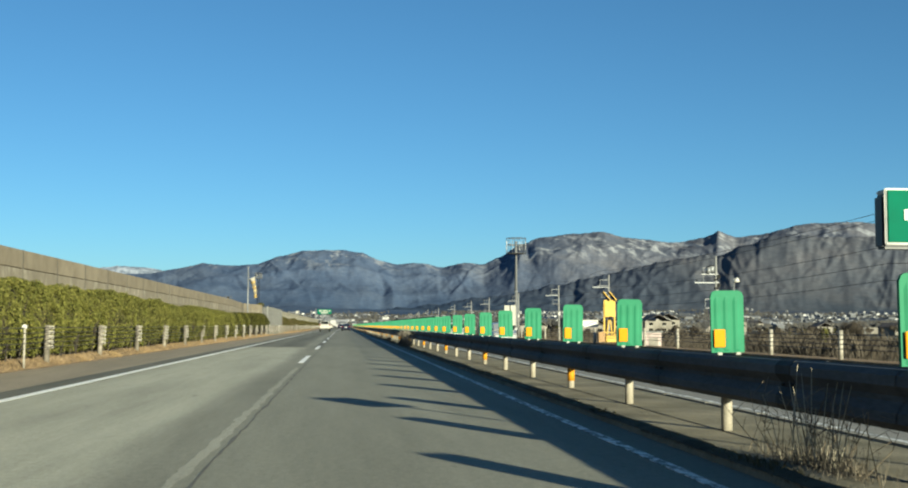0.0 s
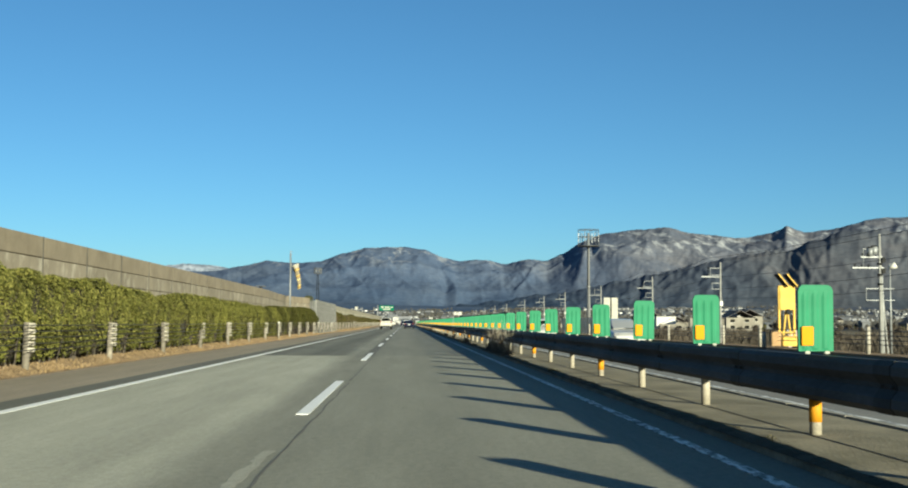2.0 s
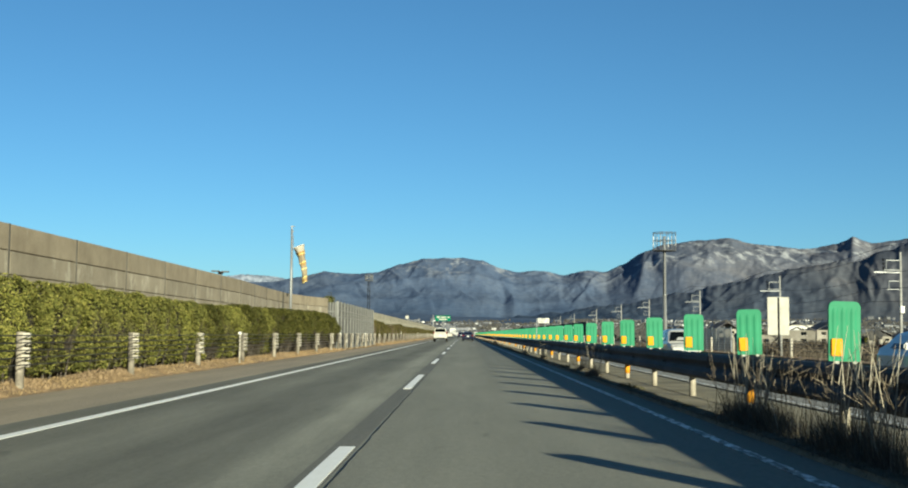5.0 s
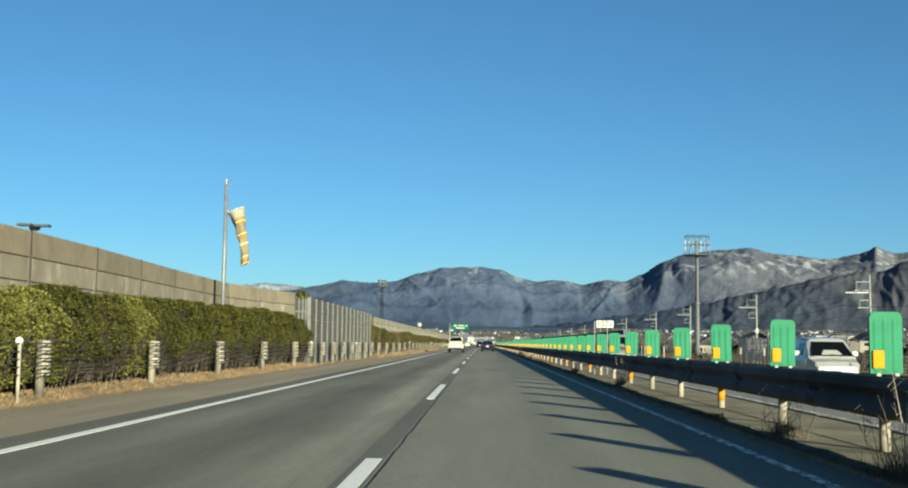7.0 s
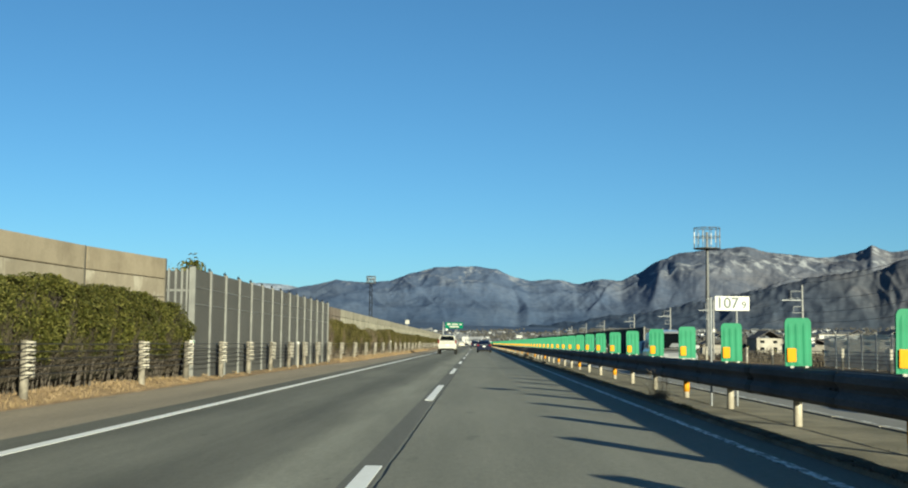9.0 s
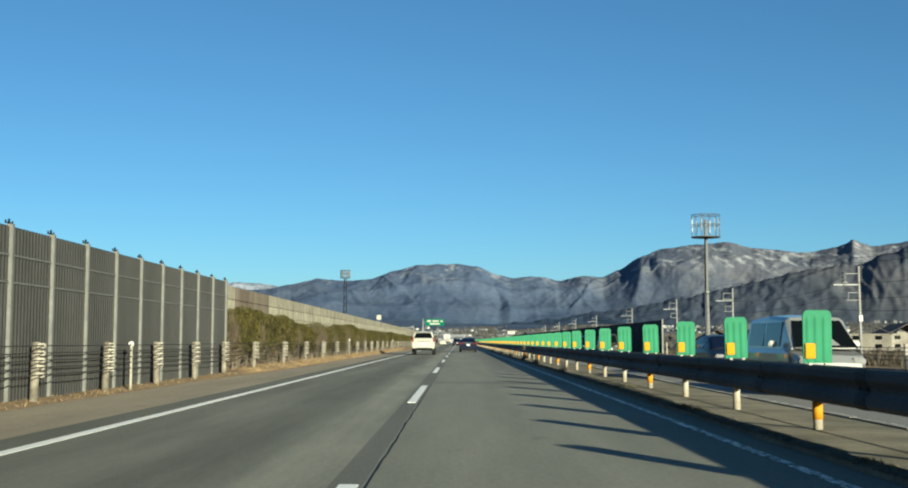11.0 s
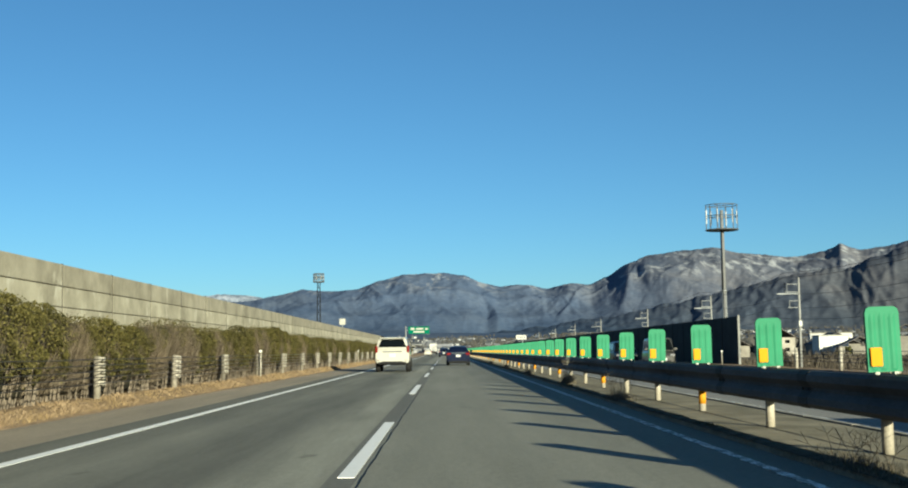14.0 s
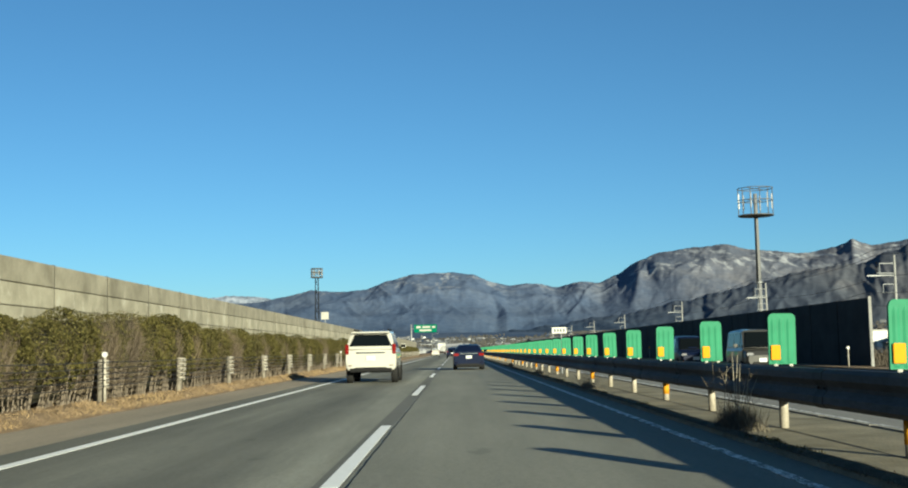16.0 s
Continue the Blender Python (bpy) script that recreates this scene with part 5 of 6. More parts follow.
def catenary_mast():
    m = thing("catenary_mast", "pale concrete railway mast with bracket frames and insulators", "railway mast", "catenary masts beside the railway")
    part("pole", rod(B(), (0, 0, 0), (0, 0, 8.8), 0.135, 0.085, 12), M_POLE, m, smooth=True)
    for z0, z1, w in ((7.5, 8.2, 1.05), (6.1, 6.7, 0.85)):
        bm = B()
        rod(bm, (0, 0, z1), (-w, 0, z1), 0.032, seg=6)
        rod(bm, (0, 0, z0), (-w * 1.15, 0, z0), 0.032, seg=6)
        rod(bm, (-w, 0, z1), (-w, 0, z0), 0.032, seg=6)
        part("bracket_frame", bm, M_GALV, m)
    for z in (7.55, 7.85, 8.15):
        bm = B()
        for j in range(4):
            rod(bm, (-1.25, 0, z + 0.05 * j), (-1.25, 0, z + 0.05 * j + 0.03), 0.1, 0.06, 8)
        part("insulator", bm, M_BLACK, m)
    part("cross_arm", box(B(), -1.0, 0, 7.28, 1.9, 0.09, 0.09), M_GALV, m)
    part("signal_box", box(B(), 0.0, -0.2, 4.4, 0.3, 0.25, 0.5, 0.02), M_WHITE, m)
    return m


cm = catenary_mast()
GZ = -1.6
for i, y in enumerate(MASTS):
    if i == 0:
        cm.matrix_world = pose(TX, y, GZ)
    else:
        copy_thing(cm, pose(TX, y, GZ + random.uniform(-0.1, 0.1), 0, random.uniform(-0.6, 0.6), random.uniform(-6, 6)))
wires = thing("overhead_wires", "sagging dark railway wires strung between masts", "wires")
for dx, dz in ((-1.25, 9.3), (-1.25, 8.9), (-0.9, 7.4), (-2.2, 5.3), (-2.2, 6.2)):
    bm = B()
    for ya, yb in zip(MASTS, MASTS[1:]):
        prev = None
        for j in range(9):
            t = j / 8
            p = (TX + dx, ya + (yb - ya) * t, GZ + dz - 0.9 * 4 * t * (1 - t) * 0.6)
            if prev:
                rod(bm, prev, p, 0.016, seg=4)
            prev = p
    part("wire", bm, M_CABLE, wires)
bm = box(B(), TX - 4.0, 250, -1.62, 6.5, 640, 0.35, 0.1)
tagged(new("railway_bed", finish("railway_bed", bm, M_SOIL)), "low gravel railway bed beside the expressway", "railway", kind="structure")
# distribution pole with transformer near the first masts
tp = thing("transformer_pole", "tall concrete utility pole with grey transformers and crossarms", "utility pole", at=pose(32.95, 91.4, GZ))
part("pole", rod(B(), (0, 0, 0), (0, 0, 9.0), 0.16, 0.09, 12), M_POLE, tp, smooth=True)
part("prop", rod(B(), (0.55, 0.1, 0), (0.12, 0, 5.2), 0.07, 0.06, 8), M_POLE, tp, "leaning concrete prop")
for z, w in ((7.35, 1.5), (6.6, 2.2)):
    arm = part("crossarm", box(B(), -w * 0.38, 0, z, w, 0.08, 0.08), M_GALV, tp)
    for k in range(3):
        bm = B()
        for q in range(3):
            rod(bm, (-w * 0.8 + k * w * 0.22, 0, z + 0.08 + 0.08 * q), (-w * 0.8 + k * w * 0.22, 0, z + 0.13 + 0.08 * q), 0.085, 0.05, 8)
        part("insulator", bm, M_BLACK, arm)
bm = B()
rod(bm, (-1.15, 0, 7.95), (0, 0, 7.95), 0.03, seg=6)
rod(bm, (-1.15, 0, 7.95), (-1.15, 0, 6.65), 0.03, seg=6)
part("bracket_frame", bm, M_GALV, tp)
bm = B()
for z in (5.2, 4.4):
    rod(bm, (-1.0, 0, z), (0, 0, z), 0.035, seg=6)
    rod(bm, (0, 0, z), (1.0, 0, z), 0.025, seg=6)
rod(bm, (-1.0, 0, 5.2), (-1.0, 0, 4.4), 0.035, seg=6)
part("lower_frame", bm, M_GALV, tp)
for x, z, r in ((-0.7, 7.45, 0.2), (-0.42, 7.55, 0.24)):
    can = part("transformer", rod(B(), (x, -0.1, z), (x, -0.1, z + 0.55), r, seg=14), M_GALV, tp, "grey transformer can", smooth=True)
    part("lid", rod(B(), (x, -0.1, z + 0.55), (x, -0.1, z + 0.63), r * 1.06, r * 0.7, 14), M_BLACK, can)
for z in (6.25, 7.0):
    part("switch_box", box(B(), 0.2, -0.1, z, 0.26, 0.22, 0.36, 0.02), M_BLACK, tp)
for z in (5.45, 6.1, 6.85):
    part("clamp_ring", rod(B(), (0, 0, z), (0, 0, z + 0.12), 0.19, seg=12), M_BLACK, tp)
part("cable_riser", rod(B(), (0.17, -0.05, 0), (0.15, -0.05, 6.2), 0.035, seg=6), M_GALV, tp)
lp = thing("floodlight_pole", "slim grey pole with a white floodlight head", "lamp post", at=pose(38.6, 103.0, GZ))
part("pole", rod(B(), (0, 0, 0), (0, 0, 7.6), 0.1, 0.07, 10), M_GALV, lp, smooth=True)
part("lamp_head", rod(B(), (-0.05, 0, 7.2), (0.45, -0.1, 7.45), 0.12, 0.28, 12), M_WHITE, lp, smooth=True)

# ---- signs ----
def text_mesh(body, size, mat):
    cu = bpy.data.curves.new("text", "FONT")
    cu.body, cu.size, cu.extrude, cu.align_x, cu.align_y = body, size, 0.002, "CENTER", "CENTER"
    cu.offset = size * 0.018
    ob = bpy.data.objects.new("text", cu)
    scene.collection.objects.link(ob)
    bpy.context.view_layer.update()
    me = bpy.data.meshes.new_from_object(ob)
    bpy.data.objects.remove(ob)
    me.materials.clear()
    me.materials.append(mat)
    return me


def kilometre_sign(y, read):
    s = thing("kilometre_sign", "white kilometre plate on slim posts in the median", "road sign", "kilometre signs", at=pose(4.33, y, 0.08))
    part("plate", box(B(), 0, 0, 1.65, 0.6, 0.02, 0.25, 0.008), M_WHITE, s)
    part("post", rod(B(), (0.08, 0.03, 0), (0.08, 0.03, 1.8), 0.022, seg=8), M_GALV, s)
    if read:
        part("delineator_post", rod(B(), (-0.36, 0.05, 0), (-0.36, 0.05, 1.88), 0.02, seg=8), M_GALV, s)
        t = part("numerals", text_mesh("107", 0.265, M_INK), None, s)
        t.matrix_basis = pose(-0.085, -0.014, 1.775, 90, 0, 0)
        t = part("small_numeral", text_mesh("9", 0.17, M_INK), None, s)
        t.matrix_basis = pose(0.205, -0.014, 1.745, 90, 0, 0)
    else:
        for x in (-0.18, -0.06, 0.06, 0.19):
            part("bar", box(B(), x, -0.014, 1.71, 0.07, 0.006, 0.13), M_INK, s)
    return s


kilometre_sign(104.9, True)
kilometre_sign(205.2, False)
g0 = thing("green_median_sign", "thick green road sign with white border above the median", "road sign", at=pose(4.52, 0.75, 0.08))
part("cabinet_lid", box(B(), 0, 0.09, 2.04, 0.6, 0.13, 0.035, 0.01), M_WHITE, g0, "cream top edge")
part("cabinet", box(B(), 0, 0.09, 1.63, 0.63, 0.15, 0.41, 0.02), M_SIGNBACK, g0)
part("border", box(B(), 0.0, 0.0, 1.66, 0.62, 0.02, 0.42, 0.008), M_WHITE, g0)
part("face", box(B(), 0.0, -0.016, 1.675, 0.59, 0.012, 0.39, 0.005), M_SIGNGREEN, g0)
part("bar", box(B(), 0.03, -0.026, 1.84, 0.4, 0.006, 0.08), M_WHITE, g0)
part("post", rod(B(), (0.1, 0.1, 0), (0.1, 0.1, 1.7), 0.03, seg=8), M_GALV, g0)

og = thing("overhead_sign", "green direction sign on a cantilever pole by the shoulder", "road sign", at=pose(-9.6, 409.6, 0))
part("pole", rod(B(), (0, 0, 0), (0, 0, 7.0), 0.2, 0.16, 12), M_GALV, og, smooth=True)
part("arm", rod(B(), (0, 0, 6.0), (5.6, 0, 6.0), 0.1, seg=8), M_GALV, og)
part("face", box(B(), 3.1, -0.15, 5.15, 5.0, 0.06, 1.75, 0.03), M_SIGNGREEN, og)
for x, z, w, h in ((1.6, 6.1, 0.9, 0.5), (3.3, 6.15, 1.7, 0.4), (3.1, 5.45, 2.6, 0.4), (4.9, 6.15, 0.7, 0.35)):
    part("bar", box(B(), x, -0.2, z, w, 0.02, h), M_CREAM, og)
rl = thing("road_lamp", "grey road lamp arm beside the far carriageway", "street lamp", at=pose(-9.4, 620, 0))
part("pole", rod(B(), (0, 0, 0), (0, 0, 7.6), 0.11, 0.07, 10), M_GALV, rl, smooth=True)
part("arm", rod(B(), (0, 0, 7.6), (2.2, 0, 8.1), 0.05, seg=8), M_GALV, rl)
part("lamp_head", box(B(), 2.4, 0, 8.06, 0.7, 0.25, 0.12, 0.04), M_GALV, rl)
sq = thing("square_sign", "small square white sign on a thin post behind the wall", "road sign", at=pose(-9.75, 244.3, 0))
part("post", rod(B(), (0, 0, 0), (0, 0, 3.8), 0.03, seg=8), M_GALV, sq)
part("plate", box(B(), 0, -0.04, 3.65, 0.56, 0.02, 0.56, 0.02), M_CREAM, sq)
wb = thing("white_signboard", "blank white signboard in two halves on a dark post", "sign", at=pose(16.35, 103.5, 0.1))
for x in (-0.3, 0.3):
    part("board_half", box(B(), x, 0, 1.1, 0.52, 0.08, 1.95, 0.02), M_CREAM, wb)
part("post", rod(B(), (0.02, -0.02, 0), (0.02, -0.02, 3.0), 0.05, seg=8), M_BLACK, wb)

# ---- roadside machine and cabinets ----
ym = thing("yellow_sign_machine", "yellow roadside warning machine with a tilted solar panel", "road machine", at=pose(16.3, 61.3, 0.1))
part("base_cabinet", box(B(), 0.1, 0, 0.1, 0.75, 0.6, 0.42, 0.03), M_YELLOW, ym)
for x in (-0.32, 0.32):
    part("upright", box(B(), x, 0, 0.5, 0.09, 0.09, 2.15, 0.01), M_YELLOW, ym)
part("panel", box(B(), 0, -0.03, 1.62, 0.62, 0.12, 1.0, 0.02), M_YELLOW, ym)
for x, s in ((-0.15, 1), (0.16, -1)):
    part("brace", rod(B(), (x, 0, 0.55), (x * 0.5 + 0.05 * s, 0, 1.6), 0.045, seg=8), M_YELLOW, ym)
part("crossbar", box(B(), 0, 0, 0.62, 0.7, 0.09, 0.08), M_YELLOW, ym)
for x in (-0.2, 0.17):
    solar = part("solar_panel", box(B(), 0, 0, -0.025, 0.66, 0.6, 0.035, 0.006), M_BLACK, ym, "dark tilted solar panel")
    solar.matrix_basis = pose(x, 0, 2.88, 0, 50, 0)
    part("panel_rim", box(B(), 0, -0.305, -0.03, 0.68, 0.03, 0.05), M_YELLOW, solar)
    part("panel_rim", box(B(), 0.335, 0, -0.03, 0.03, 0.6, 0.05), M_YELLOW, solar)
part("lamp_hood", box(B(), 0.05, -0.12, 1.45, 0.2, 0.1, 0.2, 0.03), M_BLACK, ym, "dark lamp hood")
# black slabs added to stand for the dark gaps between the legs
for x in (-0.2, 0.22):
    part("shutter", box(B(), x, 0.02, 0.72, 0.12, 0.06, 0.7, 0.02), M_BLACK, ym)
part("hinge_bar", rod(B(), (-0.36, -0.06, 2.62), (0.36, -0.06, 2.62), 0.03, seg=8), M_YELLOW, ym)
part("battery_box", box(B(), -0.5, 0, 0.1, 0.42, 0.4, 0.6, 0.03), paint("box_ochre", (0.36, 0.2, 0.06), 0.6), ym, "ochre battery box")
cab = thing("white_bollard", "short white roadside bollard with a grey cap", "bollard", at=pose(15.6, 62.2, 0.1))
part("body", rod(B(), (0, 0, 0), (0, 0, 0.62), 0.1, 0.095, 14), M_CREAM, cab, smooth=True)
part("cap", rod(B(), (0, 0, 0.62), (0, 0, 0.68), 0.1, 0.06, 14), M_GALV, cab, "grey cap")

# ---- delineators ----
def delineator(x, y, z, h, mat, label):
    d = thing("delineator", label, "delineator", "delineators beside the road", at=pose(x, y, z))
    part("stake", rod(B(), (0, 0, -0.1), (0, 0, h), 0.03, seg=8), M_POSTWHITE, d, smooth=True)
    part("disc", rod(B(), (0, -0.03, h + 0.04), (0, 0.01, h + 0.04), 0.06, seg=14), mat, d, "round reflector disc")
    return d


for y in (21.0, 82.3, 131.5, 182.0, 232.0, 282.0):
    delineator(-7.36, y, verge_z(-7.36, y), 0.95, M_WHITE, "white stake with a round white reflector on the verge")
delineator(15.7, 178.0, 0.1, 0.9, M_ORANGE, "white stake with a round orange reflector")
delineator(15.7, 251.0, 0.1, 0.9, M_ORANGE, "white stake with a round orange reflector")
delineator(16.2, 205.2, 0.1, 0.75, M_WHITE, "short white reflector stake before the dark barrier")
delineator(15.7, 237.0, 0.1, 0.9, M_WHITE, "white stake with a round white reflector")
mk = thing("marker_box", "small white and green marker on a fence post", "marker", at=pose(-7.42, 114.25, 1.0))
part("body", box(B(), 0, 0, 0, 0.14, 0.08, 0.12, 0.01), M_WHITE, mk)
part("stripe", box(B(), 0.05, -0.045, 0.02, 0.05, 0.01, 0.08), M_SIGNGREEN, mk)

# ---- houses, trees and the far town ----
M_ROOF = surface("roof_tiles", (0.05, 0.05, 0.055), (0.14, 0.12, 0.11), 0.3, 6, 0.7, vary=0.3)
M_HOUSE = surface("house_plaster", (0.17, 0.155, 0.13), (0.34, 0.315, 0.275), 0.2, 3, 0.85, vary=0.3)
M_FACTORY = surface("factory_wall", (0.48, 0.47, 0.45), (0.64, 0.63, 0.6), 0.05, 1, 0.7)
M_FARWOOD = leaf_material("bare_wood", (0.032, 0.027, 0.023), (0.065, 0.055, 0.045), (0.11, 0.092, 0.074))


def house(x, y, z, w, d, h, turn, roof=1.0, label="small plastered house with a dark gabled roof"):
    o = thing("house", label, "house", "houses beyond the railway", at=pose(x, y, z, 0, 0, turn))
    part("wall", box(B(), 0, 0, 0, w, d, h), M_HOUSE, o)
    bm = B()
    e = 0.4
    sec = [(-w / 2 - e, h - 0.05), (0, h + roof * w * 0.28), (w / 2 + e, h - 0.05), (w / 2 + e, h - 0.2), (0, h + roof * w * 0.28 - 0.18), (-w / 2 - e, h - 0.2)]
    sweep(bm, sec, -d / 2 - e, d / 2 + e)
    part("roof", bm, M_ROOF, o)
    for fx in (-0.28, 0.22):
        for fz in ((0.25, 0.68) if h > 4.5 else (0.4,)):
            wd = part("window", box(B(), fx * w, -d / 2 - 0.02, fz * h, 1.5, 0.08, 1.0), M_GLASS, o)
            part("frame", box(B(), fx * w, -d / 2 - 0.05, fz * h - 0.08, 1.7, 0.05, 0.08), M_WHITE, wd)
    return o


rr = random.Random(9)
for i in range(46):
    y = rr.uniform(400, 1000)
    x = rr.uniform(52 + y * 0.05, 60 + y * 0.5)
    house(x, y, GZ, rr.uniform(7, 12), rr.uniform(7, 11), rr.choice((3.0, 3.2, 5.4)), rr.uniform(-30, 30), rr.uniform(0.8, 1.1))
fac = thing("warehouse", "large flat-roofed white warehouse", "building", at=pose(244, 868, GZ, 0, 0, -16))
part("wall", box(B(), 0, 0, 0, 25, 30, 10.5), M_FACTORY, fac)
part("roof", box(B(), 0, 0, 10.5, 25.6, 30.6, 0.5), M_KERB, fac)
for x in (-8, 0, 8):
    part("door", box(B(), x, -15.05, 0, 4, 0.2, 4.2), M_SCREEN, fac)
hall = thing("warehouse", "white flat-roofed hall behind low houses", "building", at=pose(88.3, 402, GZ, 0, 0, -8))
part("wall", box(B(), 0, 0, 0, 6.4, 9, 5.0), M_FACTORY, hall)
part("roof", box(B(), 0, 0, 5.0, 6.8, 9.5, 0.22), M_SCREEN, hall)
part("door", box(B(), -1.2, -4.55, 0, 2.2, 0.2, 2.6), M_SCREEN, hall)
for hx, hy, hw, hd, hh, ht in ((84, 372, 8, 7, 2.6, -12), (97, 380, 10, 8, 4.6, -20), (112, 400, 10, 9, 4.8, 5)):
    house(hx, hy, GZ, hw, hd, hh, ht, 0.9)
shed = thing("warehouse", "low beige shed with a flat roof", "building", at=pose(120, 430, GZ, 0, 0, -14))
part("wall", box(B(), 0, 0, 0, 10, 8, 4.2), M_HOUSE, shed)
part("roof", box(B(), 0, 0, 4.2, 10.6, 8.6, 0.35), M_ROOF, shed)


low = thing("site_shed", "small pinkish-white prefabricated shed beyond the road", "shed", at=pose(23.6, 80, GZ, 0, 0, -10))
part("wall", box(B(), 0, 0, 0, 2.1, 1.8, 2.3), surface("shed_panel", (0.34, 0.27, 0.25), (0.5, 0.42, 0.39), 0.8, 10, 0.7), low)
part("roof", box(B(), 0, 0, 2.3, 2.3, 2.0, 0.12), M_SCREEN, low)
part("door", box(B(), 0.45, -0.92, 0.1, 0.7, 0.04, 1.8), M_HOUSE, low)
part("window", box(B(), -0.5, -0.91, 1.1, 0.7, 0.04, 0.6), M_GLASS, low)


def joined_houses():
    """The far town on the lower slopes, too small to pick apart."""
    r = random.Random(17)
    walls, roofs = ([], []), ([], [])
    cube = [(0, 1, 2, 3), (4, 7, 6, 5), (0, 4, 5, 1), (1, 5, 6, 2), (2, 6, 7, 3), (3, 7, 4, 0)]
    n = 0
    while n < 2400:
        az = r.uniform(-14, 30)
        rad = 500 + 1900 * r.random() ** 0.8
        x, y = rad * math.sin(radians(az)), 80 + rad * math.cos(radians(az))
        if abs(x) < 32 and y < 900 or -40 < x < 24 and y < 700:
            continue
        if noise.noise((x / 260, y / 260, 1)) < -0.12:
            continue
        z = terrain(az, rad) - 0.5
        w, d, h, a = r.uniform(3, 6), r.uniform(3, 5), r.uniform(2.2, 4.2), r.uniform(-0.7, 0.7)
        if r.random() < 0.04:
            w, d, h = w * 3.0, d * 2, h * 1.3
        ca, sa = math.cos(a), math.sin(a)
        ring = [(-w / 2, -d / 2), (w / 2, -d / 2), (w / 2, d / 2), (-w / 2, d / 2)]
        i = len(walls[0])
        walls[0].extend([(x + px * ca - py * sa, y + px * sa + py * ca, z + zz) for zz in (0, h) for px, py in ring])
        walls[1].extend([tuple(i + k for k in f) for f in cube])
        i = len(roofs[0])
        roofs[0].extend([(x + px * ca - py * sa, y + px * sa + py * ca, z + h + zz) for px, py, zz in
                         [(-w / 2 - .4, -d / 2 - .4, 0), (w / 2 + .4, -d / 2 - .4, 0), (w / 2 + .4, d / 2 + .4, 0), (-w / 2 - .4, d / 2 + .4, 0), (-w / 2, 0, d * 0.3), (w / 2, 0, d * 0.3)]])
        roofs[1].extend([(i, i + 1, i + 5, i + 4), (i + 2, i + 3, i + 4, i + 5), (i + 1, i + 2, i + 5), (i + 3, i, i + 4)])
        n += 1
    for nm, (vs, fs), mat in (("town_walls", walls, M_TOWN), ("town_roofs", roofs, M_TOWNROOF)):
        me = bpy.data.meshes.new(nm)
        me.from_pydata(vs, [], fs)
        me.materials.append(mat)
        tagged(new(nm, me), "pale houses of a far town below the mountains", "town", kind="stuff")


def island_material(name, stops):
    m, n, l, b = material(name, 0.8)
    c = ramp(n, l, n.new("ShaderNodeNewGeometry").outputs["Random Per Island"], stops)
    c = mix(n, l, 0.3, c, ramp(n, l, grain(n, l, coords(n, l, (1, 1, 1)), 0.6), [(0.3, (0.3, 0.3, 0.3)), (0.7, (0.7, 0.7, 0.7))]), "OVERLAY")
    l.new(c, b.inputs["Base Color"])
    return m


M_TOWN = island_material("town_plaster", [(0, (0.06, 0.064, 0.07)), (0.65, (0.13, 0.133, 0.14)), (1, (0.45, 0.45, 0.44))])
M_TOWNROOF = island_material("town_roof", [(0, (0.04, 0.043, 0.052)), (0.65, (0.085, 0.09, 0.1)), (1, (0.26, 0.26, 0.27))])
joined_houses()


def tree_mesh(seed, height, spread, count, size, wide):
    r = random.Random(seed)
    vs, fs = [], []
    blobs = [(Vector((r.gauss(0, 0.3) * spread, r.gauss(0, 0.3) * spread, height * r.uniform(0.4, 0.92))), r.uniform(0.3, 0.6) * spread) for _ in range(9)]
    for _ in range(count):
        c0, rad = r.choice(blobs)
        d = Vector((r.gauss(0, 1), r.gauss(0, 1), r.gauss(0, 1))).normalized()
        c = c0 + d * rad * r.uniform(0.5, 1.05)
        t = d.orthogonal().normalized()
        s2 = d.cross(t)
        s = size * r.uniform(0.6, 1.3)
        i = len(vs)
        vs += [tuple(c - t * s), tuple(c + s2 * s * wide), tuple(c + t * s), tuple(c - s2 * s * wide)]
        fs.append((i, i + 1, i + 2, i + 3))
    me = bpy.data.meshes.new("crown")
    me.from_pydata(vs, [], fs)
    return me


def tree(seed, height, spread, mat, label, count=2200, size=0.12, wide=0.6):
    o = thing("tree", label, "tree", "trees beyond the road")
    bm = rod(B(), (0, 0, -0.3), (0, 0, height * 0.6), 0.05 * height * 0.4, 0.02 * height * 0.4, 8)
    r = random.Random(seed)
    part("trunk", bm, M_STEM, o)
    for _ in range(5):
        a = r.uniform(0, 6.3)
        part("limb", rod(B(), (0, 0, height * r.uniform(0.25, 0.5)), (math.cos(a) * spread * 0.5, math.sin(a) * spread * 0.5, height * r.uniform(0.6, 0.85)), 0.012 * height, 0.004 * height, 6), M_STEM, o)
    me = tree_mesh(seed, height, spread, count, size, wide)
    me.materials.append(mat)
    part("crown", me, None, o)
    return o


kinds = [tree(1, 4.2, 1.8, M_LEAF, "small evergreen tree with a ragged crown"), tree(2, 5.0, 2.2, M_FARWOOD, "bare brown winter tree with fine twigs", 4200, 0.24, 0.07),
         tree(3, 3.6, 2.0, M_FARWOOD, "low bare winter tree with brown twigs", 4200, 0.24, 0.07)]
kinds[0].matrix_world = pose(-9.0, 119.2, -0.1) @ Matrix.Diagonal((0.5, 0.55, 0.86, 1))
kinds[1].matrix_world = pose(58, 80, GZ)
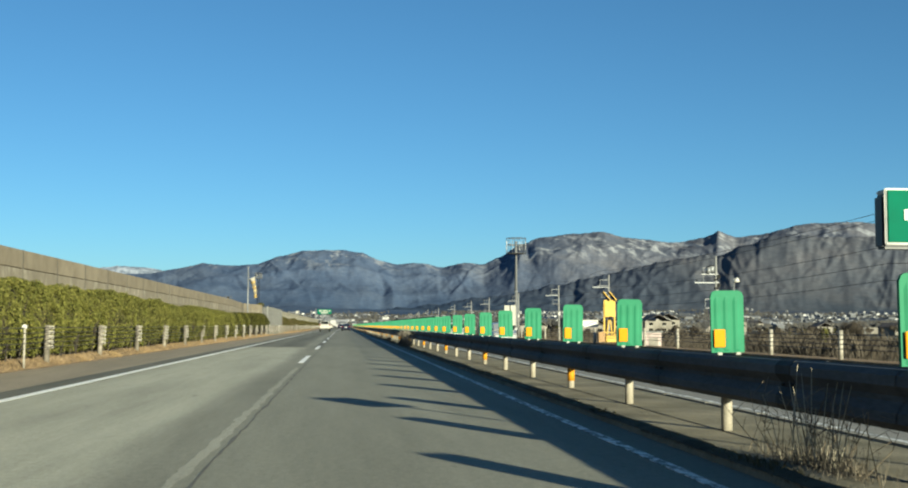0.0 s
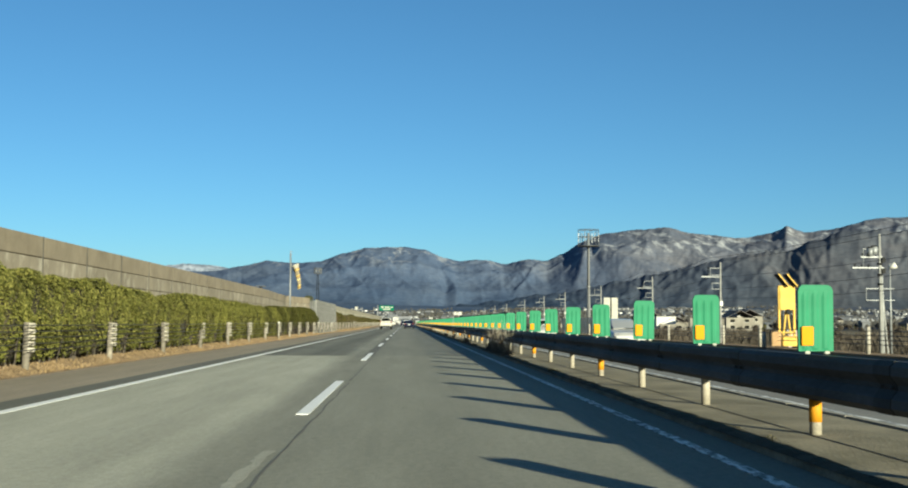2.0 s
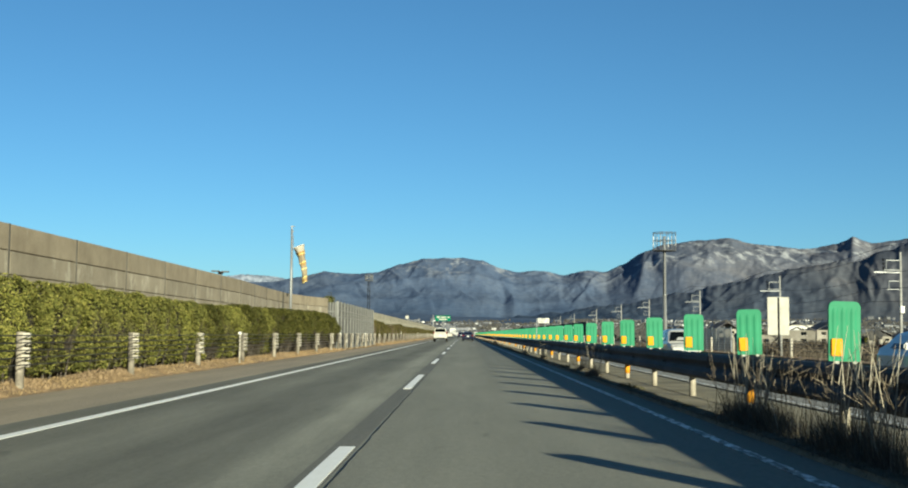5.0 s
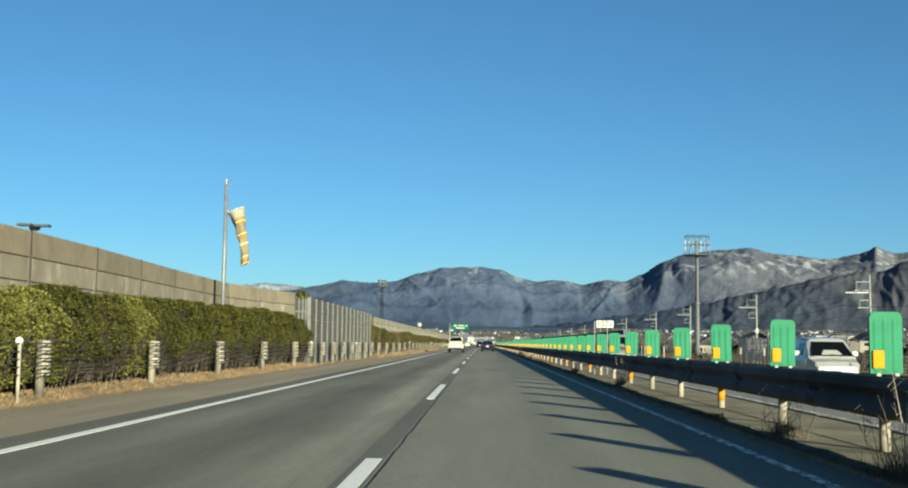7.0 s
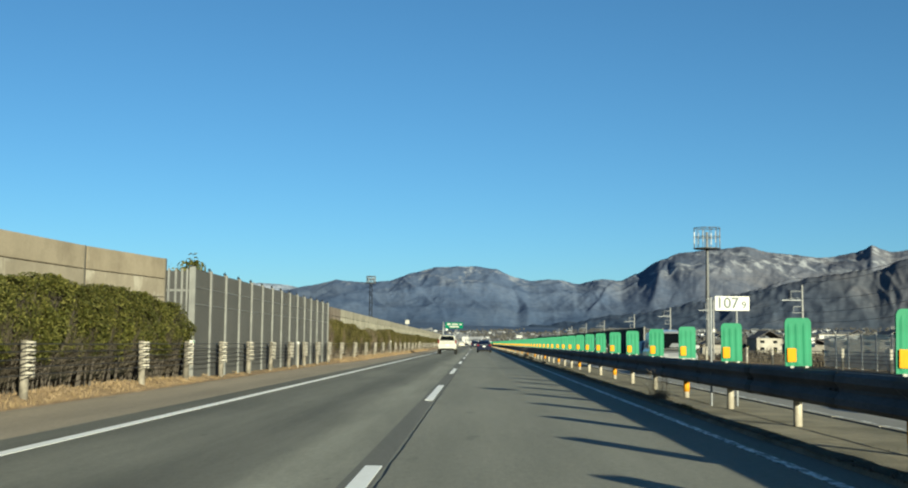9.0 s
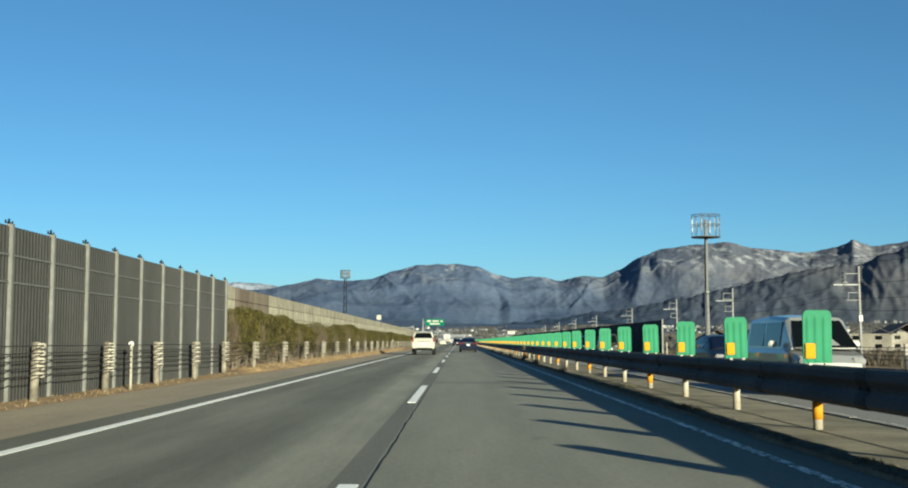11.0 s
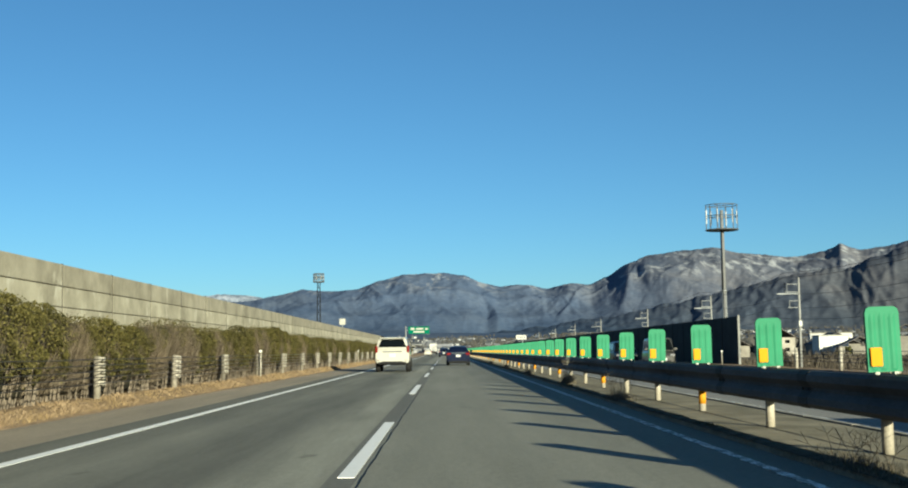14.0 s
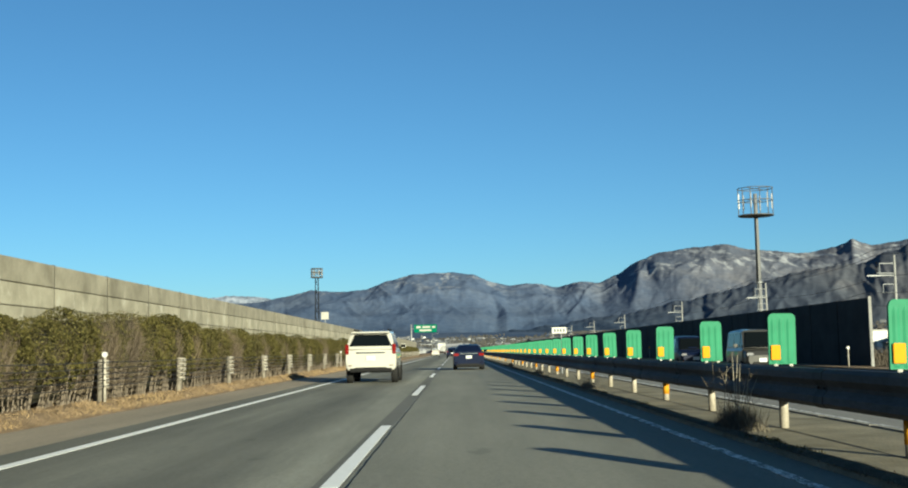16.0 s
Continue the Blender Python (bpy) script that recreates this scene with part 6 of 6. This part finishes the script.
kinds[2].matrix_world = pose(66, 104, GZ)
for i in range(120):
    y = rr.uniform(40, 620)
    x = rr.uniform(46, 58 + y * 0.45)
    k = rr.choice((0, 1, 1, 2, 2))
    copy_thing(kinds[k], pose(x, y, GZ, 0, 0, rr.uniform(0, 360)) @ Matrix.Scale(rr.uniform(0.45, 0.8), 4))


def far_woods():
    r = random.Random(5)
    vs, fs = [], []
    n = 0
    while n < 9000:
        az, rad = r.uniform(-14, 31), 420 + 1900 * r.random() ** 0.9
        x, y = rad * math.sin(radians(az)), 80 + rad * math.cos(radians(az))
        if -40 < x < 40 and y < 900:
            continue
        if noise.noise((x / 160, y / 160, 9)) < 0.02:
            continue
        z, h, w = terrain(az, rad) - 0.3 if rad > 650 else GZ, r.uniform(3, 6.5), r.uniform(1.5, 3.5)
        for _ in range(3):
            c = Vector((x + r.gauss(0, w * 0.4), y + r.gauss(0, w * 0.4), z + h * r.uniform(0.4, 0.8)))
            i = len(vs)
            vs += [(c.x - w * 0.5, c.y, c.z), (c.x + w * 0.1, c.y - w * 0.4, c.z - h * 0.35), (c.x + w * 0.5, c.y + w * 0.2, c.z), (c.x, c.y, c.z + h * 0.3), (c.x - w * .1, c.y + w * 0.5, c.z - h * .2)]
            fs += [(i, i + 1, i + 3), (i + 1, i + 2, i + 3), (i + 2, i + 4, i + 3), (i + 4, i, i + 3), (i, i + 4, i + 1), (i + 1, i + 4, i + 2)]
        n += 1
    me = bpy.data.meshes.new("far_woods")
    me.from_pydata(vs, [], fs)
    me.materials.append(leaf_material("distant_wood", (0.028, 0.029, 0.033), (0.05, 0.049, 0.05), (0.08, 0.075, 0.07)))
    tagged(new("far_woods", me), "brown winter trees between the far houses", "woods", kind="stuff")


far_woods()


def scrub_spot(r):
    while True:
        y, x = r.uniform(14, 330), r.uniform(38, 90)
        k = noise.noise((x / 9, y / 12, 4)) + 0.3 * noise.noise((x / 3, y / 3, 1))
        if k > -0.12 and x < 42 + 0.3 * y:
            return x, y, GZ, 0.5 + 1.4 * max(0.0, k)


blades("roadside_scrub", scrub_spot, 60000, 0.7, 2.0, 0, M_FARWOOD, "brown leafless scrub beyond the railway", 12, 0.016, 0.4)

# ---- vehicles ----
def loft(rings):
    """A closed skin over half rings of (x, z) at y, mirrored in x."""
    bm = B()
    loops = []
    for y, half in rings:
        full = [(x, z) for x, z in half] + [(-x, z) for x, z in reversed(half)]
        loops.append([bm.verts.new((x, y, z)) for x, z in full])
    n = len(loops[0])
    for a, b2 in zip(loops, loops[1:]):
        for i in range(n):
            bm.faces.new((a[i], a[(i + 1) % n], b2[(i + 1) % n], b2[i]))
    bm.faces.new(loops[0][::-1])
    bm.faces.new(loops[-1])
    bmesh.ops.recalc_face_normals(bm, faces=bm.faces)
    return bm


def soften(ob, width=0.03):
    md = ob.modifiers.new("bevel", "BEVEL")
    md.width, md.segments, md.limit_method, md.angle_limit = width, 2, "ANGLE", radians(25)
    return ob


def add_wheel(car, x, y, r, w):
    bm = B()
    s = 1 if x > 0 else -1
    prof = [(0.0, r * 0.62), (0.0, r * 0.93), (0.03, r), (w - 0.03, r), (w, r * 0.93), (w, r * 0.62)]
    seg = 24
    loops = []
    for px, pr in prof:
        loops.append([bm.verts.new((s * (px - w / 2), pr * math.cos(2 * math.pi * i / seg), pr * math.sin(2 * math.pi * i / seg))) for i in range(seg)])
    for a, b2 in zip(loops, loops[1:]):
        for i in range(seg):
            bm.faces.new((a[i], a[(i + 1) % seg], b2[(i + 1) % seg], b2[i]))
    bmesh.ops.recalc_face_normals(bm, faces=bm.faces)
    wheel = part("wheel", finish("tyre", bm, M_RUBBER, True), None, car)
    wheel.location = (x, y, r)
    part("rim", rod(B(), (-w * 0.38, 0, 0), (w * 0.38, 0, 0), r * 0.63, seg=20), M_RIM, wheel)
    return wheel


def vehicle(name, label, at, W, L, H, belt, shape, paint_mat, wheel_r, lamps, group="", sill=0.0):
    """Rear at y = 0, bonnet at y = L. shape: roof line as (y, z, inset) from the rear edge of the glasshouse to the cowl."""
    c = thing(name, label, "car", group, at=at)
    w = W / 2
    sill = sill or (0.26 if H < 1.6 else 0.36)
    def ring(y, k, top, low=0.0):
        return (y, [(w * k * 0.90, sill + low), (w * k * 0.985, sill + 0.12 + low), (w * k, (sill + belt) / 2), (w * k * 0.985, top - 0.12), (w * k * 0.93, top), (w * k * 0.3, top + 0.015)])
    hood = belt - 0.06
    tail = shape[0][0]
    rings = [ring(0.0, 0.955, belt * 0.96, 0.05), ring(0.06, 0.985, belt * 0.99), ring(max(0.2, tail), 1.0, belt), ring(L * 0.5, 1.0, belt), ring(shape[-1][0], 0.99, belt),
             ring(L * 0.85, 0.97, hood), ring(L - 0.18, 0.9, hood * 0.9, 0.02), ring(L, 0.78, hood * 0.74, 0.05)]
    soften(part("body", loft(rings), paint_mat, c), 0.035)
    # glasshouse: paint pillars and roof with dark glass set into it
    gh = []
    shape = [(y, max(z, belt + 0.06), inset) for y, z, inset in shape]
    for y, z, inset in shape:
        gh.append((y, [(w * 0.94, belt - 0.02), (w * 0.94 - inset * 0.5, (belt + z) / 2), (w * 0.94 - inset, z - 0.07), (w * 0.94 - inset - 0.1, z), (0.2, z + 0.02)]))
    soften(part("cabin", loft(gh), paint_mat, c), 0.03)
    y0, z0, i0 = shape[0]
    y1, z1, i1 = shape[1]
    # rear window
    bm = B()
    wt, wb2 = w * 0.94 - i1 - 0.16, w * 0.94 - 0.12
    vb, vt = 0.1, 0.09
    za, zb2 = belt + vb, z1 - vt
    def on(z):
        t = (z - (belt - 0.02)) / max(0.01, z1 - (belt - 0.02))
        return y0 + (y1 - y0) * t
    q = [bm.verts.new(v) for v in ((-wb2, on(za) - 0.035, za), (wb2, on(za) - 0.035, za), (wt, on(zb2) - 0.035, zb2), (-wt, on(zb2) - 0.035, zb2))]
    f = bm.faces.new(q)
    ext = bmesh.ops.extrude_face_region(bm, geom=[f])
    bmesh.ops.translate(bm, vec=(0, 0.03, 0), verts=[v for v in ext["geom"] if isinstance(v, bmesh.types.BMVert)])
    bmesh.ops.recalc_face_normals(bm, faces=bm.faces)
    rw = part("rear_window", bm, M_GLASS, c)
    # side windows and windscreen
    ya, yb = shape[1][0] + 0.12, shape[-2][0] - 0.05
    for s in (-1, 1):
        for k in range(2):
            p0, p1 = ya + (yb - ya) * k / 2 + 0.04, ya + (yb - ya) * (k + 1) / 2 - 0.04
            bm = B()
            q = [bm.verts.new(v) for v in ((s * (w * 0.94 + 0.006), p0, belt + 0.05), (s * (w * 0.94 + 0.006), p1, belt + 0.05), (s * (w * 0.94 - i1 + 0.012), p1, z1 - 0.1), (s * (w * 0.94 - i1 + 0.012), p0 + 0.05, z1 - 0.1))]
            f = bm.faces.new(q)
            ext = bmesh.ops.extrude_face_region(bm, geom=[f])
            bmesh.ops.translate(bm, vec=(-s * 0.03, 0, 0), verts=[v for v in ext["geom"] if isinstance(v, bmesh.types.BMVert)])
            bmesh.ops.recalc_face_normals(bm, faces=bm.faces)
            part("side_window", bm, M_GLASS, c)
        mr = part("mirror", box(B(), s * (w + 0.12), shape[-2][0] - 0.05, belt + 0.03, 0.2, 0.12, 0.15, 0.03), paint_mat, c)
        part("mirror_glass", box(B(), s * (w + 0.12), shape[-2][0] - 0.115, belt + 0.05, 0.16, 0.01, 0.11), M_GLASS, mr)
    ys, zs = shape[-1][0], shape[-1][1]
    bm = B()
    yc, zc, ic = shape[-2]
    q = [bm.verts.new(v) for v in ((-w * 0.83, ys + 0.05, belt + 0.03), (w * 0.83, ys + 0.05, belt + 0.03), (w * 0.94 - ic - 0.12, yc + 0.13, zc - 0.07), (-(w * 0.94 - ic - 0.12), yc + 0.13, zc - 0.07))]
    f = bm.faces.new(q)
    ext = bmesh.ops.extrude_face_region(bm, geom=[f])
    bmesh.ops.translate(bm, vec=(0, -0.03, 0), verts=[v for v in ext["geom"] if isinstance(v, bmesh.types.BMVert)])
    bmesh.ops.recalc_face_normals(bm, faces=bm.faces)
    part("windscreen", bm, M_GLASS, c)
    # tail lamps, bumper, plate, underside
    for s in (-1, 1):
        lx, lz, lw, lh = lamps
        part("tail_lamp", box(B(), s * lx, 0.02, lz, lw, 0.12, lh, 0.02), M_LAMPRED, c, "red tail lamp")
        part("reflector", box(B(), s * (w - 0.2), -0.045, sill + 0.14, 0.16, 0.03, 0.05, 0.008), M_LAMPRED, c)
        part("headlamp", box(B(), s * (w - 0.26), L - 0.1, hood * 0.72, 0.3, 0.16, 0.14, 0.03), M_LAMPCLEAR, c)
    bp = part("bumper", box(B(), 0, 0.02, sill + 0.02, W * 0.93, 0.16, 0.26, 0.05), paint_mat, c)
    part("lower_trim", box(B(), 0, 0.03, sill - 0.06, W * 0.8, 0.16, 0.14, 0.02), M_BLACK, bp)
    part("lower_panel", box(B(), 0, -0.05, sill - 0.04, W * 0.62, 0.05, 0.16, 0.02), M_BLACK, c)
    part("plate", box(B(), 0, -0.03, belt * 0.66, 0.34, 0.02, 0.17, 0.004), M_PLATE, c, "blank white plate")
    part("garnish", box(B(), 0, -0.015, belt * 0.66 + 0.26, W * 0.56, 0.035, 0.05, 0.012), M_CHROME, c, "chrome strip")
    part("grille", box(B(), 0, L - 0.06, hood * 0.52, W * 0.46, 0.1, 0.13, 0.02), M_BLACK, c, "dark front grille")
    part("front_intake", box(B(), 0, L - 0.02, sill + 0.02, W * 0.56, 0.1, 0.12, 0.02), M_BLACK, c)
    part("front_plate", box(B(), 0, L + 0.03, sill + 0.13, 0.33, 0.015, 0.16, 0.004), M_PLATE, c, "blank white plate")
    part("wiper", rod(B(), (-w * 0.5, ys + 0.09, belt + 0.06), (w * 0.1, ys + 0.09, belt + 0.07), 0.012, seg=5), M_BLACK, c)
    part("underside", box(B(), 0, L / 2, sill - 0.1, W * 0.8, L * 0.9, 0.2), M_BLACK, c)
    for y in (L * 0.2, L * 0.81):
        for s in (-1, 1):
            add_wheel(c, s * (w - 0.12), y, wheel_r, 0.24)
    return c


suv = vehicle("white_suv", "pearl white off-road wagon on the slow lane of the expressway", pose(-3.04, 199.4, 0), 1.88, 4.75, 1.92, 1.24,
              [(0.03, 1.27, 0.02), (0.24, 1.85, 0.14), (2.0, 1.91, 0.13), (3.0, 1.87, 0.14), (3.65, 1.26, 0.1)], M_CARWHITE, 0.39, (0.85, 1.05, 0.13, 0.36), sill=0.48)
for s in (-1, 1):
    part("roof_rail", box(B(), s * 0.62, 1.6, 1.91, 0.05, 2.2, 0.06, 0.015), M_BLACK, suv)
part("spoiler", box(B(), 0, 0.12, 1.81, 1.4, 0.26, 0.05, 0.015), M_CARWHITE, suv)
vehicle("navy_sedan", "dark navy sedan driving in the passing lane", pose(0.78, 223.6, 0), 1.80, 4.6, 1.46, 0.98,
        [(0.55, 1.0, 0.04), (1.15, 1.40, 0.2), (2.1, 1.46, 0.22), (2.6, 1.42, 0.22), (3.45, 1.0, 0.1)], M_CARBLUE, 0.32, (0.72, 0.80, 0.30, 0.15))
van = vehicle("silver_van", "silver box van in the oncoming lane", pose(13.0, 209.8, OPP, 0, 0, 180), 1.55, 3.4, 1.9, 1.08,
              [(0.03, 1.12, 0.02), (0.14, 1.82, 0.08), (1.5, 1.88, 0.08), (2.5, 1.84, 0.09), (2.95, 1.12, 0.06)], M_CARSILVER, 0.29, (0.68, 0.8, 0.1, 0.3))
vehicle("blue_minivan", "dark blue minivan in the oncoming lane", pose(12.6, 222.5, OPP, 0, 0, 180), 1.72, 4.5, 1.75, 1.02,
        [(0.05, 1.06, 0.03), (0.35, 1.68, 0.12), (2.0, 1.75, 0.13), (3.0, 1.70, 0.14), (3.7, 1.06, 0.1)], M_CARBLUE, 0.31, (0.74, 0.8, 0.14, 0.3))
vehicle("white_hatchback", "small white hatchback far ahead on the slow lane", pose(-4.1, 392, 0), 1.65, 3.9, 1.52, 0.96,
        [(0.05, 1.0, 0.03), (0.4, 1.46, 0.14), (1.6, 1.52, 0.15), (2.3, 1.47, 0.16), (3.0, 0.98, 0.1)], M_CARWHITE, 0.3, (0.72, 0.85, 0.14, 0.25))
vehicle("dark_wagon", "dark wagon far ahead in the passing lane", pose(-0.5, 332, 0), 1.75, 4.5, 1.6, 0.98,
        [(0.05, 1.02, 0.03), (0.45, 1.5, 0.14), (2.0, 1.58, 0.15), (2.8, 1.53, 0.16), (3.5, 1.0, 0.1)], M_CARBLUE, 0.31, (0.76, 0.85, 0.14, 0.25))
truck = thing("box_truck", "white box truck far ahead on the slow lane", "truck", at=pose(-4.2, 505, 0))
part("cargo_box", box(B(), 0, 3.0, 0.95, 2.3, 6.0, 2.4, 0.04), M_WHITE, truck)
part("cab", box(B(), 0, 6.9, 0.5, 2.1, 1.7, 2.0, 0.12), M_WHITE, truck)
part("chassis", box(B(), 0, 3.6, 0.55, 1.1, 7.0, 0.35), M_BLACK, truck)
part("bumper", box(B(), 0, 0.05, 0.5, 2.1, 0.12, 0.18, 0.02), M_BLACK, truck)
for s in (-1, 1):
    part("tail_lamp", box(B(), s * 0.85, -0.02, 0.7, 0.35, 0.06, 0.14, 0.01), M_LAMPRED, truck)
    for y in (1.4, 6.8):
        add_wheel(truck, s * 0.95, y, 0.43, 0.26)
for name, label, x, y, W, L, H, belt, roof, mat, wr in (
        ("white_minivan", "white minivan with dark windows in the oncoming lane", 8.15, 136.6, 1.7, 4.7, 1.87, 1.08, [(0.05, 1.12, 0.03), (0.22, 1.8, 0.1), (2.0, 1.87, 0.11), (3.35, 1.8, 0.12), (4.15, 1.12, 0.08)], M_CARVAN, 0.31),
        ("navy_hatchback", "dark navy hatchback in the oncoming lane", 9.6, 151.0, 1.74, 4.3, 1.47, 0.96, [(0.1, 1.0, 0.04), (0.6, 1.38, 0.18), (1.7, 1.47, 0.2), (2.4, 1.42, 0.2), (3.3, 0.98, 0.1)], M_CARBLUE, 0.31),
        ("pale_hatchback", "low white hatchback in the oncoming lane", 10.7, 71.2, 1.76, 4.5, 1.45, 0.95, [(0.1, 0.99, 0.04), (0.7, 1.34, 0.18), (1.8, 1.45, 0.2), (2.4, 1.4, 0.2), (3.5, 0.97, 0.1)], M_CARPALE, 0.31),
        ("silver_wagon", "small silver wagon in the oncoming lane", 10.7, 102.6, 1.55, 3.5, 1.55, 0.96, [(0.05, 1.0, 0.03), (0.25, 1.48, 0.1), (1.6, 1.55, 0.11), (2.3, 1.5, 0.12), (2.9, 1.0, 0.08)], M_CARPALE, 0.28)):
    vehicle(name, label, pose(x, y, OPP, 0, 0, 180), W, L, H, belt, roof, mat, wr, (W / 2 - 0.16, 0.8, 0.14, 0.28))
